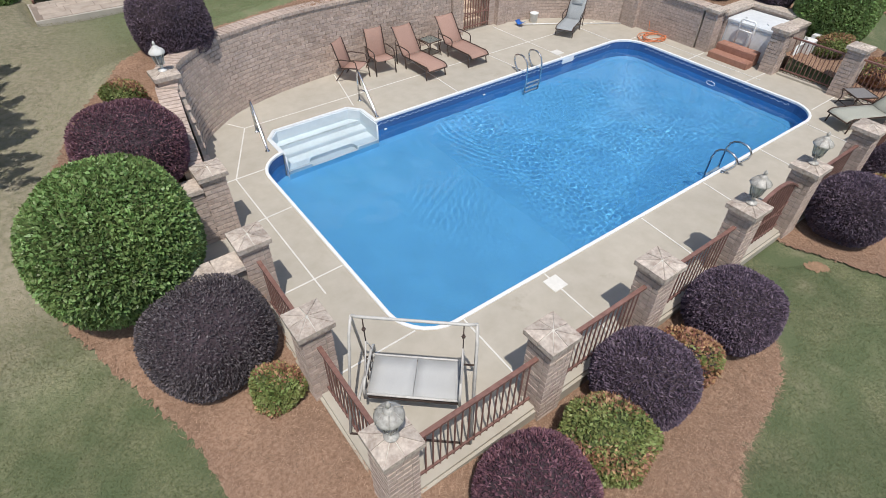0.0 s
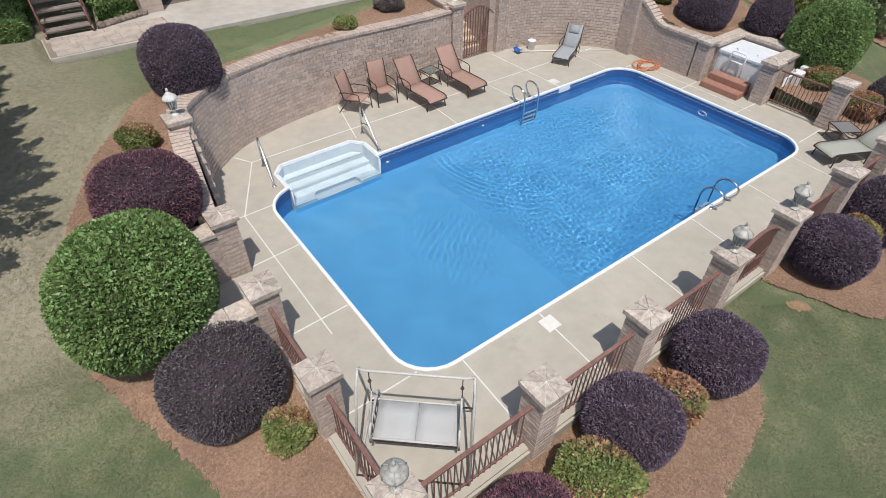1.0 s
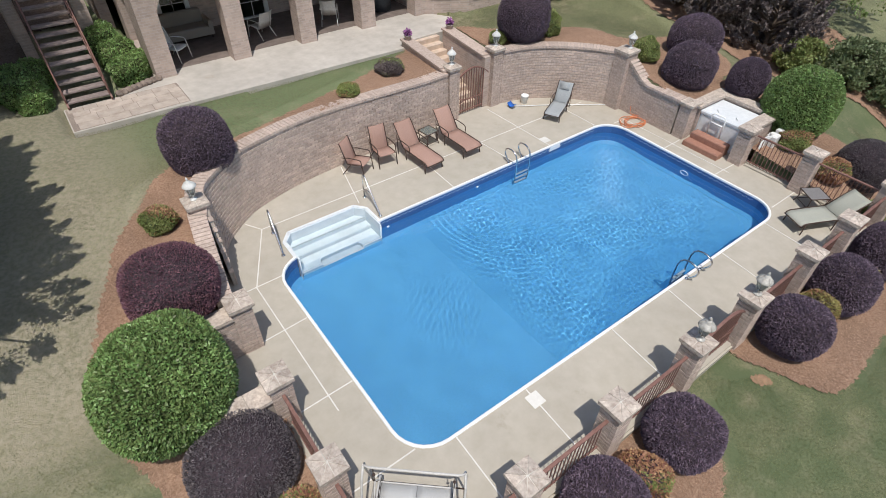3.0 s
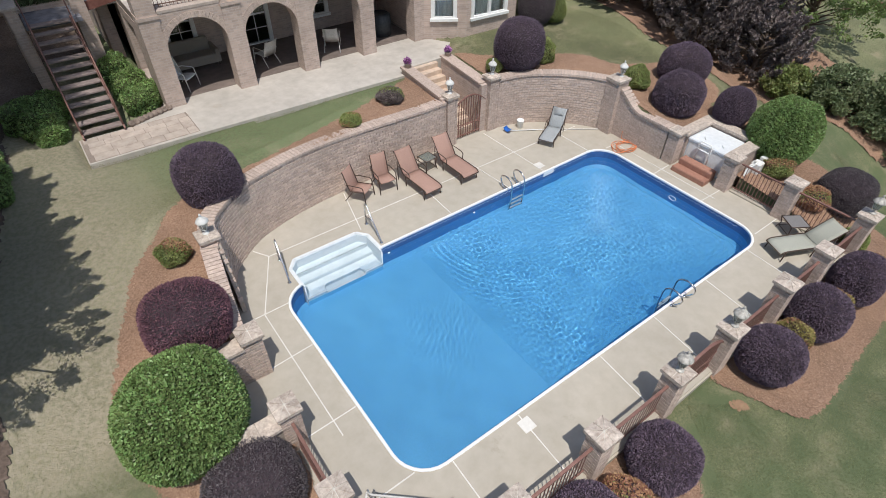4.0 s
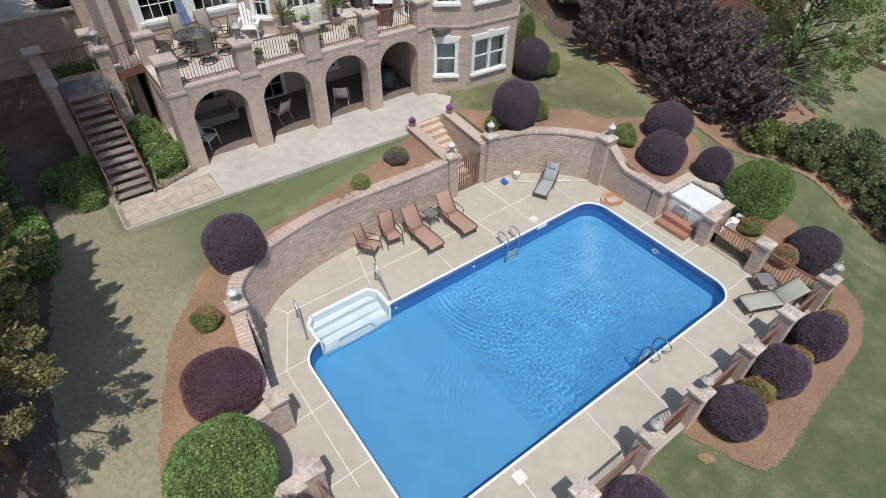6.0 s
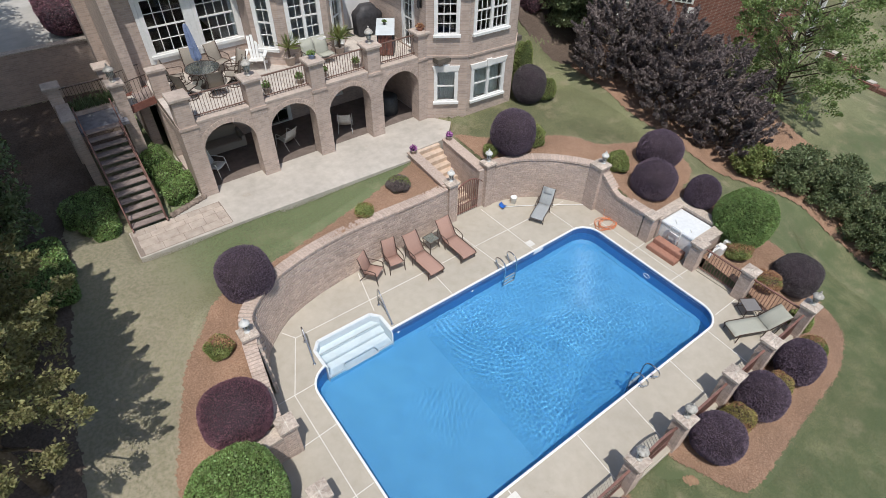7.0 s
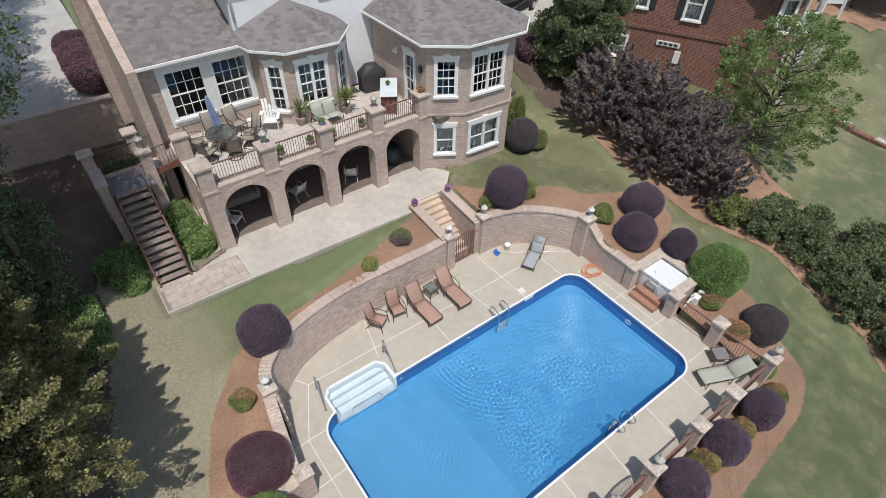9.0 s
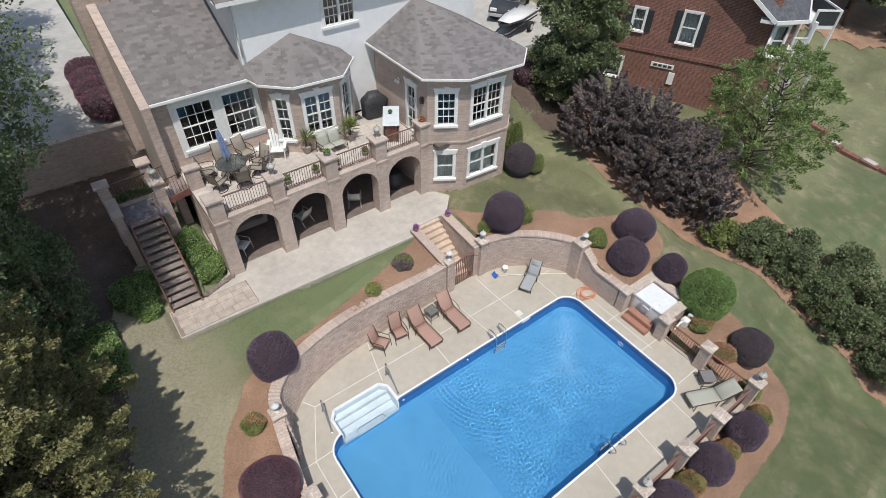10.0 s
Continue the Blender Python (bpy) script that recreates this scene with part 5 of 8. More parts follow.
def tree(x, y, height, spread, material, label, seed, crown_low=0.25, clumps=60, per=260, leaf=0.14, trunk=0.16, width=0.55, cone=False, droop=0.0, z=None, puff=0.30, flat=0.7, kind="tree", group="", tuft=0.0, reach=1.35):
    rng = np.random.default_rng(seed)
    z0 = (gz(x, y) if z is None else z) - 0.1
    ob = thing(kind, label, "tree" if kind == "tree" else "bush", group, Matrix.Translation((x, y, z0)))
    bm = BM()
    lean = rng.normal(0, 0.006, 2)
    stem = [(lean[0] * k * height, lean[1] * k * height, height * 0.9 * k / 6) for k in range(7)]
    tube(bm, stem, [trunk * (1 - 0.13 * k) for k in range(7)], 8)
    part("trunk", bm, BARK, ob)
    cents = []
    for k in range(clumps):
        f = (k + rng.uniform(0, 1)) / clumps
        zc = height * (crown_low + (1 - crown_low) * f)
        if cone:
            rad = spread * (1 - f) ** 0.8 + 0.15
        else:
            rad = spread * math.sqrt(max(0.0, 1 - (2 * f - 0.85) ** 2 / 1.4)) * 1.0
        a = rng.uniform(0, 2 * math.pi)
        r = rad * math.sqrt(rng.uniform(0.08, 1.0))
        cents.append((r * math.cos(a), r * math.sin(a), zc - droop * r))
    bm = BM()
    for c in cents[::3]:
        zs = max(height * crown_low * 0.6, c[2] - 0.5 * math.hypot(c[0], c[1]))
        mid = (c[0] * 0.5, c[1] * 0.5, (zs + c[2]) / 2 + 0.1)
        tube(bm, [(0, 0, zs), mid, c], [trunk * 0.35, trunk * 0.22, trunk * 0.08], 5)
    part("branchwork", bm, BARK, ob)["kind"] = "stuff"
    P, N = [], []
    size = spread * (puff if not cone else 0.26)
    for c in cents:
        m = int(per * rng.uniform(0.6, 1.3))
        d = rng.normal(0, 1, (m, 3))
        d /= np.linalg.norm(d, axis=1)[:, None]
        rr = size * rng.uniform(0.35, 1.0, m) ** 0.6 * rng.uniform(0.6, 1.3)
        if tuft:
            # a pointed spray that grows outwards and up
            out = np.array([c[0], c[1], 0.0]) / max(math.hypot(c[0], c[1]), 0.3) * rng.uniform(0.35, 1.0) + np.array([*rng.normal(0, 0.25, 2), tuft])
            out /= np.linalg.norm(out)
            along = rng.uniform(0, 1, m) ** 0.8
            q = np.array(c) + out * (along * size * reach * rng.uniform(0.7, 1.25))[:, None] + d * (size * (0.72 if reach < 1.5 else 0.5) * (1.08 - along) * rng.uniform(0.2, 1.0, m) ** 0.5)[:, None]
            P.append(q)
            N.append(d * 0.6 + out)
            continue
        q = d * rr[:, None] * np.array([1, 1, flat]) + np.array(c)
        P.append(q)
        N.append(d + np.array([0, 0, 0.5]))
    P, N = np.concatenate(P), np.concatenate(N)
    keep = P[:, 2] > 0.15
    leaf_cloud("crown", P[keep], N[keep], leaf, material, ob, seed, 0.8, width)
    return ob


# the dark purple-leaved trees and the light green one by the neighbour's lawn
for i, (x, y, h, s, m, label, c, lf) in enumerate([
    (19.5, 11.6, 3.5, 1.9, LEAF_MAROON, "spreading small tree with dusky maroon leaves", 100, 0.115), (20.6, 9.7, 3.5, 2.0, LEAF_MAROON, "spreading small tree with dusky maroon leaves", 100, 0.115), (19.7, 8.0, 3.0, 1.7, LEAF_MAROON, "low spreading tree with dusky maroon leaves", 80, 0.115),
    (21.4, 7.2, 3.2, 1.9, LEAF_MAROON, "low spreading tree with dusky maroon leaves", 80, 0.115), (20.6, 5.6, 2.4, 1.5, LEAF_MAROON, "low spreading tree with dusky maroon leaves", 60, 0.14),
    (25.6, 6.1, 7.0, 3.0, LEAF_MAPLE, "airy young maple with light green leaves", 130, 0.2), (20.7, 15.1, 7.9, 2.3, LEAF_HEDGE, "tall dense dark green tree beside the house", 170, 0.15)]):
    if m is LEAF_MAPLE:
        tree(x, y, h, s, m, label, 200 + i, 0.16, int(c * 2.2), 150, 0.12, 0.10, puff=0.19, droop=0.10, tuft=0.12)
    else:
        tree(x, y, h, s, m, label, 200 + i, 0.12 if i < 5 else 0.1, c * 2, 230, lf, 0.12, puff=0.20, tuft=0.7 if i < 5 else 0.0, reach=2.0)
# hedge along the neighbour's slope
for i, (x, y, w, h, k) in enumerate([(20.3, 4.0, 1.9, 1.2, 1), (20.7, 2.5, 2.2, 1.5, 0), (21.2, 0.9, 2.4, 1.7, 0), (21.4, -0.8, 2.4, 1.8, 0), (20.8, -2.5, 2.3, 1.7, 0), (20.6, -4.3, 2.4, 1.7, 0), (22.0, 2.6, 1.9, 1.2, 0), (22.7, 1.2, 2.0, 1.5, 0), (23.3, -0.8, 2.5, 2.1, 0), (22.9, -2.6, 2.4, 1.9, 0), (22.4, -4.6, 2.4, 1.8, 0), (21.8, -6.4, 2.4, 1.8, 0)]):
    tree(x, y, h * 1.05, w * 0.46, LEAF_LIME if k else LEAF_HEDGE, "loose green hedge shrub on a mulched bank", 300 + i, 0.12, 90, 110, 0.115, 0.05, puff=0.24, flat=0.8, kind="shrub", group="hedge shrubs")
# trees at the left edge of the lawn, and shrubs under them; high crowns are added out of view to throw shade
CEDAR = "tall dense cedar with olive brown foliage"
for i, (x, y, h, s, m, label, low, cone) in enumerate([
    (-6.55, 8.5, 9.2, 1.9, LEAF_CEDAR, CEDAR, 0.3, True), (-6.5, 6.0, 9.4, 1.85, LEAF_CEDAR, CEDAR, 0.32, True), (-7.3, 4.7, 9.0, 1.5, LEAF_CEDAR, CEDAR, 0.40, True), (-7.2, 10.6, 4.6, 1.5, LEAF_CEDAR, CEDAR, 0.1, True), (-7.4, 7.4, 7.5, 1.9, LEAF_CEDAR, CEDAR, 0.1, True),
    (-6.3, 12.2, 13.0, 2.3, LEAF_TREE, "tall dark green tree by the lawn, crown set out of view for shade", 0.6, False), (-7.5, 12.8, 9.0, 2.2, LEAF_TREE, "dark green tree at the edge of the lawn", 0.3, False), (-5.7, 13.6, 14.0, 2.9, LEAF_TREE, "tall dark green tree by the lawn, crown set out of view for shade", 0.58, False), (-5.9, 18.3, 14.5, 3.0, LEAF_TREE, "tall dark green tree by the drive wall, crown set out of view for shade", 0.60, False), (-7.0, 21.4, 13.5, 2.7, LEAF_TREE, "tall dark green tree by the drive wall, crown set out of view for shade", 0.62, False),
    (-6.5, 14.1, 5.6, 1.8, LEAF_TREE, "young dark green tree under the taller ones", 0.15, False), (-6.9, 18.9, 6.2, 1.6, LEAF_TREE, "young dark green tree under the taller ones", 0.2, False),
    (-7.9, 24.2, 14.0, 2.9, LEAF_TREE, "dark green tree by the drive, crown set out of view for shade", 0.55, False), (-7.6, 27.6, 14.0, 3.1, LEAF_TREE, "dark green tree by the drive, crown set out of view for shade", 0.6, False), (-6.8, 31.5, 12.5, 2.8, LEAF_TREE, "dark green tree by the drive, crown set out of view for shade", 0.5, False), (-6.4, 35.5, 13.0, 3.0, LEAF_TREE, "dark green tree by the drive, crown set out of view for shade", 0.5, False)]):
    near = y < 20
    tree(x, y, h, s, m, label, 400 + i, low, (210 if cone else 130) if near else 90, (300 if cone else 260) if near else 170, (0.095 if cone else 0.13) if near else 0.2, 0.16, cone=cone, width=0.55, tuft=0.25 if cone else 0.0)
for i, (x, y, w, h) in enumerate([(-5.05, 11.6, 1.1, 0.7), (-5.0, 12.4, 1.2, 0.75), (-5.1, 13.2, 1.2, 0.75), (-5.8, 12.2, 1.1, 0.7), (-5.7, 13.3, 1.0, 0.7), (-3.3, 14.2, 1.1, 0.8), (-3.1, 15.0, 1.1, 0.9), (-3.7, 15.0, 1.2, 0.8), (-3.2, 13.7, 0.8, 0.6), (-0.6, 14.5, 1.0, 0.8), (-0.65, 15.4, 1.0, 0.9), (-0.8, 16.3, 1.0, 0.9), (-0.2, 14.9, 0.8, 0.7)]):
    shrub(x, y, w, w, h, LEAF_GREEN, "low leafy green ground-cover shrub", 0.085, 4200, 500 + i, 0.1, 0.1, group="ground-cover shrubs", lean=1.1, power=3.2)
shrub(18.9, 17.1, 1.3, 1.3, 1.2, LEAF_PLUM, "loose dusky plum shrub by the house corner", 0.085, 3000, 540, 0.1, 0.12, lean=1.1)
# clipped hedge beside the driveway
for i, y in enumerate((24.5, 25.8, 27.1, 28.4)):
    shrub(-1.2, y, 1.9, 1.9, 1.35, LEAF_PLUM, "clipped dark purple hedge shrub by the driveway", 0.08, 7000, 540 + i, 0.0, 0.02, z=4.7, group="driveway hedge", width=0.4)

# ---- house ----
PZ = 1.8      # patio
FZ = 4.6      # balcony floor
EZ = 7.92     # eaves
WY = 18.2     # rear wall behind the balcony


def panel_wall(bm, a, b, z0, z1, thick, holes=()):
    """A wall from a to b (plan points), thick to the left of a-b, with holes (s0, s1, h0, h1) through it."""
    a, b = Vector((*a, 0)), Vector((*b, 0))
    d = b - a
    u = d.normalized()
    q = Vector((-u.y, u.x, 0)) * thick
    S = sorted({0.0, d.length, *[h[0] for h in holes], *[h[1] for h in holes]})
    Z = sorted({z0, z1, *[h[2] for h in holes], *[h[3] for h in holes]})
    for s0, s1 in zip(S, S[1:]):
        for h0, h1 in zip(Z, Z[1:]):
            m, k = (s0 + s1) / 2, (h0 + h1) / 2
            if any(h[0] < m < h[1] and h[2] < k < h[3] for h in holes):
                continue
            p, r = a + u * s0, a + u * s1
            hexa(bm, [(*v.xy, z) for z in (h0, h1) for v in (p, r, r + q, p + q)])
    bmesh.ops.remove_doubles(bm, verts=bm.verts, dist=1e-4)
    return bm


def sash_window(parent, a, b, s0, s1, z0, z1, cols, rows, mid=0, hood=True, door=False, curtain=False):
    """A white framed window in the hole s0..s1, z0..z1 of the wall a-b (outside to the right of a-b)."""
    a, b = Vector((*a, 0)), Vector((*b, 0))
    u = (b - a).normalized()
    out = Vector((u.y, -u.x, 0))

    def P(s, o, z):
        v = a + u * s + out * o
        return (v.x, v.y, z)

    def bar(bm, sa, za, sb, zb, o0, o1):
        hexa(bm, [P(sa, o1, za), P(sb, o1, za), P(sb, o0, za), P(sa, o0, za), P(sa, o1, zb), P(sb, o1, zb), P(sb, o0, zb), P(sa, o0, zb)])

    f = 0.10
    bm = BM()
    t = 0.05
    bar(bm, s0 - f, z0, s0 + t, z1, -0.08, 0.04)
    bar(bm, s1 - t, z0, s1 + f, z1, -0.08, 0.04)
    bar(bm, s0 + t, z1 - t, s1 - t, z1, -0.08, 0.04)
    bar(bm, s0 + t, z0, s1 - t, z0 + t, -0.08, 0.04)
    for k in range(mid):
        m = s0 + (s1 - s0) * (k + 1) / (mid + 1)
        bar(bm, m - 0.06, z0 + t, m + 0.06, z1 - t, -0.08, 0.035)
    win = part("window" if not door else "door", bm, WHITEPAINT, parent, "white framed window with glazing bars" if not door else "white glazed door")
    bm = BM()
    if hood:
        # splayed head with a raised keystone
        hexa(bm, [P(s0 - f, 0.06, z1), P(s1 + f, 0.06, z1), P(s1 + f, -0.02, z1), P(s0 - f, -0.02, z1), P(s0 - f - 0.07, 0.07, z1 + 0.22), P(s1 + f + 0.07, 0.07, z1 + 0.22), P(s1 + f + 0.07, -0.02, z1 + 0.22), P(s0 - f - 0.07, -0.02, z1 + 0.22)])
        m = (s0 + s1) / 2
        hexa(bm, [P(m - 0.09, 0.10, z1 - 0.02), P(m + 0.09, 0.10, z1 - 0.02), P(m + 0.09, 0, z1 - 0.02), P(m - 0.09, 0, z1 - 0.02), P(m - 0.14, 0.10, z1 + 0.29), P(m + 0.14, 0.10, z1 + 0.29), P(m + 0.14, 0, z1 + 0.29), P(m - 0.14, 0, z1 + 0.29)])
    else:
        bar(bm, s0 - f, z1, s1 + f, z1 + 0.12, -0.02, 0.05)
    part("head", bm, WHITEPAINT, win)
    if not door:
        bm = BM()
        bar(bm, s0 - f - 0.04, z0 - 0.10, s1 + f + 0.04, z0, -0.02, 0.11)
        part("sill", bm, WHITEPAINT, win)
    # glazing bars in front of the pane
    n = mid + 1
    for k in range(n):
        a0 = s0 + t + (s1 - s0 - t) * k / n + (0.03 if k else 0)
        a1 = s0 + (s1 - s0 - t) * (k + 1) / n - (0.03 if k < n - 1 else 0) + (t if k < n - 1 else 0)
        for c in range(1, cols):
            m = a0 + (a1 - a0) * c / cols
            bm = BM()
            bar(bm, m - 0.012, z0 + t, m + 0.012, z1 - t, -0.05, -0.02)
            part("glazing_bar", bm, WHITEPAINT, win)
        for r in range(1, rows):
            m = z0 + t + (z1 - z0 - 2 * t) * r / rows
            thick = 0.03 if r * 2 == rows else 0.012
            bm = BM()
            bar(bm, a0, m - thick, a1, m + thick, -0.052, -0.018)
            part("glazing_bar", bm, WHITEPAINT, win)
        bm = BM()
        bar(bm, a0, z0 + t, a1, z1 - t, -0.062, -0.055)
        part("pane", bm, GLASS, win)
    if curtain:
        bm = BM()
        cnt = 14
        pts = [(s0 + (s1 - s0) * i / cnt, -0.30 + 0.03 * (i % 2)) for i in range(cnt + 1)]
        for (p, o), (p2, o2) in zip(pts, pts[1:]):
            hexa(bm, [P(p, o, z0 - 0.1), P(p2, o2, z0 - 0.1), P(p2, o2 - 0.01, z0 - 0.1), P(p, o - 0.01, z0 - 0.1), P(p, o, z1 + 0.1), P(p2, o2, z1 + 0.1), P(p2, o2 - 0.01, z1 + 0.1), P(p, o - 0.01, z1 + 0.1)])
        part("curtain", bm, CURTAIN, win)
    return win


house = thing("house", "two-storey tan brick house with arcaded balcony and grey shingle roofs", "house")

# arcade: piers with round arches between them
AX = [0.33, 2.75, 5.13, 7.52, 9.86]
AY0, AY1 = 13.92, 14.5
HP = 0.29
for x in AX:
    bm = BM()
    box(bm, x - HP, AY0, PZ - 0.5, x + HP, AY1, FZ + 0.02)
    box(bm, x - HP + 0.015, AY0 + 0.015, FZ + 0.02, x + HP - 0.015, AY1 - 0.015, 5.55)
    part("pier", bm, HOUSEBRICK, house, "brick pier of the arcade")
    bm = BM()
    cbox(bm, x - HP - 0.06, AY0 - 0.06, 5.552, x + HP + 0.06, AY1 + 0.06, 5.66, 0.03)
    part("pier_cap", bm, PIERCAP, house, "stone cap of a pier")
    bm = BM()
    box(bm, x - HP - 0.03, AY0 - 0.03, 4.50, x + HP + 0.03, AY0 - 0.001, 4.60)
    part("string_course", bm, HOUSEBRICK, house)
for x0, x1 in zip(AX, AX[1:]):
    a, b = x0 + HP, x1 - HP
    m, r = (a + b) / 2, (b - a) / 2
    spring = 3.50
    bm = BM()
    pts = [(m - r * math.cos(t), spring + 0.92 * r * math.sin(t)) for t in np.linspace(0, math.pi, 19)]
    for (p, z), (p2, z2) in zip(pts, pts[1:]):
        hexa(bm, [(p, AY0 + 0.03, z), (p2, AY0 + 0.03, z2), (p2, AY1 - 0.03, z2), (p, AY1 - 0.03, z), (p, AY0 + 0.03, FZ + 0.02), (p2, AY0 + 0.03, FZ + 0.02), (p2, AY1 - 0.03, FZ + 0.02), (p, AY1 - 0.03, FZ + 0.02)])
    bmesh.ops.remove_doubles(bm, verts=bm.verts, dist=1e-4)
    arch = part("arch", bm, HOUSEBRICK, house, "round brick arch")
    # ring of voussoirs
    n = 30
    for k in range(n):
        t0, t1 = math.pi * (k + 0.06) / n, math.pi * (k + 0.94) / n
        q = [(m - rr * math.cos(t), spring + 0.92 * rr * math.sin(t)) for rr in (r + 0.002, r + 0.2) for t in (t0, t1)]
        bm = BM()
        hexa(bm, [(p, y, z) for y in (AY0 + 0.015, AY0 + 0.05) for p, z in (q[0], q[1], q[3], q[2])])
        part("voussoir", bm, BRICK, arch)
    # parapet kerb
    bm = BM()
    cbox(bm, a, AY0 + 0.02, FZ + 0.022, b, AY1 - 0.1, FZ + 0.11, 0.015)
    part("balcony_kerb", bm, PIERCAP, house)
    f = fence_panel((x0 + 0.04, 14.2), (x1 - 0.04, 14.2), 0.86, 0.0, "balcony_railing", "thin brown iron balcony railing between brick piers", "balcony railings", RAILBROWN)
    f.location.z = FZ + 0.06
bm = BM()
box(bm, 0.05, AY1 - 0.05, FZ - 0.25, 9.95, WY, FZ)
part("balcony_floor", bm, FLAGJOINT, house, "dark joints of the balcony floor")
bm = BM()
tile_y = AY1 - 0.04
while tile_y < WY - 0.1:
    tile_x = 0.06
    while tile_x < 9.9:
        box(bm, tile_x + 0.006, tile_y + 0.006, FZ - 0.02, min(tile_x + 0.60, 9.94) - 0.006, min(tile_y + 0.60, WY) - 0.006, FZ + 0.004)
        tile_x += 0.60
    tile_y += 0.60
part("floor_tiles", bm, BALCONYTILE, house, "pale square balcony floor tiles")["kind"] = "stuff"
# ground floor behind the arcade
bm = BM()
GH = [(1.0, 1.9, 2.4, 3.9), (3.7, 4.7, PZ, 4.0), (6.2, 7.2, 2.4, 3.9)]
panel_wall(bm, (0.3, 17.3), (9.9, 17.3), PZ - 0.3, FZ - 0.26, 0.2, GH)
panel_wall(bm, (0.04, 17.5), (0.04, 14.5), PZ - 0.4, FZ - 0.26, 0.26, [(0.8, 2.4, PZ + 0.3, 4.0)])
part("arcade_wall", bm, HOUSEBRICK, house)
for s0, s1, z0, z1 in GH:
    sash_window(house, (0.3, 17.3), (9.9, 17.3), s0, s1, z0, z1, 2, 4, 0, False, door=z0 == PZ)
# upper rear wall with two wide windows
bm = BM()
UA, UB = (-0.1, WY), (4.15, WY)
UH = [(0.84, 2.26, 5.42, 7.38), (2.66, 4.06, 5.42, 7.38)]
panel_wall(bm, UA, UB, FZ - 0.3, EZ - 0.05, 0.25, UH)
part("rear_wall", bm, HOUSEBRICK, house)
for s0, s1, z0, z1 in UH:
    sash_window(house, UA, UB, s0, s1, z0, z1, 4, 4, 0, False)
for x0, x1, z0, z1 in ((0.50, 4.14, 7.505, EZ - 0.15), (2.265, 2.455, 5.32, 7.50), (0.50, 0.635, 5.32, 7.50), (4.065, 4.14, 5.32, 7.50), (0.50, 4.14, 5.12, 5.315)):
    bm = BM()
    cbox(bm, x0, WY - 0.034, z0, x1, WY - 0.002, z1, 0.006)
    part("window_surround", bm, WHITEPAINT, house, "white panelled window surround")
bm = BM()
box(bm, -0.158, WY - 0.2, FZ - 0.3, -0.101, WY + 0.2, EZ - 0.15)
part("corner_pier", bm, HOUSEBRICK, house)
# bay with four faces
BAY = [(4.15, WY), (4.15, 17.25), (5.0, 16.45), (6.95, 16.3), (8.1, 17.22), (8.1, WY)]
for i, (a, b) in enumerate(zip(BAY, BAY[1:])):
    ln = (Vector(b) - Vector(a)).length
    hs = {1: [(ln / 2 - 0.28, ln / 2 + 0.28, FZ + 0.65, 7.2)], 2: [(ln / 2 - 0.6, ln / 2 + 0.6, FZ + 0.85, 7.2)], 3: [(ln / 2 - 0.38, ln / 2 + 0.38, FZ + 0.03, 7.2)]}.get(i, [])
    bm = BM()
    panel_wall(bm, a, b, FZ - 0.02, EZ - 0.05, 0.2, hs)
    part("bay_wall", bm, HOUSEBRICK, house)
    for h in hs:
        sash_window(house, a, b, *h, 2, 4, 1 if i == 2 else 0, True, door=i == 3)
# white two-storey block
bm = BM()
WH = [(3.85, 5.35, 8.98, 10.5)]
panel_wall(bm, (3.82, WY + 0.15), (16.0, WY + 0.15), FZ, 13.0, 0.25, WH)
box(bm, 3.82, WY + 0.4, FZ, 4.07, 28.0, 13.0)
part("white_wall", bm, STUCCO, house, "plain white upper wall")
sash_window(house, (3.82, WY + 0.15), (16.0, WY + 0.15), *WH[0], 3, 4, 1, False)
# wing with angled faces
WING = [(9.98, WY + 0.1), (9.98, 13.95), (11.45, 13.02), (13.9, 12.86), (14.95, 13.9), (14.95, WY + 0.1)]
for i, (a, b) in enumerate(zip(WING, WING[1:])):
    ln = (Vector(b) - Vector(a)).length
    hs = []
    if i == 0:
        hs = [(2.75, 3.45, FZ + 0.05, 6.95)]
    if i == 1:
        hs = [(0.42, 1.24, 2.62, 4.0), (0.42, 1.24, 5.52, 7.1)]
    if i == 2:
        hs = [(0.28, 1.88, 2.58, 4.0), (0.28, 1.88, 5.5, 7.2)]
    bm = BM()
    panel_wall(bm, a, b, 1.2, EZ - 0.05, 0.25, hs)
    part("wing_wall", bm, HOUSEBRICK, house)
    bm = BM()
    u = (Vector(b) - Vector(a)).normalized()
    o = Vector((u.y, -u.x)) * 0.02
    beam(bm, (a[0] + o.x, a[1] + o.y, 4.62), (b[0] + o.x, b[1] + o.y, 4.62), 0.05, 0.09)
    part("string_course", bm, HOUSEBRICK, house)
    for h in hs:
        sash_window(house, a, b, *h, 1 if h[2] < 4 else 2 if i == 0 else 3, 2 if h[2] < 4 else 4, 1 if i == 2 else 0, True, door=i == 0, curtain=h[2] < 4)
# floors, ceilings and back that close the house, coloured dark for the rooms' shade
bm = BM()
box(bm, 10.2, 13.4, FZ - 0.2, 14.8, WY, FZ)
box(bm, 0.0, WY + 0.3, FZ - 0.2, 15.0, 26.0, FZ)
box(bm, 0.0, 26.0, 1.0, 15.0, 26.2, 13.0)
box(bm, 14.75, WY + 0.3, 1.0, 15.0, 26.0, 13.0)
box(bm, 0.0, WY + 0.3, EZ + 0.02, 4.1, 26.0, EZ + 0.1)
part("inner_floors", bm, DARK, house)


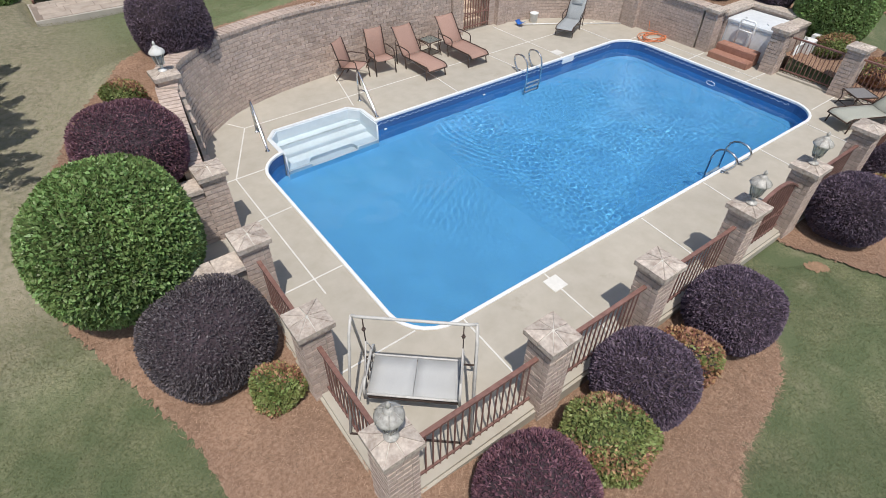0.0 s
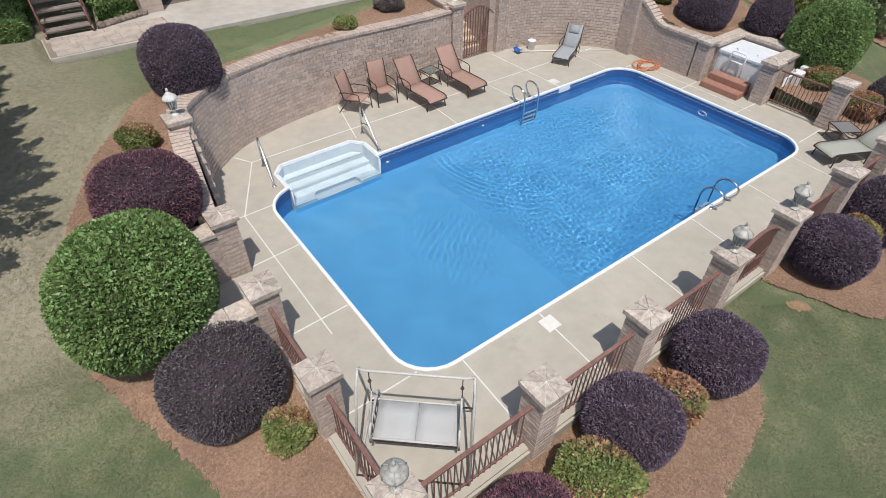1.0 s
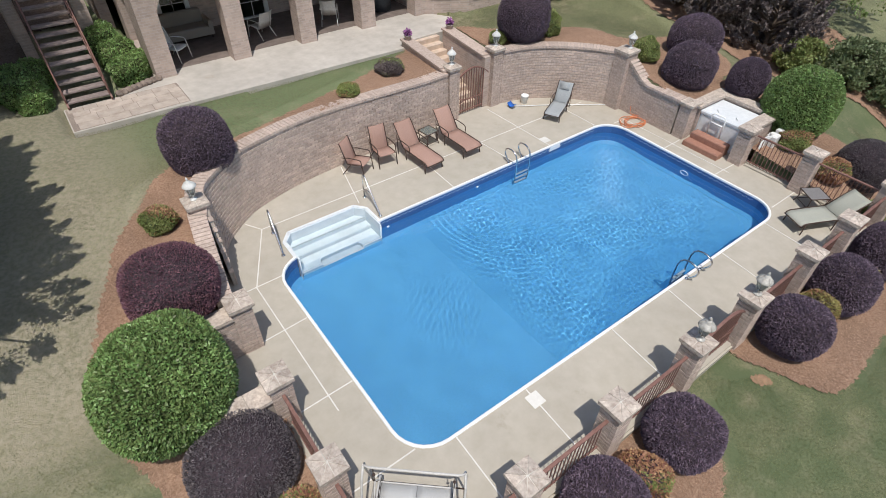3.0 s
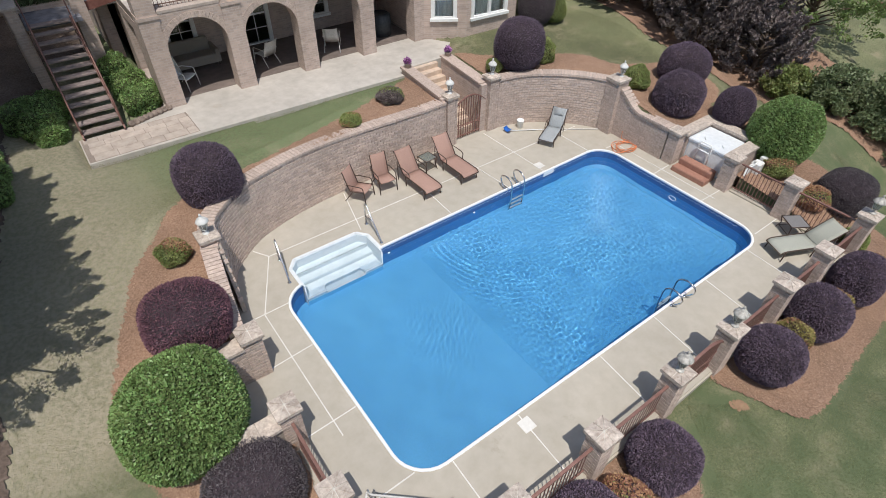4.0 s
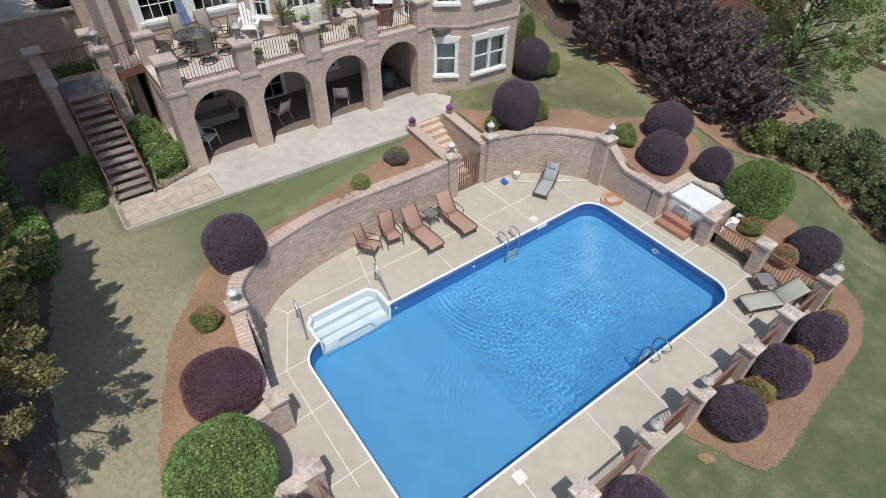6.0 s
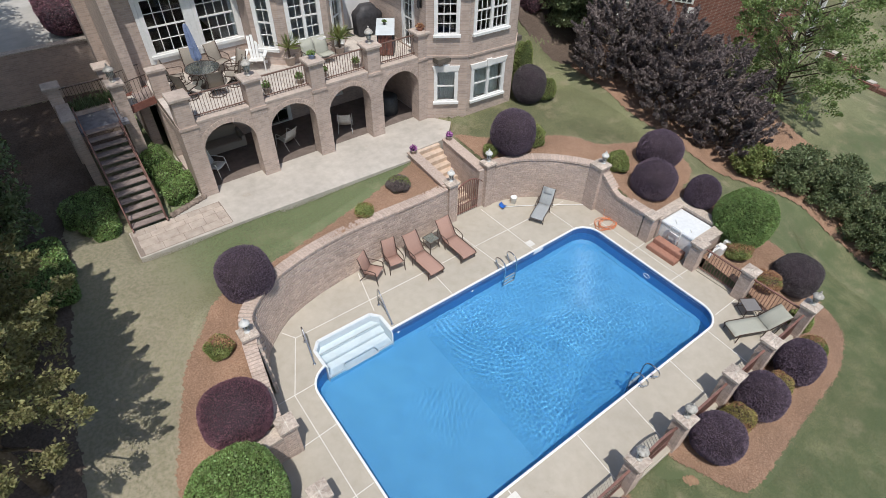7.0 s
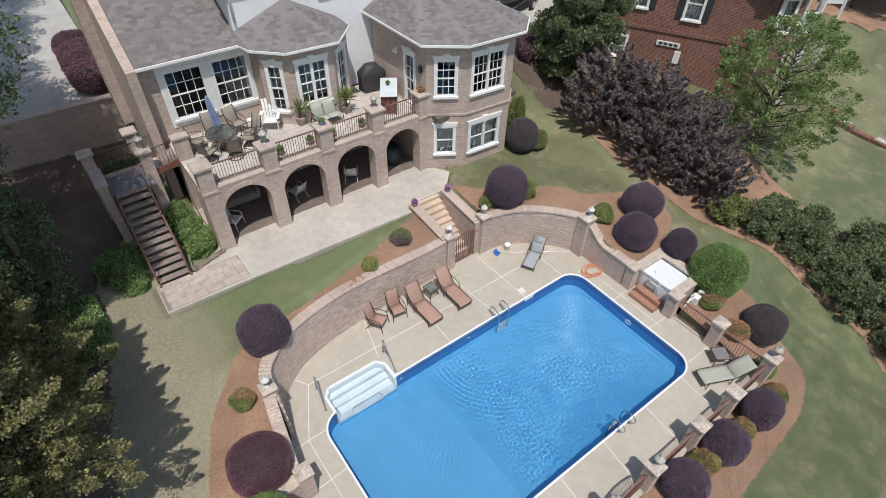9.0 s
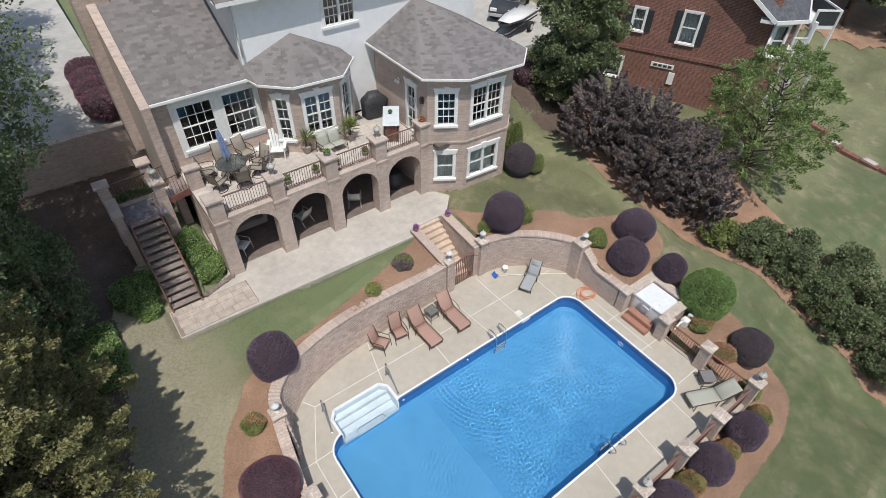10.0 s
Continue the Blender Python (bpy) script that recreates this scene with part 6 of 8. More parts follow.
def roof_face(name, ring, lift=0.0):
    """A roof slope with rows of shingle courses laid over a deck."""
    P = [Vector(p) for p in ring]
    nrm = Vector((0, 0, 0))
    for i in range(1, len(P) - 1):
        nrm += (P[i] - P[0]).cross(P[i + 1] - P[0])
    nrm.normalize()
    if nrm.z < 0:
        P, nrm = P[::-1], -nrm
    bm = BM()
    top = [bm.verts.new(p) for p in P]
    low = [bm.verts.new(p - Vector((0, 0, 0.12))) for p in P]
    bm.faces.new(top)
    bm.faces.new(low[::-1])
    for i in range(len(P)):
        j = (i + 1) % len(P)
        bm.faces.new((top[i], low[i], low[j], top[j]))
    slope = part(name, bm, SHINGLE, house, "grey-brown asphalt shingle roof slope")
    # tabs
    along = nrm.cross(Vector((0, 0, 1))).normalized() if abs(nrm.z) < 0.999 else Vector((1, 0, 0))
    up = along.cross(nrm)
    if up.z < 0:
        up = -up
    o = P[0]
    uv = [((p - o).dot(along), (p - o).dot(up)) for p in P]
    u0, u1, v0, v1 = min(q[0] for q in uv), max(q[0] for q in uv), min(q[1] for q in uv), max(q[1] for q in uv)
    verts, faces = [], []
    v, r = v0, 0
    ch, cw = 0.145, 0.30
    while v < v1:
        u = u0 - random.uniform(0, cw)
        while u < u1:
            w = cw * random.uniform(0.7, 1.2)
            if inside(uv, np.array([u + 0.01, u + w - 0.01, u + 0.01, u + w - 0.01]), np.array([v + 0.01, v + 0.01, v + ch - 0.01, v + ch - 0.01])).all():
                k = len(verts)
                hgt = random.uniform(0.004, 0.008)
                for du, dv, dh in ((0.003, 0.0, hgt), (w - 0.003, 0.0, hgt), (w - 0.003, ch, 0.004), (0.003, ch, 0.004), (0.003, 0.0, 0.0), (w - 0.003, 0.0, 0.0)):
                    verts.append(o + along * (u + du) + up * (v + dv) + nrm * dh)
                faces += [(k, k + 1, k + 2, k + 3), (k + 4, k + 5, k + 1, k)]
            u += w
        v += ch
        r += 1
    if verts:
        ob = raw("shingles", verts, faces, SHINGLE, slope)
        ob["kind"] = "stuff"
    return slope


def gutter(points):
    for a, b in zip(points, points[1:]):
        bm = BM()
        beam(bm, (a[0], a[1], a[2] - 0.06), (b[0], b[1], b[2] - 0.06), 0.10, 0.09)
        part("gutter", bm, WHITEPAINT, house, "white gutter and fascia")


# left slope, bay roof, wing roof
roof_face("roof_left", [(-0.14, 17.85, EZ), (3.82, 17.85, EZ), (3.82, 26, EZ + 4.85), (-0.14, 26, EZ + 4.85)])
gutter([(-0.14, 17.82, EZ), (3.75, 17.82, EZ), (3.85, 17.15, EZ), (4.9, 16.12, EZ), (7.1, 15.95, EZ), (8.28, 17.2, EZ), (8.28, 18.3, EZ)])
peak = (6.05, 18.34, 9.1)
bay_eave = [(3.85, 17.15, EZ), (4.9, 16.12, EZ), (7.1, 15.95, EZ), (8.28, 17.2, EZ), (8.28, 18.34, EZ + 0.02)]
hip = (3.80, 18.34, EZ + 0.33)
roof_face("roof_bay", [bay_eave[0], peak, hip])
roof_face("roof_bay", [(3.7, 17.82, EZ + 0.02), bay_eave[0], hip])
bm = BM()
box(bm, 3.2, 17.86, 10.84, 16.0, 18.34, 10.90)
part("upper_soffit", bm, WHITEPAINT, house, "white soffit under the upper eaves")
bm = BM()
box(bm, 3.2, 17.76, 10.80, 16.0, 17.859, 10.96)
part("gutter", bm, WHITEPAINT, house, "white gutter and fascia")
roof_face("roof_upper", [(3.2, 17.78, 10.97), (16.0, 17.78, 10.97), (16.0, 23, 13.9), (3.2, 23, 13.9)])
bm = BM()
tube(bm, [(3.9, 18.28, 10.8), (3.9, 18.25, 8.6)], 0.05, 6)
part("downspout", bm, WHITEPAINT, house, "white downspout")
for a, b in zip(bay_eave, bay_eave[1:]):
    roof_face("roof_bay", [a, b, peak])
wpeak = (12.4, 18.34, 9.4)
wing_eave = [(9.6, 18.34, EZ), (9.62, 13.8, EZ), (11.2, 12.65, EZ), (14.1, 12.5, EZ), (15.3, 13.6, EZ), (15.3, 18.34, EZ)]
for a, b in zip(wing_eave, wing_eave[1:]):
    roof_face("roof_wing", [a, b, wpeak])
gutter(wing_eave)
# soffits
bm = BM()
prism(bm, [(p[0], p[1]) for p in wing_eave], EZ - 0.14, EZ - 0.125)
prism(bm, [(3.75, 18.3), (3.85, 17.15), (4.9, 16.12), (7.1, 15.95), (8.28, 17.2), (8.28, 18.3)], EZ - 0.14, EZ - 0.125)
box(bm, -0.14, 17.8, EZ - 0.14, 3.75, 18.3, EZ - 0.125)
part("soffit", bm, WHITEPAINT, house)
# brick side wall that stands above the roof, with a chimney
bm = BM()
hexa(bm, [(-0.50, 17.6, 1.0), (-0.16, 17.6, 1.0), (-0.16, 26, 1.0), (-0.50, 26, 1.0), (-0.50, 17.6, EZ), (-0.16, 17.6, EZ), (-0.16, 26, EZ + 4.95), (-0.50, 26, EZ + 4.95)])
part("side_wall", bm, HOUSEBRICK, house, "brick side wall")
bm = BM()
box(bm, -0.9, 21.9, 4, 0.35, 23.1, 13.2)
part("chimney", bm, HOUSEBRICK, house, "brick chimney stack")

# patio
bm = BM()
prism(bm, PATIO_PLAN, PZ - 0.5, PZ)
tagged(part("pavement_patio", bm, PATIO), "pale concrete patio before the arcade", "patio", kind="structure")

# Added slab over the patio; its dark colour imitates shade below the arches.
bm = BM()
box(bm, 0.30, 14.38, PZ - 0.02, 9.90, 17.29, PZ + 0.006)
tagged(part("floor_arcade", bm, SHADEFLOOR), "brown floor under the arcade, darkened to stand for its shade", "floor", kind="structure")

# ---- outside stair ----
stair = thing("outside_stair", "open metal stair with dark brown treads and rust-brown rails", "stairs")
N = 13
X0, X1 = -2.5, -1.38
Y0, Y1 = 13.4, 16.1
for k in range(N):
    y = Y0 + (Y1 - Y0) * k / (N - 1)
    z = PZ + (FZ - 0.35 - PZ) * (k + 1) / (N)
    bm = BM()
    cbox(bm, X0 + 0.03, y, z - 0.05, X1 - 0.03, y + 0.26, z, 0.01)
    part("tread", bm, TREAD, stair)
for x in (X0, X1):
    bm = BM()
    beam(bm, (x, Y0 - 0.05, PZ + 0.02), (x, Y1 + 0.2, FZ - 0.35), 0.05, 0.24)
    part("stringer", bm, IRON, stair)
    bm = BM()
    tube(bm, [(x, Y0 - 0.02, PZ), (x, Y0 - 0.02, PZ + 0.95), (x, Y1 + 0.2, FZ + 0.55)], 0.022, 6)
    for k in range(1, 7):
        f = k / 7
        y = Y0 + (Y1 - Y0) * f
        z = PZ + (FZ - 0.35 - PZ) * f
        tube(bm, [(x, y, z), (x, y, z + 0.93)], 0.014, 5)
    part("handrail", bm, IRON, stair)
bm = BM()
cbox(bm, X0 - 0.1, Y1 + 0.2, FZ - 0.5, X1 + 0.3, Y1 + 1.5, FZ - 0.36, 0.02)
part("landing", bm, SLATELANDING, stair, "dark slate landing")
for x, y in ((-2.82, 17.75), (-1.03, 16.8), (-1.1, 18.5)):
    bm = BM()
    box(bm, x - 0.2, y - 0.2, 1.0, x + 0.2, y + 0.2, 5.35)
    ob = thing("stair_pillar", "tall tan brick pillar beside the outside stair", "pillar", "stair pillars")
    part("shaft", bm, HOUSEBRICK, ob)
    bm = BM()
    cbox(bm, x - 0.28, y - 0.28, 5.352, x + 0.28, y + 0.28, 5.45, 0.03)
    part("cap", bm, PIERCAP, ob)
    if x < -2:
        bm = BM()
        box(bm, x - 0.1, 16.25, 1.0, x + 0.2, y - 0.202, 4.72)
        part("shoulder", bm, HOUSEBRICK, ob, "lower brick shoulder before the pillar")
        bm = BM()
        cbox(bm, x - 0.16, 16.19, 4.722, x + 0.26, y - 0.205, 4.82, 0.03)
        part("shoulder_cap", bm, PIERCAP, ob)


# ---- pool fittings ----


def grab_ladder(x, y, way, label):
    """Two stainless hoops over the pool edge with treads; way is +1 where the water lies towards +y."""
    ob = thing("pool_ladder", label, "ladder", "pool ladders", Matrix.Translation((x, y, 0)) @ Matrix.Diagonal((1, way, 1, 1)))
    for sx in (-0.27, 0.27):
        pts = [(sx, 0.0, 0.0), (sx, -0.10, 0.10), (sx, -0.19, 0.23), (sx, -0.21, 0.34), (sx, -0.16, 0.43), (sx, -0.05, 0.48), (sx, 0.08, 0.49), (sx, 0.20, 0.45), (sx, 0.29, 0.36), (sx, 0.33, 0.22), (sx, 0.34, -0.2), (sx, 0.30, -1.0)]
        bm = BM()
        tube(bm, pts, 0.024, 8)
        part("rail", bm, CHROME, ob, "bent stainless rail")
        bm = BM()
        lathe(bm, [(0.06, 0.002), (0.06, 0.012), (0.03, 0.03)], 12, (sx, 0.0, 0))
        part("escutcheon", bm, CHROME, ob)
    for z in (-0.3, -0.58, -0.86):
        bm = BM()
        cbox(bm, -0.25, 0.28, z - 0.025, 0.25, 0.35, z, 0.01)
        part("tread", bm, LADDERSTEP, ob)
    return ob


grab_ladder(7.97, W + 0.07, -1, "stainless pool ladder at the far deck edge")
grab_ladder(8.12, -0.07, 1, "stainless pool ladder beside the iron fence")


def stair_rail(x, y0, x1, y1):
    ob = thing("pool_handrail", "bent stainless handrail beside the pool stair", "handrail", "pool handrails")
    d = Vector((x1 - x, y1 - y0, 0))
    o = Vector((x, y0, 0))
    pts = [o + d * a + Vector((0, 0, z)) for a, z in ((0.97, 0.0), (0.98, 0.5), (0.97, 0.72), (0.90, 0.80), (0.82, 0.76), (0.45, 0.42), (0.08, 0.10), (0.02, 0.04), (0.0, 0.0))]
    bm = BM()
    tube(bm, pts, 0.024, 8)
    part("rail", bm, CHROME, ob)
    pts = [o + d * a + Vector((0, 0, z)) for a, z in ((0.97, 0.28), (0.8, 0.36), (0.55, 0.42))]
    bm = BM()
    tube(bm, pts, 0.018, 6)
    part("brace", bm, CHROME, ob)
    for a in (0.0, 0.97):
        p = o + d * a
        bm = BM()
        lathe(bm, [(0.055, 0.002), (0.055, 0.012), (0.03, 0.03)], 12, p)
        part("escutcheon", bm, CHROME, ob)


stair_rail(0.36, 6.35, 0.50, 7.32)
stair_rail(3.14, 6.28, 3.22, 7.28)

# ---- deck furniture ----


def sling(bm, line, w, thick=0.012, sag=0.02):
    rows = []
    for y, z in line:
        rows.append([(x * w / 2, y, z - sag * (1 - x * x)) for x in (-1, -0.5, 0, 0.5, 1)])
    return sheet(bm, rows, thick)


def chaise(m, fabric, metal, label, back=62, arms=True, table=False, pillow=False):
    """Sling chaise longue: foot end at -y, head at +y, origin under its middle."""
    ob = thing("chaise_longue", label, "lounge chair", "deck loungers", m)
    w = 0.62
    c, s = math.cos(radians(back)), math.sin(radians(back))
    seat = [(-0.98, 0.27), (-0.93, 0.33), (-0.85, 0.355), (-0.4, 0.35), (0.0, 0.34), (0.22, 0.33)]
    rest = [(0.24, 0.335), (0.24 + 0.35 * c, 0.335 + 0.35 * s), (0.24 + 0.72 * c, 0.335 + 0.72 * s), (0.24 + 0.80 * c + 0.02, 0.335 + 0.79 * s)]
    part("seat", sling(BM(), seat, w), fabric, ob)
    part("backrest", sling(BM(), rest, w), fabric, ob)
    for sx in (-w / 2, w / 2):
        bm = BM()
        tube(bm, [(sx, y, z) for y, z in seat], 0.017, 6)
        part("side_rail", bm, metal, ob)
        bm = BM()
        tube(bm, [(sx, y, z) for y, z in rest], 0.017, 6)
        part("back_rail", bm, metal, ob)
        for y in (-0.86, 0.1):
            bm = BM()
            tube(bm, [(sx, y + 0.02, 0.34), (sx * 1.04, y - 0.03, 0.0)], 0.016, 6)
            part("leg", bm, metal, ob)
        bm = BM()
        tube(bm, [(sx, 0.30 + 0.45 * c, 0.335 + 0.4 * s), (sx, 0.52, 0.0)], 0.013, 6)
        part("back_prop", bm, metal, ob)
        if arms:
            bm = BM()
            a = 1.10 * sx
            tube(bm, [(a, -0.12, 0.33), (a, -0.13, 0.52), (a, -0.06, 0.57), (a, 0.2, 0.58), (a, 0.3 + 0.3 * c, 0.56)], 0.015, 6)
            part("armrest", bm, metal, ob)
    bm = BM()
    tube(bm, [(-w / 2, -0.98, 0.27), (w / 2, -0.98, 0.27)], 0.016, 6)
    part("foot_bar", bm, metal, ob)
    if pillow:
        bm = BM()
        y, z = 0.24 + 0.62 * c, 0.335 + 0.62 * s + 0.05
        sheet(bm, [[(x, y + dy * c - 0.03, z + dy * s + 0.03 * math.cos(dy * 12)) for x in (-0.2, 0, 0.2)] for dy in (-0.12, -0.06, 0, 0.06, 0.12)], 0.05)
        part("pillow", bm, fabric, ob)
    return ob


def armchair(m, fabric, metal, label, high=0.62):
    """Sling armchair that faces -y."""
    ob = thing("sling_armchair", label, "chair", "deck chairs", m)
    w = 0.52
    seat = [(-0.27, 0.40), (-0.23, 0.425), (0.0, 0.40), (0.22, 0.37)]
    rest = [(0.23, 0.37), (0.33, 0.37 + high * 0.5), (0.43, 0.37 + high), (0.46, 0.38 + high)]
    part("seat", sling(BM(), seat, w), fabric, ob)
    part("backrest", sling(BM(), rest, w), fabric, ob)
    for sx in (-w / 2, w / 2):
        bm = BM()
        tube(bm, [(sx, y, z) for y, z in seat + rest], 0.016, 6)
        part("side_rail", bm, metal, ob)
        a = sx * 1.14
        bm = BM()
        tube(bm, [(a, -0.32, 0.0), (a, -0.27, 0.4), (a, -0.24, 0.60), (a, -0.18, 0.63), (a, 0.18, 0.62), (a, 0.33, 0.58)], 0.016, 6)
        part("front_leg_and_arm", bm, metal, ob)
        bm = BM()
        tube(bm, [(sx, 0.12, 0.38), (a, 0.40, 0.0)], 0.016, 6)
        part("back_leg", bm, metal, ob)
    bm = BM()
    tube(bm, [(-w / 2 * 1.1, -0.24, 0.38), (w / 2 * 1.1, -0.24, 0.38)], 0.014, 6)
    part("front_bar", bm, metal, ob)
    return ob


def side_table(m, top, metal, size, h, label, material_label):
    ob = thing("side_table", label, "table", "side tables", m)
    k = size / 2
    bm = BM()
    cbox(bm, -k + 0.015, -k + 0.015, h - 0.012, k - 0.015, k - 0.015, h, 0.003)
    part("tabletop", bm, top, ob, material_label)
    bm = BM()
    tube(bm, [(-k, -k, h - 0.006), (k, -k, h - 0.006), (k, k, h - 0.006), (-k, k, h - 0.006)], 0.016, 6, True)
    part("rim", bm, metal, ob)
    for sx in (-1, 1):
        for sy in (-1, 1):
            bm = BM()
            tube(bm, [(sx * k, sy * k, h - 0.01), (sx * k * 0.85, sy * k * 0.85, h * 0.5), (sx * k * 1.02, sy * k * 1.02, 0.0)], 0.013, 6)
            part("leg", bm, metal, ob)
    bm = BM()
    tube(bm, [(-k * 0.9, -k * 0.9, 0.1), (k * 0.9, -k * 0.9, 0.1), (k * 0.9, k * 0.9, 0.1), (-k * 0.9, k * 0.9, 0.1)], 0.011, 6, True)
    part("lower_ring", bm, metal, ob)
    return ob


chaise(pose(5.56, 8.08, 0, 0, 0, 2), SLING, BRONZE, "brown sling chaise longue with raised back by the wall", 53)
chaise(pose(7.03, 8.07, 0, 0, 0, 1), SLING, BRONZE, "brown sling chaise longue with raised back by the wall", 53)
armchair(pose(3.74, 8.42, 0, 0, 0, 33), SLING, BRONZE, "brown sling armchair on bronze frame, turned to the pool", 0.62)
armchair(pose(4.63, 8.47, 0, 0, 0, -6), SLING, BRONZE, "brown sling armchair on bronze frame by the wall", 0.66)
side_table(pose(6.36, 8.56, 0, 0, 0, 6), TABLEGLASS, BRONZE, 0.46, 0.46, "small square glass-topped table between the loungers", "greenish glass tabletop")
chaise(pose(11.3, 7.62, 0, 0, 0, 297) @ Matrix.Scale(0.86, 4), GREYSLING, DARKIRON, "grey sling recliner with headrest pillow on dark frame", 58, True, pillow=True)
chaise(pose(12.60, -0.93, 0, 0, 0, 246), CREAMSLING, BRONZE, "cream sling chaise longue beside the iron fence", 36, False)
side_table(pose(13.13, -0.36, 0, 0, 0, 57), DARKWEAVE, BRONZE, 0.55, 0.42, "low square ottoman with grey woven top", "grey woven top")


def swing():
    ob = thing("porch_swing", "pale grey tubular porch swing with mesh bed, no canopy", "swing", m=pose(-0.52, -0.78, 0, 0, 0, -41.5))
    half = 0.75
    bm = BM()
    tube(bm, [(-half, 0.10, 1.52), (-half + 0.02, 0.03, 1.60), (-half + 0.10, 0.0, 1.62), (half - 0.10, 0.0, 1.62), (half - 0.02, 0.03, 1.60), (half, 0.10, 1.52)], 0.02, 8)
    part("top_bar", bm, BEIGETUBE, ob)
    for sx in (-half, half):
        for sy, far in ((-1, 0.62), (1, 0.5)):
            bm = BM()
            tube(bm, [(sx, 0.04, 1.58), (sx * 1.02, sy * 0.10 + 0.02, 1.38), (sx * 1.03, sy * far, 0.03)], 0.019, 8)
            part("frame_leg", bm, BEIGETUBE, ob)
        bm = BM()
        tube(bm, [(sx * 1.03, -0.62, 0.025), (sx * 1.03, 0.5, 0.025)], 0.02, 8)
        part("floor_bar", bm, BEIGETUBE, ob)
        a = sx * 0.80
        bm = BM()
        tube(bm, [(a, 0.0, 1.60), (a, 0.0, 1.42), (a, 0.02, 1.15)], 0.008, 6)
        lathe(bm, [(0.02, 0.0), (0.028, 0.02), (0.02, 0.04)], 8, (a, 0.0, 1.38))
        part("hanger_hook", bm, DARKIRON, ob)
        for y in (-0.28, 0.3):
            bm = BM()
            tube(bm, [(a, 0.02, 1.15), (a, y * 0.5, 0.9), (a, y, 0.55)], 0.011, 6)
            part("hanger", bm, BEIGETUBE, ob)
        # arm: pale hoop with dark slats under it
        bm = BM()
        tube(bm, [(a, -0.33, 0.44), (a, -0.34, 0.66), (a, -0.27, 0.72), (a, 0.26, 0.74), (a, 0.34, 0.66), (a, 0.34, 0.52)], 0.02, 6)
        part("armrest", bm, BEIGETUBE, ob)
        for k in range(4):
            y = -0.2 + 0.13 * k
            bm = BM()
            beam(bm, (a, y, 0.49), (a, y, 0.715), 0.012, 0.05, (0, 1, 0))
            part("arm_slat", bm, DARKIRON, ob)
    bm = BM()
    tube(bm, [(-half * 1.03, -0.62, 0.05), (half * 1.03, -0.62, 0.05)], 0.016, 8)
    part("cross_bar", bm, DARKIRON, ob)
    bm = BM()
    tube(bm, [(-half * 1.03, 0.40, 0.30), (half * 1.03, 0.40, 0.30)], 0.014, 8)
    part("rear_bar", bm, DARKIRON, ob)
    for x0, x1 in ((-0.58, -0.003), (0.003, 0.58)):
        rows = [[(x0 + (x1 - x0) * k / 4, y, z - 0.02 * math.sin(math.pi * k / 4)) for k in range(5)] for y, z in ((-0.27, 0.46), (-0.24, 0.49), (-0.08, 0.485), (0.1, 0.49), (0.28, 0.54))]
        bm = BM()
        sheet(bm, rows, 0.02)
        part("mesh_panel", bm, PALEMESH, ob, "pale grey mesh seat panel")
    bm = BM()
    tube(bm, [(-0.6, -0.28, 0.45), (0.6, -0.28, 0.45), (0.6, 0.29, 0.53), (-0.6, 0.29, 0.53)], 0.016, 6, True)
    part("bed_frame", bm, BEIGETUBE, ob)
    for z, y in ((0.37, -0.26), (0.30, -0.22)):
        bm = BM()
        beam(bm, (-0.58, y, z), (0.58, y, z), 0.02, 0.035)
        part("lower_rail", bm, DARKIRON, ob)
    bm = BM()
    beam(bm, (0.0, -0.27, 0.44), (0.0, -0.20, 0.29), 0.03, 0.03)
    part("middle_strut", bm, BEIGETUBE, ob)
    return ob


swing()

# pole with net, bucket, hose coil
net = thing("leaf_net", "blue leaf net on a long white pole lying on the deck", "pool net")
bm = BM()
tube(bm, [(10.25, 8.72, 0.05), (11.5, 8.0, 0.03), (13.0, 6.95, 0.03)], 0.016, 6)
part("pole", bm, BUCKETW, net)
bm = BM()
sheet(bm, [[(10.05 + 0.11 * j, 8.62 + 0.10 * i + 0.03 * j, 0.05 + 0.10 * abs(i - 1.5) / 1.5) for j in range(3)] for i in range(4)], 0.02)
part("net", bm, BLUE, net, "blue net scoop")
bucket = thing("bucket", "white plastic bucket by the back wall", "bucket", m=pose(10.75, 8.78, 0))
bm = BM()
lathe(bm, [(0.11, 0), (0.135, 0.27), (0.142, 0.28), (0.142, 0.30), (0.12, 0.30), (0.10, 0.06)], 16)
part("body", bm, BUCKETW, bucket)
bm = BM()
tube(bm, [(0.14 * math.cos(a), 0.02, 0.28 - 0.10 * math.sin(a)) for a in np.linspace(0, math.pi, 9)], 0.006, 5)
part("handle", bm, CHROME, bucket)
bm = BM()
pts = []
for k in range(6 * 18):
    a = k * 2 * math.pi / 18
    r = 0.36 + 0.06 * math.sin(k * 0.12) + 0.05 * math.sin(3 * a + k * 0.05)
    pts.append((12.85 + 1.15 * r * math.cos(a) + 0.09 * math.sin(k * 0.07), 5.55 + r * 0.8 * math.sin(a) + 0.07 * math.cos(k * 0.11), 0.016 + 0.0005 * k + 0.004 * math.sin(k)))
pts += [(13.05, 5.9, 0.12), (13.14, 6.0, 0.35)]
tube(bm, pts, 0.012, 6)
tagged(part("garden_hose", bm, HOSE), "orange garden hose coiled on the deck", "hose")

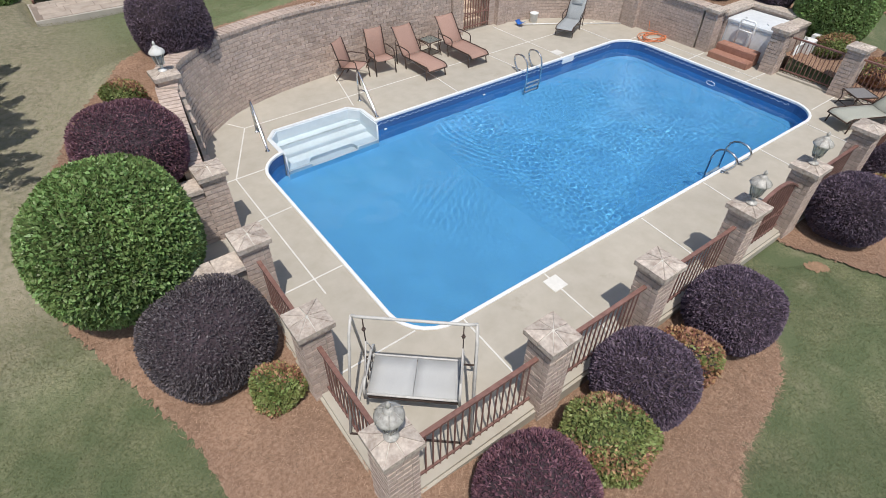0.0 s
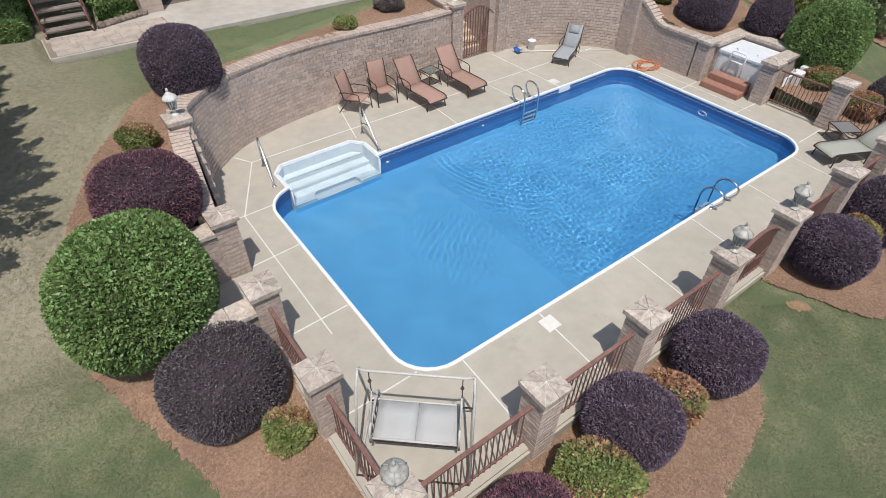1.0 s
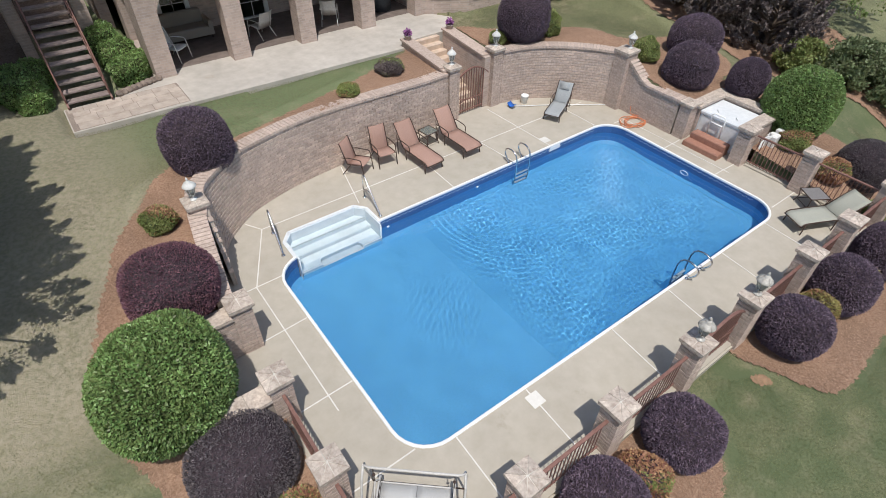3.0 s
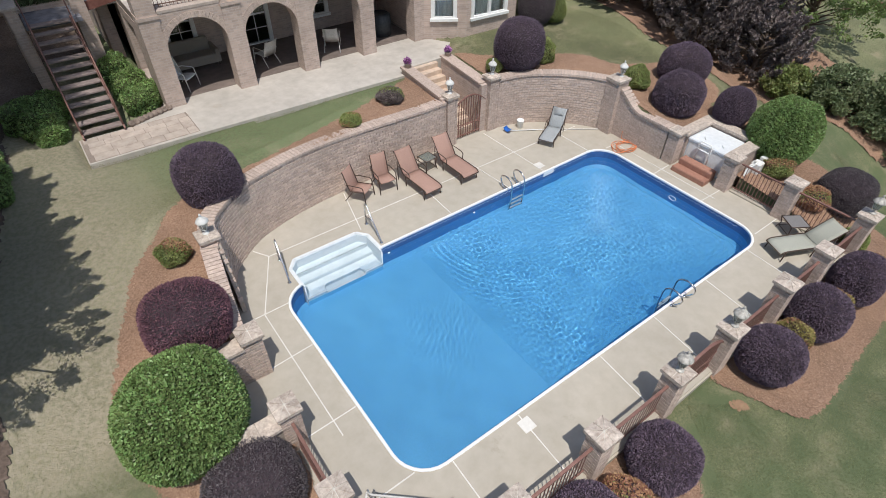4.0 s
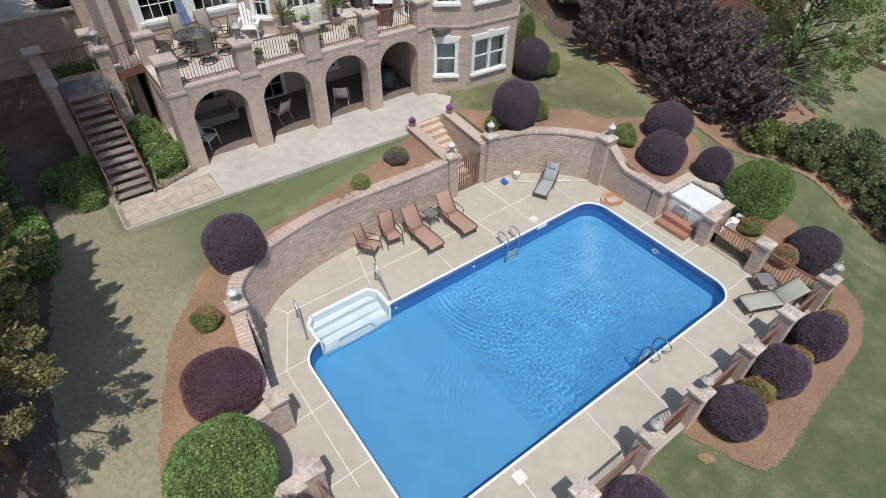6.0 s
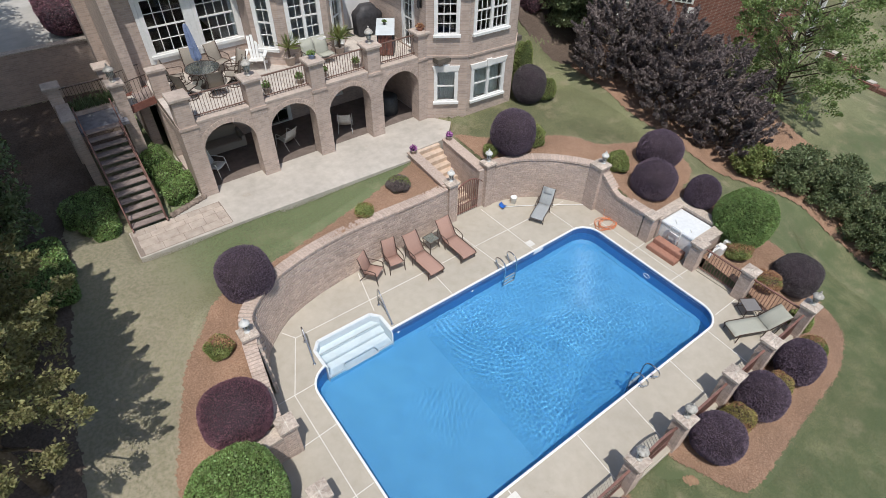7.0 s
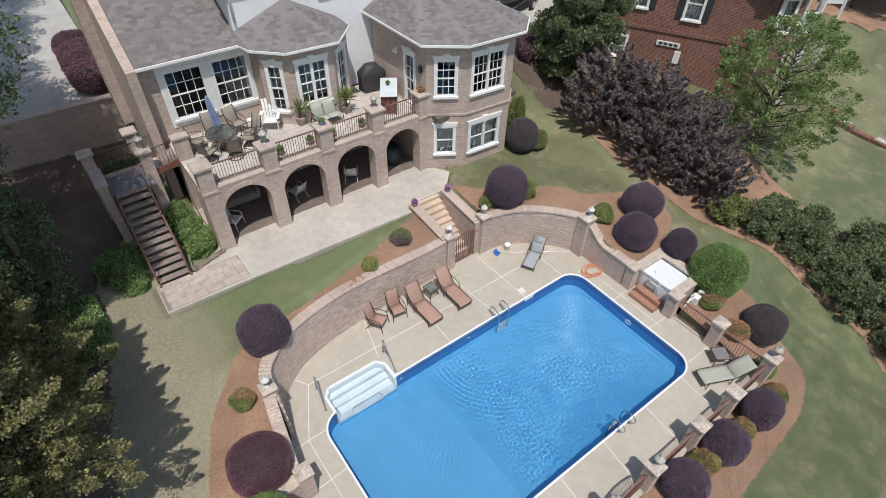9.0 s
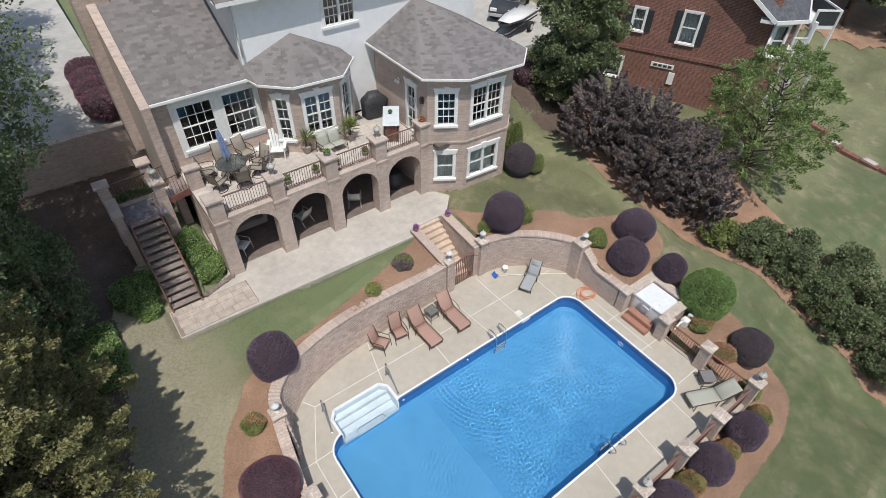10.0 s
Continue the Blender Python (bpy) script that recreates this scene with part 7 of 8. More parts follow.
# ---- spa in its brick surround ----
for k, (line, top) in enumerate((([(13.7, 4.0), (15.1, 4.0)], 1.04), ([(15.1, 3.99), (15.1, 2.2)][::-1], 1.04), ([(15.1, 2.2), (13.78, 2.2)], 1.04))):
    a, b = Vector((*line[0], 0)), Vector((*line[1], 0))
    bm = BM()
    beam(bm, (a.x, a.y, 0.42), (b.x, b.y, 0.42), 0.3 - 0.008 * k, 1.24)
    tagged(part("wall_spa", bm, HOUSEBRICK), "low tan brick wall round the spa", "wall", kind="structure")
    bm = BM()
    d = (b - a).normalized() * 0.17
    beam(bm, (a - d).to_tuple()[:2] + (1.085 + 0.004 * k,), (b + d).to_tuple()[:2] + (1.085 + 0.004 * k,), 0.42 - 0.006 * k, 0.085)
    tagged(part("trim_spa_coping", bm, STONE), "stone coping on the spa wall", "coping", kind="structure")
spa = thing("spa_tub", "white boxed spa with white lid between brick pillars", "hot tub")
bm = BM()
cbox(bm, 13.78, 2.36, 0.0, 14.94, 3.84, 0.86, 0.02)
part("cabinet", bm, ACRYLIC, spa)
for y0, y1 in ((2.42, 3.08), (3.12, 3.78)):
    bm = BM()
    cbox(bm, 13.765, y0, 0.08, 13.785, y1, 0.80, 0.01)
    part("side_panel", bm, WHITEPAINT, spa)
bm = BM()
cbox(bm, 13.74, 2.33, 0.862, 14.95, 3.87, 0.955, 0.035)
part("lid", bm, ACRYLIC, spa, "white spa lid")
for y in (2.75, 3.4):
    bm = BM()
    tube(bm, [(14.0, y, 0.955), (14.0, y, 0.99), (14.1, y + 0.1, 0.99), (14.1, y + 0.1, 0.955)], 0.012, 6)
    part("lid_handle", bm, BUCKETW, spa)
rail = thing("spa_rail", "white tubular grab rail before the spa", "rail")
bm = BM()
tube(bm, [(13.66, 2.95, 0.3), (13.66, 2.95, 1.0), (13.66, 3.0, 1.05), (13.66, 3.35, 1.05), (13.66, 3.4, 1.0), (13.66, 3.4, 0.3)], 0.025, 8)
part("hoop", bm, BUCKETW, rail)
bm = BM()
tube(bm, [(13.66, 2.95, 0.75), (13.66, 3.4, 0.75)], 0.02, 8)
part("cross_bar", bm, BUCKETW, rail)
st = thing("spa_steps", "brown two-tread vinyl steps before the spa", "steps")
bm = BM()
cbox(bm, 13.0, 2.5, 0.0, 13.30, 3.72, 0.19, 0.03)
part("lower_step", bm, STEPBROWN, st)
bm = BM()
cbox(bm, 13.302, 2.52, 0.0, 13.62, 3.70, 0.38, 0.03)
part("upper_step", bm, STEPBROWN, st)
eq = thing("pump_box", "white pump housing behind the spa wall", "pump")
for x, y, z, k in ((14.5, 1.75, 0.55, 0.3), (14.9, 1.7, 0.62, 0.28)):
    bm = BM()
    cbox(bm, x - k / 2, y - 0.15, 0.25, x + k / 2, y + 0.15, z + 0.25, 0.04)
    part("housing", bm, WHITEPAINT, eq)
for k in range(3):
    bm = BM()
    tube(bm, [(13.95 + 0.16 * k, 1.8, 0.0), (13.95 + 0.16 * k, 1.8, 0.7 + 0.1 * k), (14.5, 1.75, 0.75)], 0.03, 7)
    part("pipe", bm, BUCKETW, eq)

# ---- balcony things ----


def pot(x, y, z, r, h, material, label, plant=None, ph=0.3, seed=1, spiky=False):
    ob = thing("plant_pot", label, "plant", "potted plants", Matrix.Translation((x, y, z)))
    bm = BM()
    lathe(bm, [(r * 0.68, 0), (r * 0.95, h * 0.85), (r * 1.06, h * 0.87), (r * 1.06, h), (r * 0.9, h), (r * 0.85, h * 0.85)], 14)
    part("pot", bm, material, ob)
    if plant is not None:
        rng = np.random.default_rng(seed)
        n = 90 if spiky else 260
        d = rng.normal(0, 1, (n, 3))
        d[:, 2] = np.abs(d[:, 2]) + 0.25
        d /= np.linalg.norm(d, axis=1)[:, None]
        if spiky:
            v, f = [], []
            for k, q in enumerate(d):
                q = Vector(q)
                s = q.cross(Vector((0, 0, 1))).normalized() * 0.02
                o = Vector((0, 0, h + ph * 0.35))
                mid, tip = o + q * ph * 0.45 + Vector((0, 0, 0.03)), o + q * ph * 0.8
                v += [o - s * 0.6, o + s * 0.6, mid + s, tip, mid - s]
                f.append((k * 5, k * 5 + 1, k * 5 + 2, k * 5 + 3, k * 5 + 4))
            raw("leaves", v, f, plant, ob)
            bm = BM()
            tube(bm, [(0, 0, h * 0.8), (0, 0, h + ph * 0.36)], [0.05, 0.035], 7)
            part("stem", bm, BARK, ob)
        else:
            leaf_cloud("leaves", d * np.array([r, r, ph]) * rng.uniform(0.4, 1.1, (n, 1)) + np.array([0, 0, h]), d, 0.08, plant, ob, seed)
    return ob


def ring_table():
    ob = thing("patio_table", "round glass-topped patio table with closed blue umbrella", "table", m=pose(1.85, 16.45, FZ))
    bm = BM()
    lathe(bm, [(0.60, 0.715), (0.60, 0.73)], 24)
    part("tabletop", bm, SMOKED, ob, "smoked glass tabletop")
    bm = BM()
    tube(bm, [(0.61 * math.cos(a), 0.61 * math.sin(a), 0.72) for a in np.linspace(0, 2 * math.pi, 25)[:-1]], 0.02, 6, True)
    part("rim", bm, DARKIRON, ob)
    for k in range(4):
        a = math.pi / 4 + k * math.pi / 2
        bm = BM()
        tube(bm, [(0.5 * math.cos(a), 0.5 * math.sin(a), 0.71), (0.22 * math.cos(a), 0.22 * math.sin(a), 0.35), (0.48 * math.cos(a), 0.48 * math.sin(a), 0.0)], 0.018, 6)
        part("leg", bm, DARKIRON, ob)
    um = thing("patio_umbrella", "closed blue canvas umbrella standing through the patio table", "umbrella", m=pose(1.85, 16.45, FZ, 0, -4, 0))
    bm = BM()
    tube(bm, [(0, 0, 0.02), (0, 0, 2.35)], 0.02, 8)
    part("pole", bm, BEIGETUBE, um)
    bm = BM()
    seg = 16
    prof = [(0.05, 2.32), (0.09, 2.2), (0.12, 1.9), (0.15, 1.5), (0.18, 1.15), (0.14, 1.05)]
    rings = []
    for r, z in prof:
        rings.append([bm.verts.new((r * (1 if k % 2 else 0.6) * math.cos(2 * math.pi * k / seg), r * (1 if k % 2 else 0.6) * math.sin(2 * math.pi * k / seg), z)) for k in range(seg)])
    for a, b in zip(rings, rings[1:]):
        for k in range(seg):
            bm.faces.new((a[k], b[k], b[(k + 1) % seg], a[(k + 1) % seg]))
    bm.faces.new(rings[0])
    part("canopy", bm, UMBRELLA, um, "folded blue canopy")
    bm = BM()
    tube(bm, [(0.13 * math.cos(a), 0.13 * math.sin(a), 1.55) for a in np.linspace(0, 2 * math.pi, 13)[:-1]], 0.012, 5, True)
    part("tie", bm, UMBRELLA, um)
    bm = BM()
    lathe(bm, [(0.25, 0), (0.25, 0.05), (0.06, 0.09), (0.04, 0.2)], 16)
    part("foot", bm, DARKIRON, um)


ring_table()


def swivel_chair(m):
    """Sling armchair on a round swivel base, facing -y."""
    ob = thing("swivel_chair", "taupe sling swivel chair with round bronze base at the balcony table", "chair", "balcony chairs", m)
    w = 0.54
    seat_line = [(-0.27, 0.42), (-0.23, 0.445), (0.0, 0.42), (0.22, 0.40)]
    rest = [(0.23, 0.40), (0.30, 0.68), (0.40, 1.0), (0.43, 1.02)]
    part("seat", sling(BM(), seat_line, w), TAUPE, ob)
    part("backrest", sling(BM(), rest, w), TAUPE, ob)
    for sx in (-w / 2, w / 2):
        bm = BM()
        tube(bm, [(sx, y, z) for y, z in seat_line + rest], 0.016, 6)
        part("side_rail", bm, BRONZE, ob)
        a = sx * 1.12
        bm = BM()
        tube(bm, [(sx, -0.2, 0.42), (a, -0.27, 0.55), (a, -0.24, 0.66), (a, -0.1, 0.68), (a, 0.18, 0.66), (sx, 0.30, 0.66)], 0.015, 6)
        part("armrest", bm, BRONZE, ob)
    bm = BM()
    tube(bm, [(0.30 * math.cos(k * math.pi / 10), 0.30 * math.sin(k * math.pi / 10), 0.02) for k in range(20)], 0.016, 6, True)
    part("base_ring", bm, BRONZE, ob)
    for k in range(4):
        c, q = math.cos(k * math.pi / 2 + 0.6), math.sin(k * math.pi / 2 + 0.6)
        bm = BM()
        tube(bm, [(0.30 * c, 0.30 * q, 0.02), (0.14 * c, 0.14 * q, 0.14), (0.05 * c, 0.05 * q, 0.32)], 0.013, 5)
        part("base_arm", bm, BRONZE, ob)
    bm = BM()
    tube(bm, [(0, 0, 0.28), (0, 0, 0.40)], 0.04, 8)
    part("pivot", bm, BRONZE, ob)
    return ob


for x, y, r in ((1.95, 15.62, 172), (2.75, 16.05, 238), (1.05, 15.95, 118), (0.95, 16.9, 70), (1.75, 17.4, -5)):
    swivel_chair(pose(x, y, FZ, 0, 0, r))
armchair(pose(2.75, 17.45, FZ, 0, 0, 15), TAUPE, BRONZE, "taupe sling chair by the balcony window", 0.6)
armchair(pose(3.0, 16.45, FZ, 0, 0, -70), TAUPE, BRONZE, "taupe sling chair on the balcony, turned to the table", 0.6)


def adirondack(m):
    ob = thing("adirondack_chair", "white plastic slatted armchair with fanned back", "chair", m=m)
    for k in range(5):
        x = -0.2 + 0.1 * k
        bm = BM()
        h = 0.62 + 0.10 * math.cos(x * 5)
        hexa(bm, [(x - 0.043, 0.22, 0.28), (x + 0.043, 0.22, 0.28), (x + 0.043, 0.24, 0.28), (x - 0.043, 0.24, 0.28), (x * 1.25 - 0.048, 0.42, 0.30 + h), (x * 1.25 + 0.048, 0.42, 0.30 + h), (x * 1.25 + 0.048, 0.44, 0.30 + h), (x * 1.25 - 0.048, 0.44, 0.30 + h)])
        part("back_slat", bm, BUCKETW, ob)
        bm = BM()
        y = -0.28 + 0.105 * k
        hexa(bm, [(-0.25, y, 0.36 - 0.02 * k), (0.25, y, 0.36 - 0.02 * k), (0.25, y + 0.09, 0.345 - 0.02 * k), (-0.25, y + 0.09, 0.345 - 0.02 * k), (-0.25, y, 0.38 - 0.02 * k), (0.25, y, 0.38 - 0.02 * k), (0.25, y + 0.09, 0.365 - 0.02 * k), (-0.25, y + 0.09, 0.365 - 0.02 * k)])
        part("seat_slat", bm, BUCKETW, ob)
    for sx in (-1, 1):
        bm = BM()
        cbox(bm, sx * 0.32 - 0.06, -0.32, 0.54, sx * 0.32 + 0.06, 0.34, 0.565, 0.008)
        part("armrest", bm, BUCKETW, ob)
        bm = BM()
        beam(bm, (sx * 0.29, -0.26, 0), (sx * 0.29, -0.26, 0.54), 0.03, 0.09, (0, 1, 0))
        part("front_leg", bm, BUCKETW, ob)
        bm = BM()
        beam(bm, (sx * 0.27, -0.22, 0.34), (sx * 0.27, 0.48, 0.0), 0.03, 0.09)
        part("back_leg", bm, BUCKETW, ob)


adirondack(pose(4.0, 16.85, FZ, 0, 0, -30) @ Matrix.Scale(1.12, 4))
side_table(pose(3.42, 17.15, FZ, 0, 0, 5), BUCKETW, BUCKETW, 0.45, 0.45, "small white plastic side table on the balcony", "white plastic top")
pot(4.45, 17.2, FZ, 0.17, 0.24, CLAY, "grey clay pot with low seedlings on the balcony", LEAF_LIME, 0.1, 3)
pot(5.15, 16.4, FZ, 0.22, 0.38, CLAY, "grey pot with a spiky yucca on the balcony", LEAF_LIME, 0.85, 4, True)
pot(7.25, 16.2, FZ, 0.2, 0.34, CLAY, "grey pot with a spiky yucca by the bay", LEAF_LIME, 0.85, 5, True)
for k, (x, y) in enumerate(((3.45, 14.75), (4.75, 14.75), (5.75, 14.75), (7.15, 14.75))):
    pot(x, y, FZ, 0.15, 0.22, CLAY, "clay pot with trailing herbs inside the railing", LEAF_GREEN, 0.2, 20 + k)
pot(5.13, 14.2, 5.66, 0.13, 0.16, UMBRELLA, "small blue pot with succulents on a pier cap", LEAF_GREEN, 0.12, 31)
pot(9.86, 14.2, 5.66, 0.16, 0.13, STEPBROWN, "shallow brown bowl with succulents on a pier cap", LEAF_ORANGE, 0.1, 32)
lantern(2.75, 14.2, 5.66, PEWTER, 1.1, "weathered pewter lantern on a balcony pier")
lantern(7.52, 14.2, 5.66, PEWTER, 1.1, "weathered pewter lantern on a balcony pier")
for x, c in ((7.72, 0), (9.5, 1)):
    pot(x, 11.65, 2.06, 0.13, 0.14, CLAY, "small bowl of purple flowers on the step wall", FLOWER, 0.2, 41 + c)
seat = thing("loveseat", "two-seat cream sling bench on the balcony", "bench", m=pose(6.15, 15.85, FZ, 0, 0, 4))
for x in (-0.29, 0.29):
    part("seat", sling(BM(), [(-0.27, 0.38), (-0.22, 0.40), (0.0, 0.38), (0.2, 0.35)], 0.56), CREAMSLING, seat).matrix_basis = Matrix.Translation((x, 0, 0))
    part("backrest", sling(BM(), [(0.21, 0.35), (0.32, 0.65), (0.4, 0.95)], 0.56), CREAMSLING, seat).matrix_basis = Matrix.Translation((x, 0, 0))
for x in (-0.6, 0.6):
    bm = BM()
    tube(bm, [(x, -0.3, 0), (x, -0.25, 0.58), (x, 0.3, 0.56), (x, 0.4, 0.0)], 0.018, 6)
    part("end_frame", bm, BRONZE, seat)
grill = thing("covered_grill", "barbecue grill under a loose black cover", "grill", m=pose(9.3, 17.45, FZ, 0, 0, -8))
bm = BM()
rings = []
for z, kx, ky in ((0.05, 0.58, 0.34), (0.45, 0.60, 0.36), (0.80, 0.64, 0.40), (0.92, 0.60, 0.38), (1.10, 0.40, 0.30), (1.24, 0.30, 0.22), (1.27, 0.05, 0.03)):
    ring = []
    for k in range(28):
        a = 2 * math.pi * k / 28
        fold = 1 + (0.06 * math.sin(5 * a + z * 3) + 0.03 * math.sin(11 * a - 2 * z)) * (1.2 - z * 0.6)
        c, q = math.cos(a), math.sin(a)
        ring.append(bm.verts.new((kx * fold * math.copysign(abs(c) ** 0.6, c), ky * fold * math.copysign(abs(q) ** 0.6, q), z)))
    rings.append(ring)
for a, b in zip(rings, rings[1:]):
    for k in range(28):
        bm.faces.new((a[k], a[(k + 1) % 28], b[(k + 1) % 28], b[k])).smooth = True
bm.faces.new(rings[-1])
part("cover", bm, BLACK, grill)
tb = thing("serving_table", "tall white-topped serving table with dark base", "table", m=pose(9.1, 15.6, FZ, 0, 0, -33))
bm = BM()
cbox(bm, -0.38, -0.88, 0.9, 0.38, 0.88, 0.94, 0.01)
part("tabletop", bm, POOLSTEP, tb)
for sx in (-0.3, 0.3):
    for y in (-0.78, 0.78):
        bm = BM()
        box(bm, sx - 0.025, y - 0.025, 0.0, sx + 0.025, y + 0.025, 0.9)
        part("leg", bm, BLACK, tb)
bm = BM()
cbox(bm, -0.3, -0.78, 0.25, 0.3, 0.78, 0.28, 0.005)
part("shelf", bm, BLACK, tb)
for k in range(11):
    bm = BM()
    box(bm, -0.29 + 0.053 * k, -0.79, 0.05, -0.25 + 0.053 * k, -0.77, 0.895)
    part("slat", bm, SEATRED, tb, "red-brown front slat")
pot(9.16, 15.75, FZ + 0.94, 0.07, 0.12, BLACK, "small dark pot on the serving table", LEAF_GREEN, 0.05, 51)
bm = BM()
cbox(bm, 8.0, 17.55, FZ, 8.7, 18.1, FZ + 0.015, 0.004)
tagged(part("door_mat", bm, BLACK), "dark door mat before the balcony door", "mat")
# under the arcade
for x, y, r in ((1.0, 15.1, 40), (4.0, 15.4, 200), (6.6, 15.2, 150)):
    armchair(pose(x, y, PZ, 0, 0, r), WHITELAMP, WHITELAMP, "white woven armchair under the arcade", 0.55)
# Sofa fabric is a darker tone that carries the arcade's shade.
sofa = thing("garden_sofa", "taupe cushioned sofa under the arcade, darkened for the shade there", "sofa", m=pose(1.7, 16.6, PZ))
for n_, b_ in (("seat", (-0.8, -0.35, 0.12, 0.8, 0.3, 0.42)), ("backrest", (-0.8, 0.30, 0.12, 0.8, 0.48, 0.85)), ("arm", (-0.95, -0.35, 0.12, -0.8, 0.48, 0.6)), ("arm", (0.8, -0.35, 0.12, 0.95, 0.48, 0.6))):
    bm = BM()
    cbox(bm, *b_, 0.04)
    part(n_, bm, TAUPE, sofa)
for sx in (-0.85, 0.85):
    for y in (-0.28, 0.42):
        bm = BM()
        box(bm, sx - 0.03, y - 0.03, 0, sx + 0.03, y + 0.03, 0.12)
        part("foot", bm, DARKIRON, sofa)
barrel = thing("covered_spool", "dark blue covered drum under the last arch", "drum", m=pose(8.9, 15.4, PZ))
bm = BM()
lathe(bm, [(0.42, 0), (0.45, 0.4), (0.42, 0.78), (0.3, 0.86)], 20)
part("cover", bm, SHUTTER, barrel)

# flagstones before the stair
random.seed(5)
flag = thing("pavement_flagstones", "stamped tan flagstones at the foot of the stair", "paving", kind="structure")
bm = BM()
box(bm, -2.62, 12.0, PZ - 0.02, 0.42, 13.42, PZ + 0.001)
part("joint_bed", bm, FLAGJOINT, flag, "dark joints between the flagstones")
y = 12.02
while y < 13.4:
    x = -2.6 + random.uniform(0, 0.2)
    h = random.uniform(0.3, 0.42)
    while x < 0.3:
        w = random.uniform(0.35, 0.7)
        bm = BM()
        cbox(bm, x + 0.008, y + 0.008, PZ - 0.02, min(x + w, 0.4) - 0.006, min(y + h, 13.4) - 0.006, PZ + 0.008, 0.004)
        part("flagstone", bm, SLATE, flag)
        x += w
    y += h
# rounded stones edging the planting by the stair
edge = thing("stone_edging", "row of rough brown field stones edging the ivy bed", "edging", kind="structure")
for k in range(9):
    bm = BM()
    bmesh.ops.create_icosphere(bm, subdivisions=2, radius=0.12)
    for v in bm.verts:
        v.co *= 1 + 0.25 * noise.noise(v.co * 9 + Vector((k, 0, 0)))
        v.co.z *= 0.8
    ob = part("stone", bm, FIELDSTONE, edge)
    ob.matrix_basis = pose(-1.15 + k * 0.15, 13.52 + 0.05 * k, PZ + 0.06, 0, 0, 40 * k)

# bridge from the stair landing to the balcony
bridge = thing("balcony_bridge", "short bridge with steps and iron railing to the balcony", "bridge")
bm = BM()
cbox(bm, -1.15, 16.75, FZ - 0.30, 0.05, 17.75, FZ - 0.18, 0.02)
part("deck", bm, PATIO, bridge)
for k in range(2):
    bm = BM()
    cbox(bm, -0.55 + 0.3 * k, 16.76, FZ - 0.178, 0.05, 17.74, FZ - 0.178 + 0.09 * (k + 1), 0.01)
    part("step", bm, TREAD, bridge)
for y in (16.75, 17.75):
    bm = BM()
    beam(bm, (-1.15, y, FZ - 0.3), (0.05, y, FZ - 0.1), 0.05, 0.26)
    part("side_beam", bm, SEATRED, bridge)
    bm = BM()
    tube(bm, [(-1.1, y, FZ + 0.7), (0.0, y, FZ + 0.85)], 0.018, 6)
    part("handrail", bm, DARKIRON, bridge)
    for k in range(9):
        bm = BM()
        x = -1.08 + k * 0.13
        box(bm, x - 0.007, y - 0.007, FZ - 0.1, x + 0.007, y + 0.007, FZ + 0.7 + 0.13 * k * 0.136)
        part("picket", bm, DARKIRON, bridge)
bm = BM()
box(bm, 0.04, 16.5, FZ, 0.60, 16.75, 5.55)
part("back_pier", bm, HOUSEBRICK, house, "brick pier at the balcony side")
bm = BM()
cbox(bm, 0.0, 16.44, 5.552, 0.66, 16.81, 5.66, 0.03)
part("pier_cap", bm, PIERCAP, house)
lantern(-1.03, 16.8, 5.45, PEWTER, 1.1, "weathered pewter lantern on a stair pillar")
fence_panel((-2.82, 17.95), (-1.0, 17.95), 0.86, 0.0, "balcony_railing", "thin dark iron railing behind the stair landing", "balcony railings", DARKIRON).location.z = FZ - 0.3

planter = thing("planter_box", "brick planter with spiky dark grasses behind the stair landing", "planter")
bm = BM()
box(bm, -2.58, 17.62, 3.6, -1.05, 17.92, FZ - 0.22)
part("box", bm, HOUSEBRICK, planter)
rng = np.random.default_rng(61)
blades, faces = [], []
for k in range(420):
    foot = Vector((rng.uniform(-2.5, -1.12), rng.uniform(17.66, 17.88), FZ - 0.23))
    tip = foot + Vector((rng.normal(0, 0.16), rng.normal(-0.05, 0.14), rng.uniform(0.22, 0.48)))
    half = Vector((rng.normal(0, 1), rng.normal(0, 1), 0)).normalized() * 0.016
    mid = foot.lerp(tip, 0.6) + Vector((0, 0, 0.06))
    blades += [foot - half * 0.6, foot + half * 0.6, mid + half, tip, mid - half]
    faces.append(tuple(range(5 * k, 5 * k + 5)))
raw("grass", blades, faces, LEAF_TREE, planter)["kind"] = "stuff"

# lamp and ornament beside the wing's balcony door
sconce = thing("wall_lantern", "slim black wall lantern on the brick beside the door", "wall lamp", m=pose(9.978, 14.28, 6.62))
bm = BM()
box(bm, -0.03, -0.05, -0.16, 0.0, 0.05, 0.16)
part("back_plate", bm, BLACK, sconce)
bm = BM()
lathe(bm, [(0.02, -0.16), (0.055, -0.10), (0.07, 0.10), (0.03, 0.18), (0.008, 0.24)], 8, (-0.12, 0, 0))
part("housing", bm, BLACK, sconce)
flood = thing("floodlight", "small white floodlight under the eaves", "wall lamp", m=pose(9.978, 16.2, 6.85))
bm = BM()
box(bm, -0.04, -0.07, -0.05, 0.0, 0.07, 0.05)
part("base", bm, WHITEPAINT, flood)
for k in (-1, 1):
    bm = BM()
    lathe(bm, [(0.03, 0.0), (0.06, -0.06), (0.075, -0.14), (0.02, -0.12)], 12, (-0.09, 0.09 * k, -0.02))
    part("lamp_head", bm, WHITEPAINT, flood)

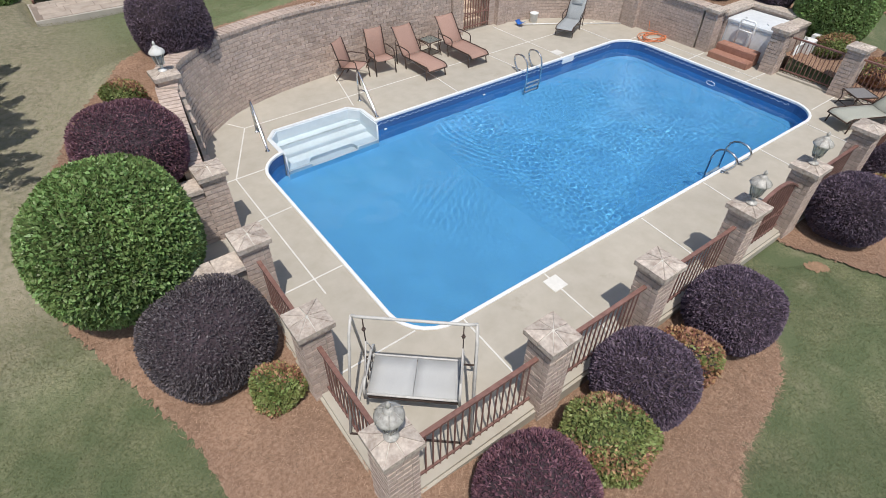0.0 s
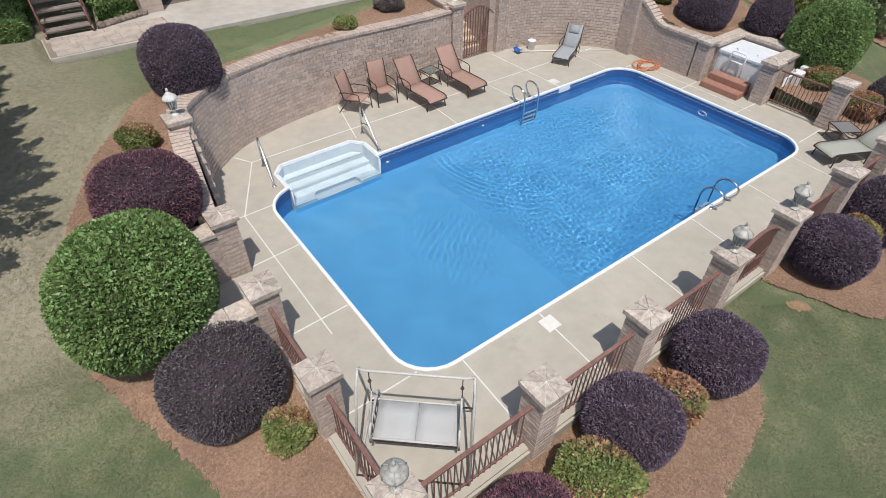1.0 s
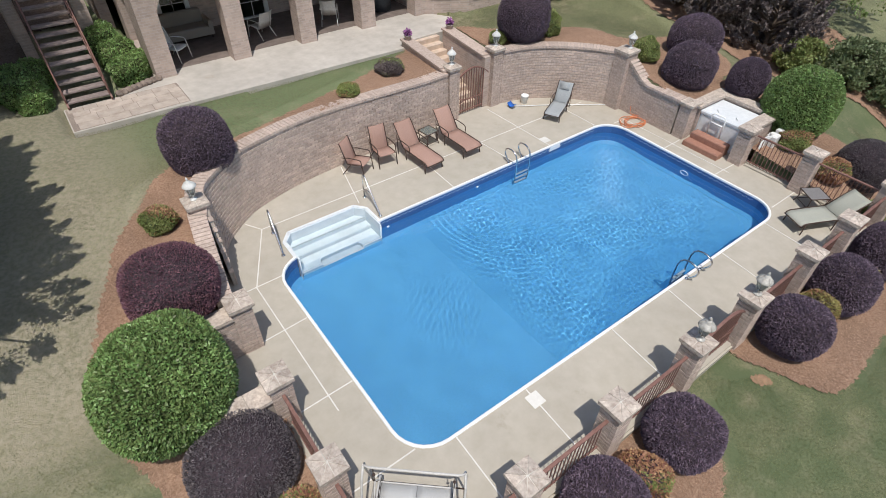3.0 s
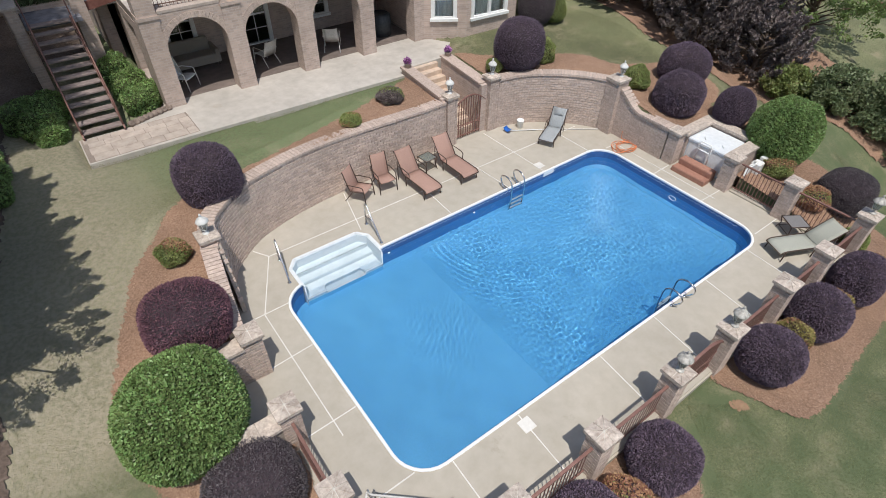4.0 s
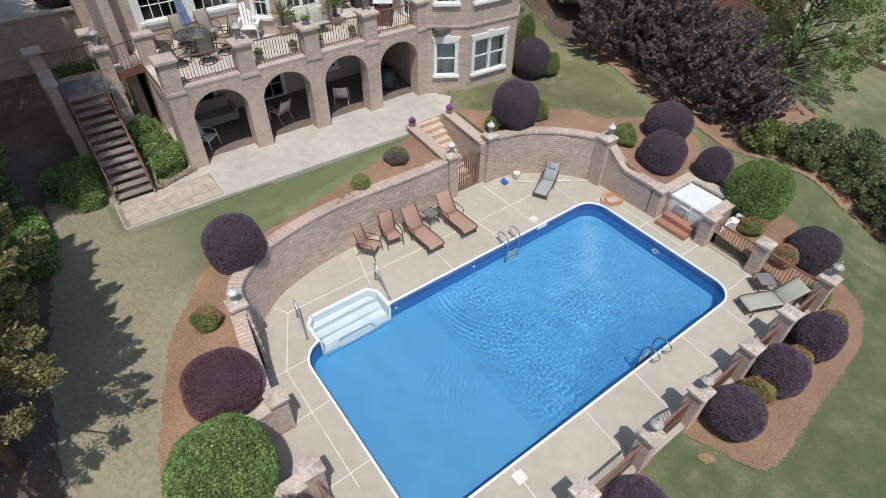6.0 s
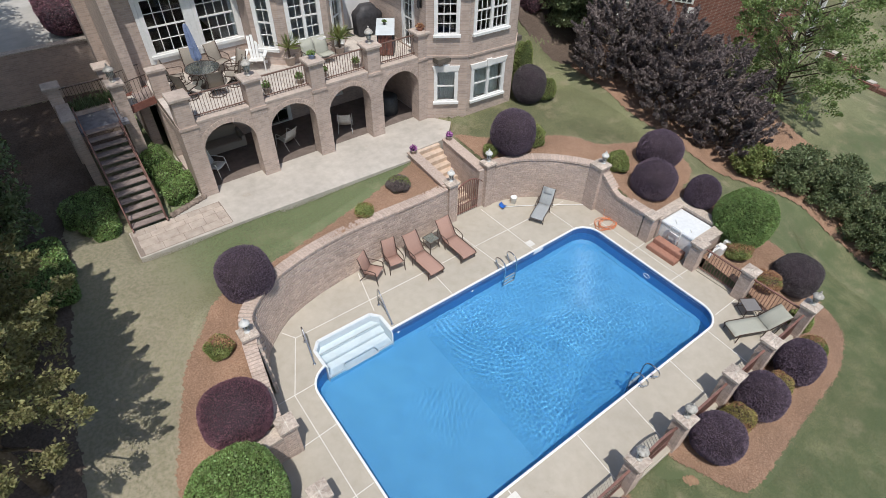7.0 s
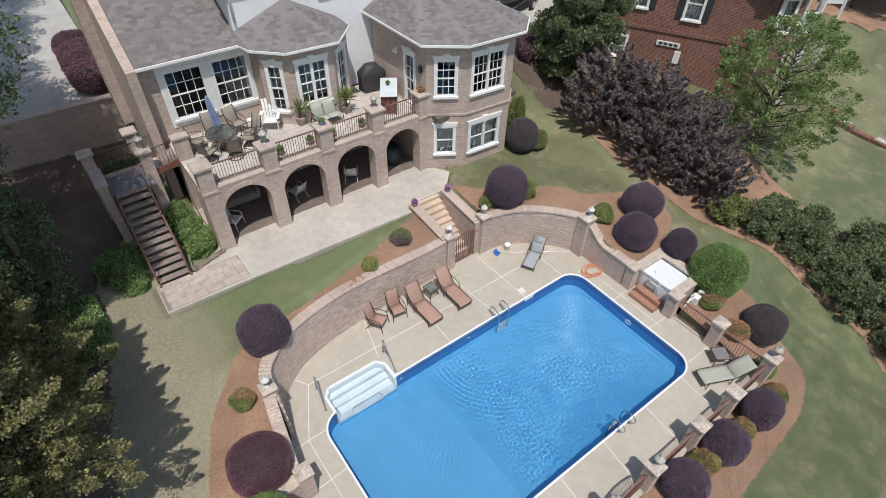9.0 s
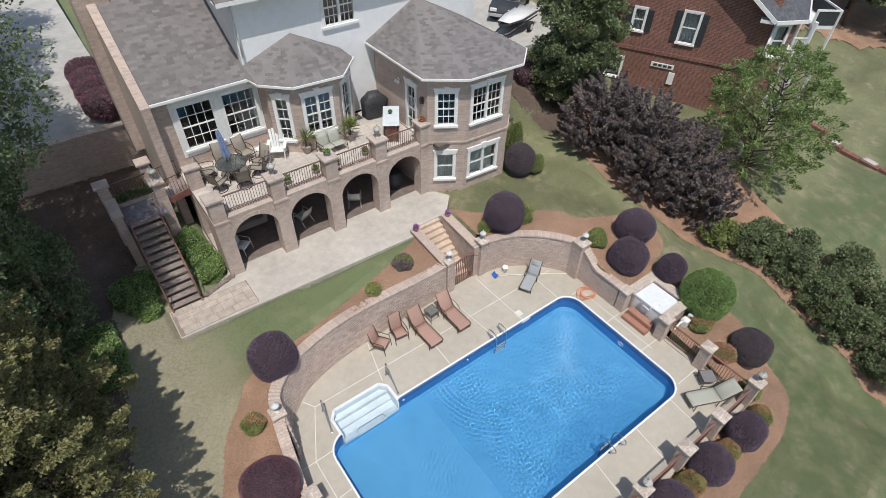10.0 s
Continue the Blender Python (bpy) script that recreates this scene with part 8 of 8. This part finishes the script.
# ---- beyond the garden ----
bm = BM()
box(bm, -7.0, 23.2, 1.2, -0.51, 23.499, 4.72)
tagged(part("wall_drive", bm, HOUSEBRICK), "tan brick retaining wall below the driveway", "wall", kind="structure")
bm = BM()
cbox(bm, -7.0, 23.14, 4.722, -0.51, 23.56, 4.80, 0.02)
tagged(part("trim_drive_coping", bm, STONE), "stone coping of the driveway wall", "coping", kind="structure")
bm = BM()
prism(bm, [(-10, 23.5), (-0.51, 23.5), (-0.51, 60), (-14, 60)], 3.0, 4.70)
tagged(part("road_driveway", bm, DRIVE), "pale concrete driveway", "driveway", kind="structure")
bm = BM()
prism(bm, [(16.0, 19.5), (27, 19.5), (27, 45), (16.0, 45)], 2.0, 4.5)
tagged(part("road_parking", bm, DRIVE), "pale concrete parking area behind the house", "driveway", kind="structure")

nb = thing("neighbour_house", "dark red brick neighbour house with shuttered windows", "house")
NA, NB = (25.2, 20.9), (30.9, 9.88)
NC = (31.95, 9.1)
NL = math.dist(NA, NB)
NH = [(4.85, 5.5, 5.15, 6.45), (7.7, 8.6, 4.9, 6.7), (3.9, 4.8, 2.0, 3.3)]
bm = BM()
panel_wall(bm, NA, NB, -0.5, 11.0, 0.3, NH)
panel_wall(bm, (33.5, 27.0), NA, -0.5, 11.0, 0.3)
panel_wall(bm, NB, NC, -0.5, 7.05, 0.3, [(0.25, 0.95, 5.0, 6.75)])
panel_wall(bm, NC, (36.2, 12.3), -0.5, 7.05, 0.3)
part("wall", bm, REDBRICK, nb)
for h in NH:
    w = sash_window(nb, NA, NB, *h, 1, 2, 0, False, curtain=True)
for s0, s1, z0, z1 in NH[:2]:
    u = (Vector(NB) - Vector(NA)).normalized()
    o = Vector((u.y, -u.x)) * 0.03
    for a in (s0 - 0.48, s1 + 0.12):
        bm = BM()
        p, q = Vector(NA) + u * a + o, Vector(NA) + u * (a + 0.36) + o
        beam(bm, (*p, (z0 + z1) / 2), (*q, (z0 + z1) / 2), 0.05, z1 - z0)
        part("shutter", bm, SHUTTER, nb, "dark louvred shutter")
sash_window(nb, NB, NC, 0.25, 0.95, 5.0, 6.75, 1, 2, 0, False, curtain=True)
u = (Vector(NB) - Vector(NA)).normalized()
o = Vector((u.y, -u.x)) * 0.03
bm = BM()
beam(bm, (*(Vector(NA) + o), 4.05), (*(Vector(NB) + o), 4.05), 0.08, 0.2)
part("string_course", bm, REDBRICK, nb)
bm = BM()
p = Vector(NA) + u * 6.6 + o
q = Vector(NA) + u * 8.0 + o
beam(bm, (*p, 3.3), (*q, 3.3), 0.08, 0.28)
part("vent", bm, WHITEPAINT, nb, "white foundation vent")
for k in range(4):
    bm = BM()
    a = p + u * (0.15 + 0.3 * k) + o * 1.6
    beam(bm, (*a, 3.32), (*(a + u * 0.22), 3.32), 0.04, 0.13)
    part("vent_slot", bm, SHUTTER, nb)
bm = BM()
tube(bm, [(NB[0] - 0.02, NB[1] - 0.1, 7.0), (NB[0] - 0.02, NB[1] - 0.1, -0.5)], 0.06, 6)
part("downspout", bm, WHITEPAINT, nb, "white downspout")
rake = Vector((-0.46, 0.89, 0.72)) * 5
R0, R1, R2 = Vector((30.45, 9.62, 7.13)), Vector((32.25, 8.72, 7.13)), Vector((35.8, 10.4, 7.13))
for ring in ([R0, R1, R1 + rake, R0 + rake], [R1, R2, R2 + rake, R1 + rake]):
    bm = BM()
    lo = [bm.verts.new(p_ - Vector((0, 0, 0.14))) for p_ in ring]
    hi = [bm.verts.new(p_) for p_ in ring]
    bm.faces.new(hi)
    bm.faces.new(lo[::-1])
    for i in range(4):
        bm.faces.new((lo[i], lo[(i + 1) % 4], hi[(i + 1) % 4], hi[i]))
    part("roof", bm, SLATEROOF, nb, "dark slate-grey roof slope")
for a, b in ((R0, R1), (R1, R2), (R0, R0 + rake)):
    bm = BM()
    beam(bm, a - Vector((0, 0, 0.08)), b - Vector((0, 0, 0.08)), 0.12, 0.2)
    part("fascia", bm, WHITEPAINT, nb, "white fascia board")
bm = BM()
prism(bm, [(30.38, 9.72), (30.85, 9.95), (30.55, 10.55), (30.08, 10.32)], 6.95, 7.12)
part("eave_return", bm, WHITEPAINT, nb)
bm = BM()
beam(bm, (NB[0] - 1.95, NB[1] + 3.75, 2.6), (NB[0] - 2.12, NB[1] + 4.08, 2.6), 0.16, 0.75)
part("meter_box", bm, WHITEPAINT, nb, "pale utility box on the wall")
porch = thing("porch", "white railed wooden porch of the neighbour house", "porch")
pd, pb = Vector((0.8, -0.6, 0)), Vector((0.6, 0.8, 0))
p0 = Vector((32.0, 9.02, 0))
bm = BM()
a, b = p0, p0 + pd * 0.9
prism(bm, [(a.x, a.y), (b.x, b.y), (b + pb * 3).to_tuple()[:2], (a + pb * 3).to_tuple()[:2]], 5.0, 5.2)
part("floor", bm, WHITEPAINT, porch)
for q in (b, b + pb * 1.5, b + pb * 3):
    bm = BM()
    box(bm, q.x - 0.09, q.y - 0.09, -0.8, q.x + 0.09, q.y + 0.09, 7.0)
    part("post", bm, WHITEPAINT, porch)
for k in range(8):
    q = a + pd * (0.06 + 0.11 * k)
    bm = BM()
    box(bm, q.x - 0.02, q.y - 0.02, 5.2, q.x + 0.02, q.y + 0.02, 6.05)
    part("baluster", bm, WHITEPAINT, porch)
for z in (5.25, 6.08):
    bm = BM()
    beam(bm, (a.x, a.y, z), (b.x, b.y, z), 0.06, 0.07)
    part("rail", bm, WHITEPAINT, porch)
bm = BM()
q = b + pb * 0.3
prism(bm, [(q.x, q.y), (q + pd * 1.3).to_tuple()[:2], (q + pd * 1.3 + pb * 3).to_tuple()[:2], (q + pb * 3).to_tuple()[:2]], 6.5, 6.68)
part("side_deck", bm, WHITEPAINT, porch)
for k, (c, e) in enumerate(((q, q + pd * 1.3), (q + pd * 1.3, q + pd * 1.3 + pb * 3))):
    bm = BM()
    beam(bm, (c.x, c.y, 7.1), (e.x, e.y, 7.1), 0.03, 0.75)
    part("screen", bm, SHUTTER, porch, "dark mesh screen")
    bm = BM()
    beam(bm, (c.x, c.y, 7.52), (e.x, e.y, 7.52), 0.09, 0.09)
    part("rail", bm, WHITEPAINT, porch)
for c in (q, q + pd * 1.3, q + pd * 1.3 + pb * 3):
    bm = BM()
    box(bm, c.x - 0.06, c.y - 0.06, -0.8, c.x + 0.06, c.y + 0.06, 7.55)
    part("post", bm, WHITEPAINT, porch)

# stepped block wall on the neighbour's lawn
bw = thing("terrace_wall", "low red brick terrace wall with pale stone treads", "wall")
for k in range(7):
    x, y = 35.6 - k * 0.2, 8.1 - k * 1.2
    bm = BM()
    z = gz(x, y)
    beam(bm, (x, y, z + 0.08), (x - 0.2, y - 1.1, z + 0.08), 0.4, 0.32)
    part("course", bm, REDBRICK, bw)
    if k % 2 == 0:
        bm = BM()
        beam(bm, (x + 0.1, y - 0.1, z + 0.27), (x - 0.05, y - 0.85, z + 0.27), 0.4, 0.07)
        part("tread_stone", bm, PATIO, bw, "pale stone tread")

# pickup and boat trailer on the parking area


def wheel(parent, x, y, r, w):
    bm = BM()
    lathe(bm, [(r * 0.6, -w / 2), (r, -w / 2 + 0.03), (r, w / 2 - 0.03), (r * 0.6, w / 2)], 18)
    ob = part("wheel", bm, TYRE, parent)
    ob.matrix_basis = pose(x, y, r, 90)
    bm = BM()
    lathe(bm, [(r * 0.58, -w / 2 - 0.01), (r * 0.5, -w / 2 + 0.02), (r * 0.2, -w / 2 - 0.01), (r * 0.1, w / 2 + 0.01)], 12)
    part("rim", bm, CHROME, ob)


car = thing("pickup_truck", "dark grey pickup truck parked on concrete", "pickup truck", m=pose(24.6, 24.6, 4.5, 0, 0, 215))
bm = BM()
side = [(-2.6, 0.45), (-2.6, 1.0), (-0.7, 1.05), (-0.6, 1.1), (-0.2, 1.7), (1.0, 1.72), (1.6, 1.12), (2.5, 1.0), (2.65, 0.75), (2.62, 0.42)]
ring = [[bm.verts.new((x, y * (0.93 if z > 1.2 else 1), z)) for x, z in side] for y in (-0.92, 0.92)]
bm.faces.new(ring[0])
bm.faces.new(ring[1][::-1])
for i in range(len(side)):
    j = (i + 1) % len(side)
    bm.faces.new((ring[0][j], ring[0][i], ring[1][i], ring[1][j]))
part("body", bm, CARPAINT, car)
bm = BM()
box_lift = Vector((0.03, 0, 0.03))
bm.faces.new([bm.verts.new(Vector(p_) + box_lift) for p_ in ((1.03, -0.7, 1.66), (1.03, 0.7, 1.66), (1.56, 0.78, 1.16), (1.56, -0.78, 1.16))])
part("windscreen", bm, BLACK, car)
for y in (-0.6, 0.6):
    bm = BM()
    cbox(bm, 2.58, y - 0.22, 0.72, 2.68, y + 0.22, 0.92, 0.03)
    part("headlight", bm, COPING, car)
bm = BM()
cbox(bm, 2.6, -0.92, 0.42, 2.75, 0.92, 0.62, 0.03)
part("bumper", bm, CHROME, car)
for x in (-1.7, 1.75):
    for y in (-0.85, 0.85):
        wheel(car, x, y, 0.38, 0.25)
tr = thing("boat_trailer", "small boat on a trailer beside the tree", "trailer", m=pose(22.2, 21.6, 4.5, 0, 0, 200))
bm = BM()
hull = [[(-2.0, -0.75, 0.95), (-2.0, 0, 0.6), (-2.0, 0.75, 0.95)], [(0.0, -0.8, 0.98), (0.0, 0, 0.58), (0.0, 0.8, 0.98)], [(1.4, -0.5, 1.05), (1.4, 0, 0.7), (1.4, 0.5, 1.05)], [(2.1, -0.05, 1.15), (2.1, 0, 1.05), (2.1, 0.05, 1.15)]]
sheet(bm, hull, 0.06)
part("hull", bm, CARPAINT, tr)
bm = BM()
sheet(bm, [[(x, y * 0.85, 1.02) for y in (-0.8, 0, 0.8)] for x in (-1.9, 0.2)] + [[(1.5, y, 1.08) for y in (-0.4, 0, 0.4)]], 0.03)
part("boat_cover", bm, WHITEPAINT, tr)
bm = BM()
tube(bm, [(-2.2, -0.5, 0.5), (1.5, -0.4, 0.5), (3.0, 0, 0.5), (1.5, 0.4, 0.5), (-2.2, 0.5, 0.5)], 0.05, 6)
part("frame", bm, CHROME, tr)
for y in (-0.85, 0.85):
    wheel(tr, -0.6, y, 0.33, 0.2)

# trees far behind the neighbour's lawn
for i, (x, y, h) in enumerate(((50, 12.5, 8), (52, 9.8, 7), (48, 15.5, 8), (54, 14, 10), (56, 11, 9), (54, 19, 9), (58, 7, 9), (60, 14, 10), (63, 10, 10))):
    tree(x, y, h, 2.8, LEAF_TREE, "slender woodland tree beyond the lawn", 700 + i, 0.35, 60, 120, 0.32, 0.18)

FAR_BED = [(43, 19), (45.5, 14), (48, 9.5), (53, 5.5), (70, 4), (75, 14), (70, 30), (50, 30), (44, 25)]
tagged(draped("mulch_bed", FAR_BED, 0.04, STRAW, 0.5, 0.4), "brown leaf litter under the far trees", "mulch bed", kind="structure")

SOIL = surface("bare_red_soil", (0.24, 0.155, 0.095), (0.34, 0.215, 0.135), 14.0, 0.95, bump=0.5, bscale=40)
tagged(draped("bare_soil", smooth_ring([(6.48, -2.5), (6.52, -2.8), (6.75, -3.0), (6.92, -2.85), (6.82, -2.6), (6.62, -2.42)]), 0.012, SOIL, 0.03, 0.09), "small patch of bare reddish soil in the lawn", "soil", kind="structure")

# ---- loose straw and grass ----


def scattered(name, outline, n, seed, skip, size, rise, material, label, flat):
    """Thin slivers lying or standing on the ground inside an outline."""
    rng = np.random.default_rng(seed)
    xs, ys = [p[0] for p in outline], [p[1] for p in outline]
    x, y = rng.uniform(min(xs), max(xs), n * 3), rng.uniform(min(ys), max(ys), n * 3)
    ok = inside(outline, x, y) & ~inside(YARD, x, y) & ~inside(PATIO_PLAN, x, y)
    for other in skip:
        ok &= ~inside(other, x, y)
    x, y = x[ok][:n], y[ok][:n]
    m = len(x)
    z = ground_z(x, y) + 0.03 * np.sin(x * 1.3 + 0.4 * y) * np.sin(y * 0.9) + (0.04 if flat else 0.0)
    a = rng.uniform(0, 2 * math.pi, m)
    ln = size * rng.uniform(0.6, 1.5, m)
    d = np.stack([np.cos(a), np.sin(a)], 1)
    w = (0.003 if flat else 0.0055) * rng.uniform(0.7, 1.5, m)
    s_ = np.stack([-d[:, 1], d[:, 0]], 1) * w[:, None]
    base = np.stack([x, y, z], 1)
    v = np.empty((m, 3, 3))
    v[:, 0] = base
    v[:, 0, :2] += s_
    v[:, 1] = base
    v[:, 1, :2] -= s_
    v[:, 2] = base
    v[:, 2, :2] += d * (ln * (1.0 if flat else 0.6))[:, None]
    v[:, 2, 2] += rng.uniform(0.0, rise, m) if flat else ln * 0.32
    me = bpy.data.meshes.new(name)
    me.vertices.add(m * 3)
    me.vertices.foreach_set("co", v.astype(np.float32).ravel())
    me.loops.add(m * 3)
    me.loops.foreach_set("vertex_index", np.arange(m * 3, dtype=np.int32))
    me.polygons.add(m)
    me.polygons.foreach_set("loop_start", np.arange(0, m * 3, 3, dtype=np.int32))
    me.update(calc_edges=True)
    me.materials.append(material)
    return tagged(new(name, me), label, name.split("_")[-1], kind="stuff")


NEEDLE = surface("dry_pine_needle", (0.26, 0.158, 0.104), (0.44, 0.30, 0.212), 20.0, 0.9, bump=0.0, island=0.4, bigamt=0.15)
BLADE = surface("grass_blade", (0.15, 0.17, 0.08), (0.262, 0.26, 0.138), 2.0, 0.8, bump=0.0, island=0.34, big=0.35, bigamt=0.25, trans=0.4)
dry_part(BLADE, (0.19, 0.25, 0.12), 8.6, 6.8, 8.6, 10.4, 0.3, 0.9)
dry_part(BLADE, (0.39, 0.345, 0.25), -0.2, -3.2, 1.0, 4.5, 0.6)
dry_part(BLADE, (0.130, 0.160, 0.076), 100, 60, 3.9, 2.0, 0.12, 0.9, 1.5)
for i, (bed, n) in enumerate(((BED_FRONT, 30000), (BED_LEFT, 30000), (BED_SIDE, 26000), (BED_BACK, 9000))):
    scattered("pine_straw", smooth_ring(bed), int(n * 1.2), 900 + i, (), 0.09, 0.03, NEEDLE, "loose reddish pine needles over the mulch", True)
BEDS = (BED_FRONT, BED_SIDE, BED_LEFT, BED_BACK, BED_HEDGE, BED_TREES)
LAWNS = ([(-6.5, -2.5), (-2.6, -2.6), (-3.0, 1.0), (-4.3, 3.9), (-3.2, 6.8), (-2.0, 8.8), (0.9, 10.0), (7.6, 11.5), (-2.6, 12.0), (-2.6, 13.4), (-3.2, 13.9), (-5.2, 13.6), (-6.5, 11.0), (-6.0, 8.0)], [(2.0, -4.1), (5.0, -3.3), (5.8, -2.0), (7.5, -3.2), (8.3, -4.0), (14.8, -3.2), (17.0, -1.0), (18.5, 1.0), (18.0, -6.0), (4.0, -7.0)], [(9.9, 12.2), (12.0, 10.5), (17.0, 7.3), (17.8, 9.0), (17.0, 12.6), (12.0, 12.9)])
for i, (lawn, n) in enumerate(zip(LAWNS, (125000, 90000, 40000))):
    scattered("lawn_grass", lawn, n, 950 + i, BEDS, 0.042, 0.0, BLADE, "short mown grass blades, green and straw-coloured", False)
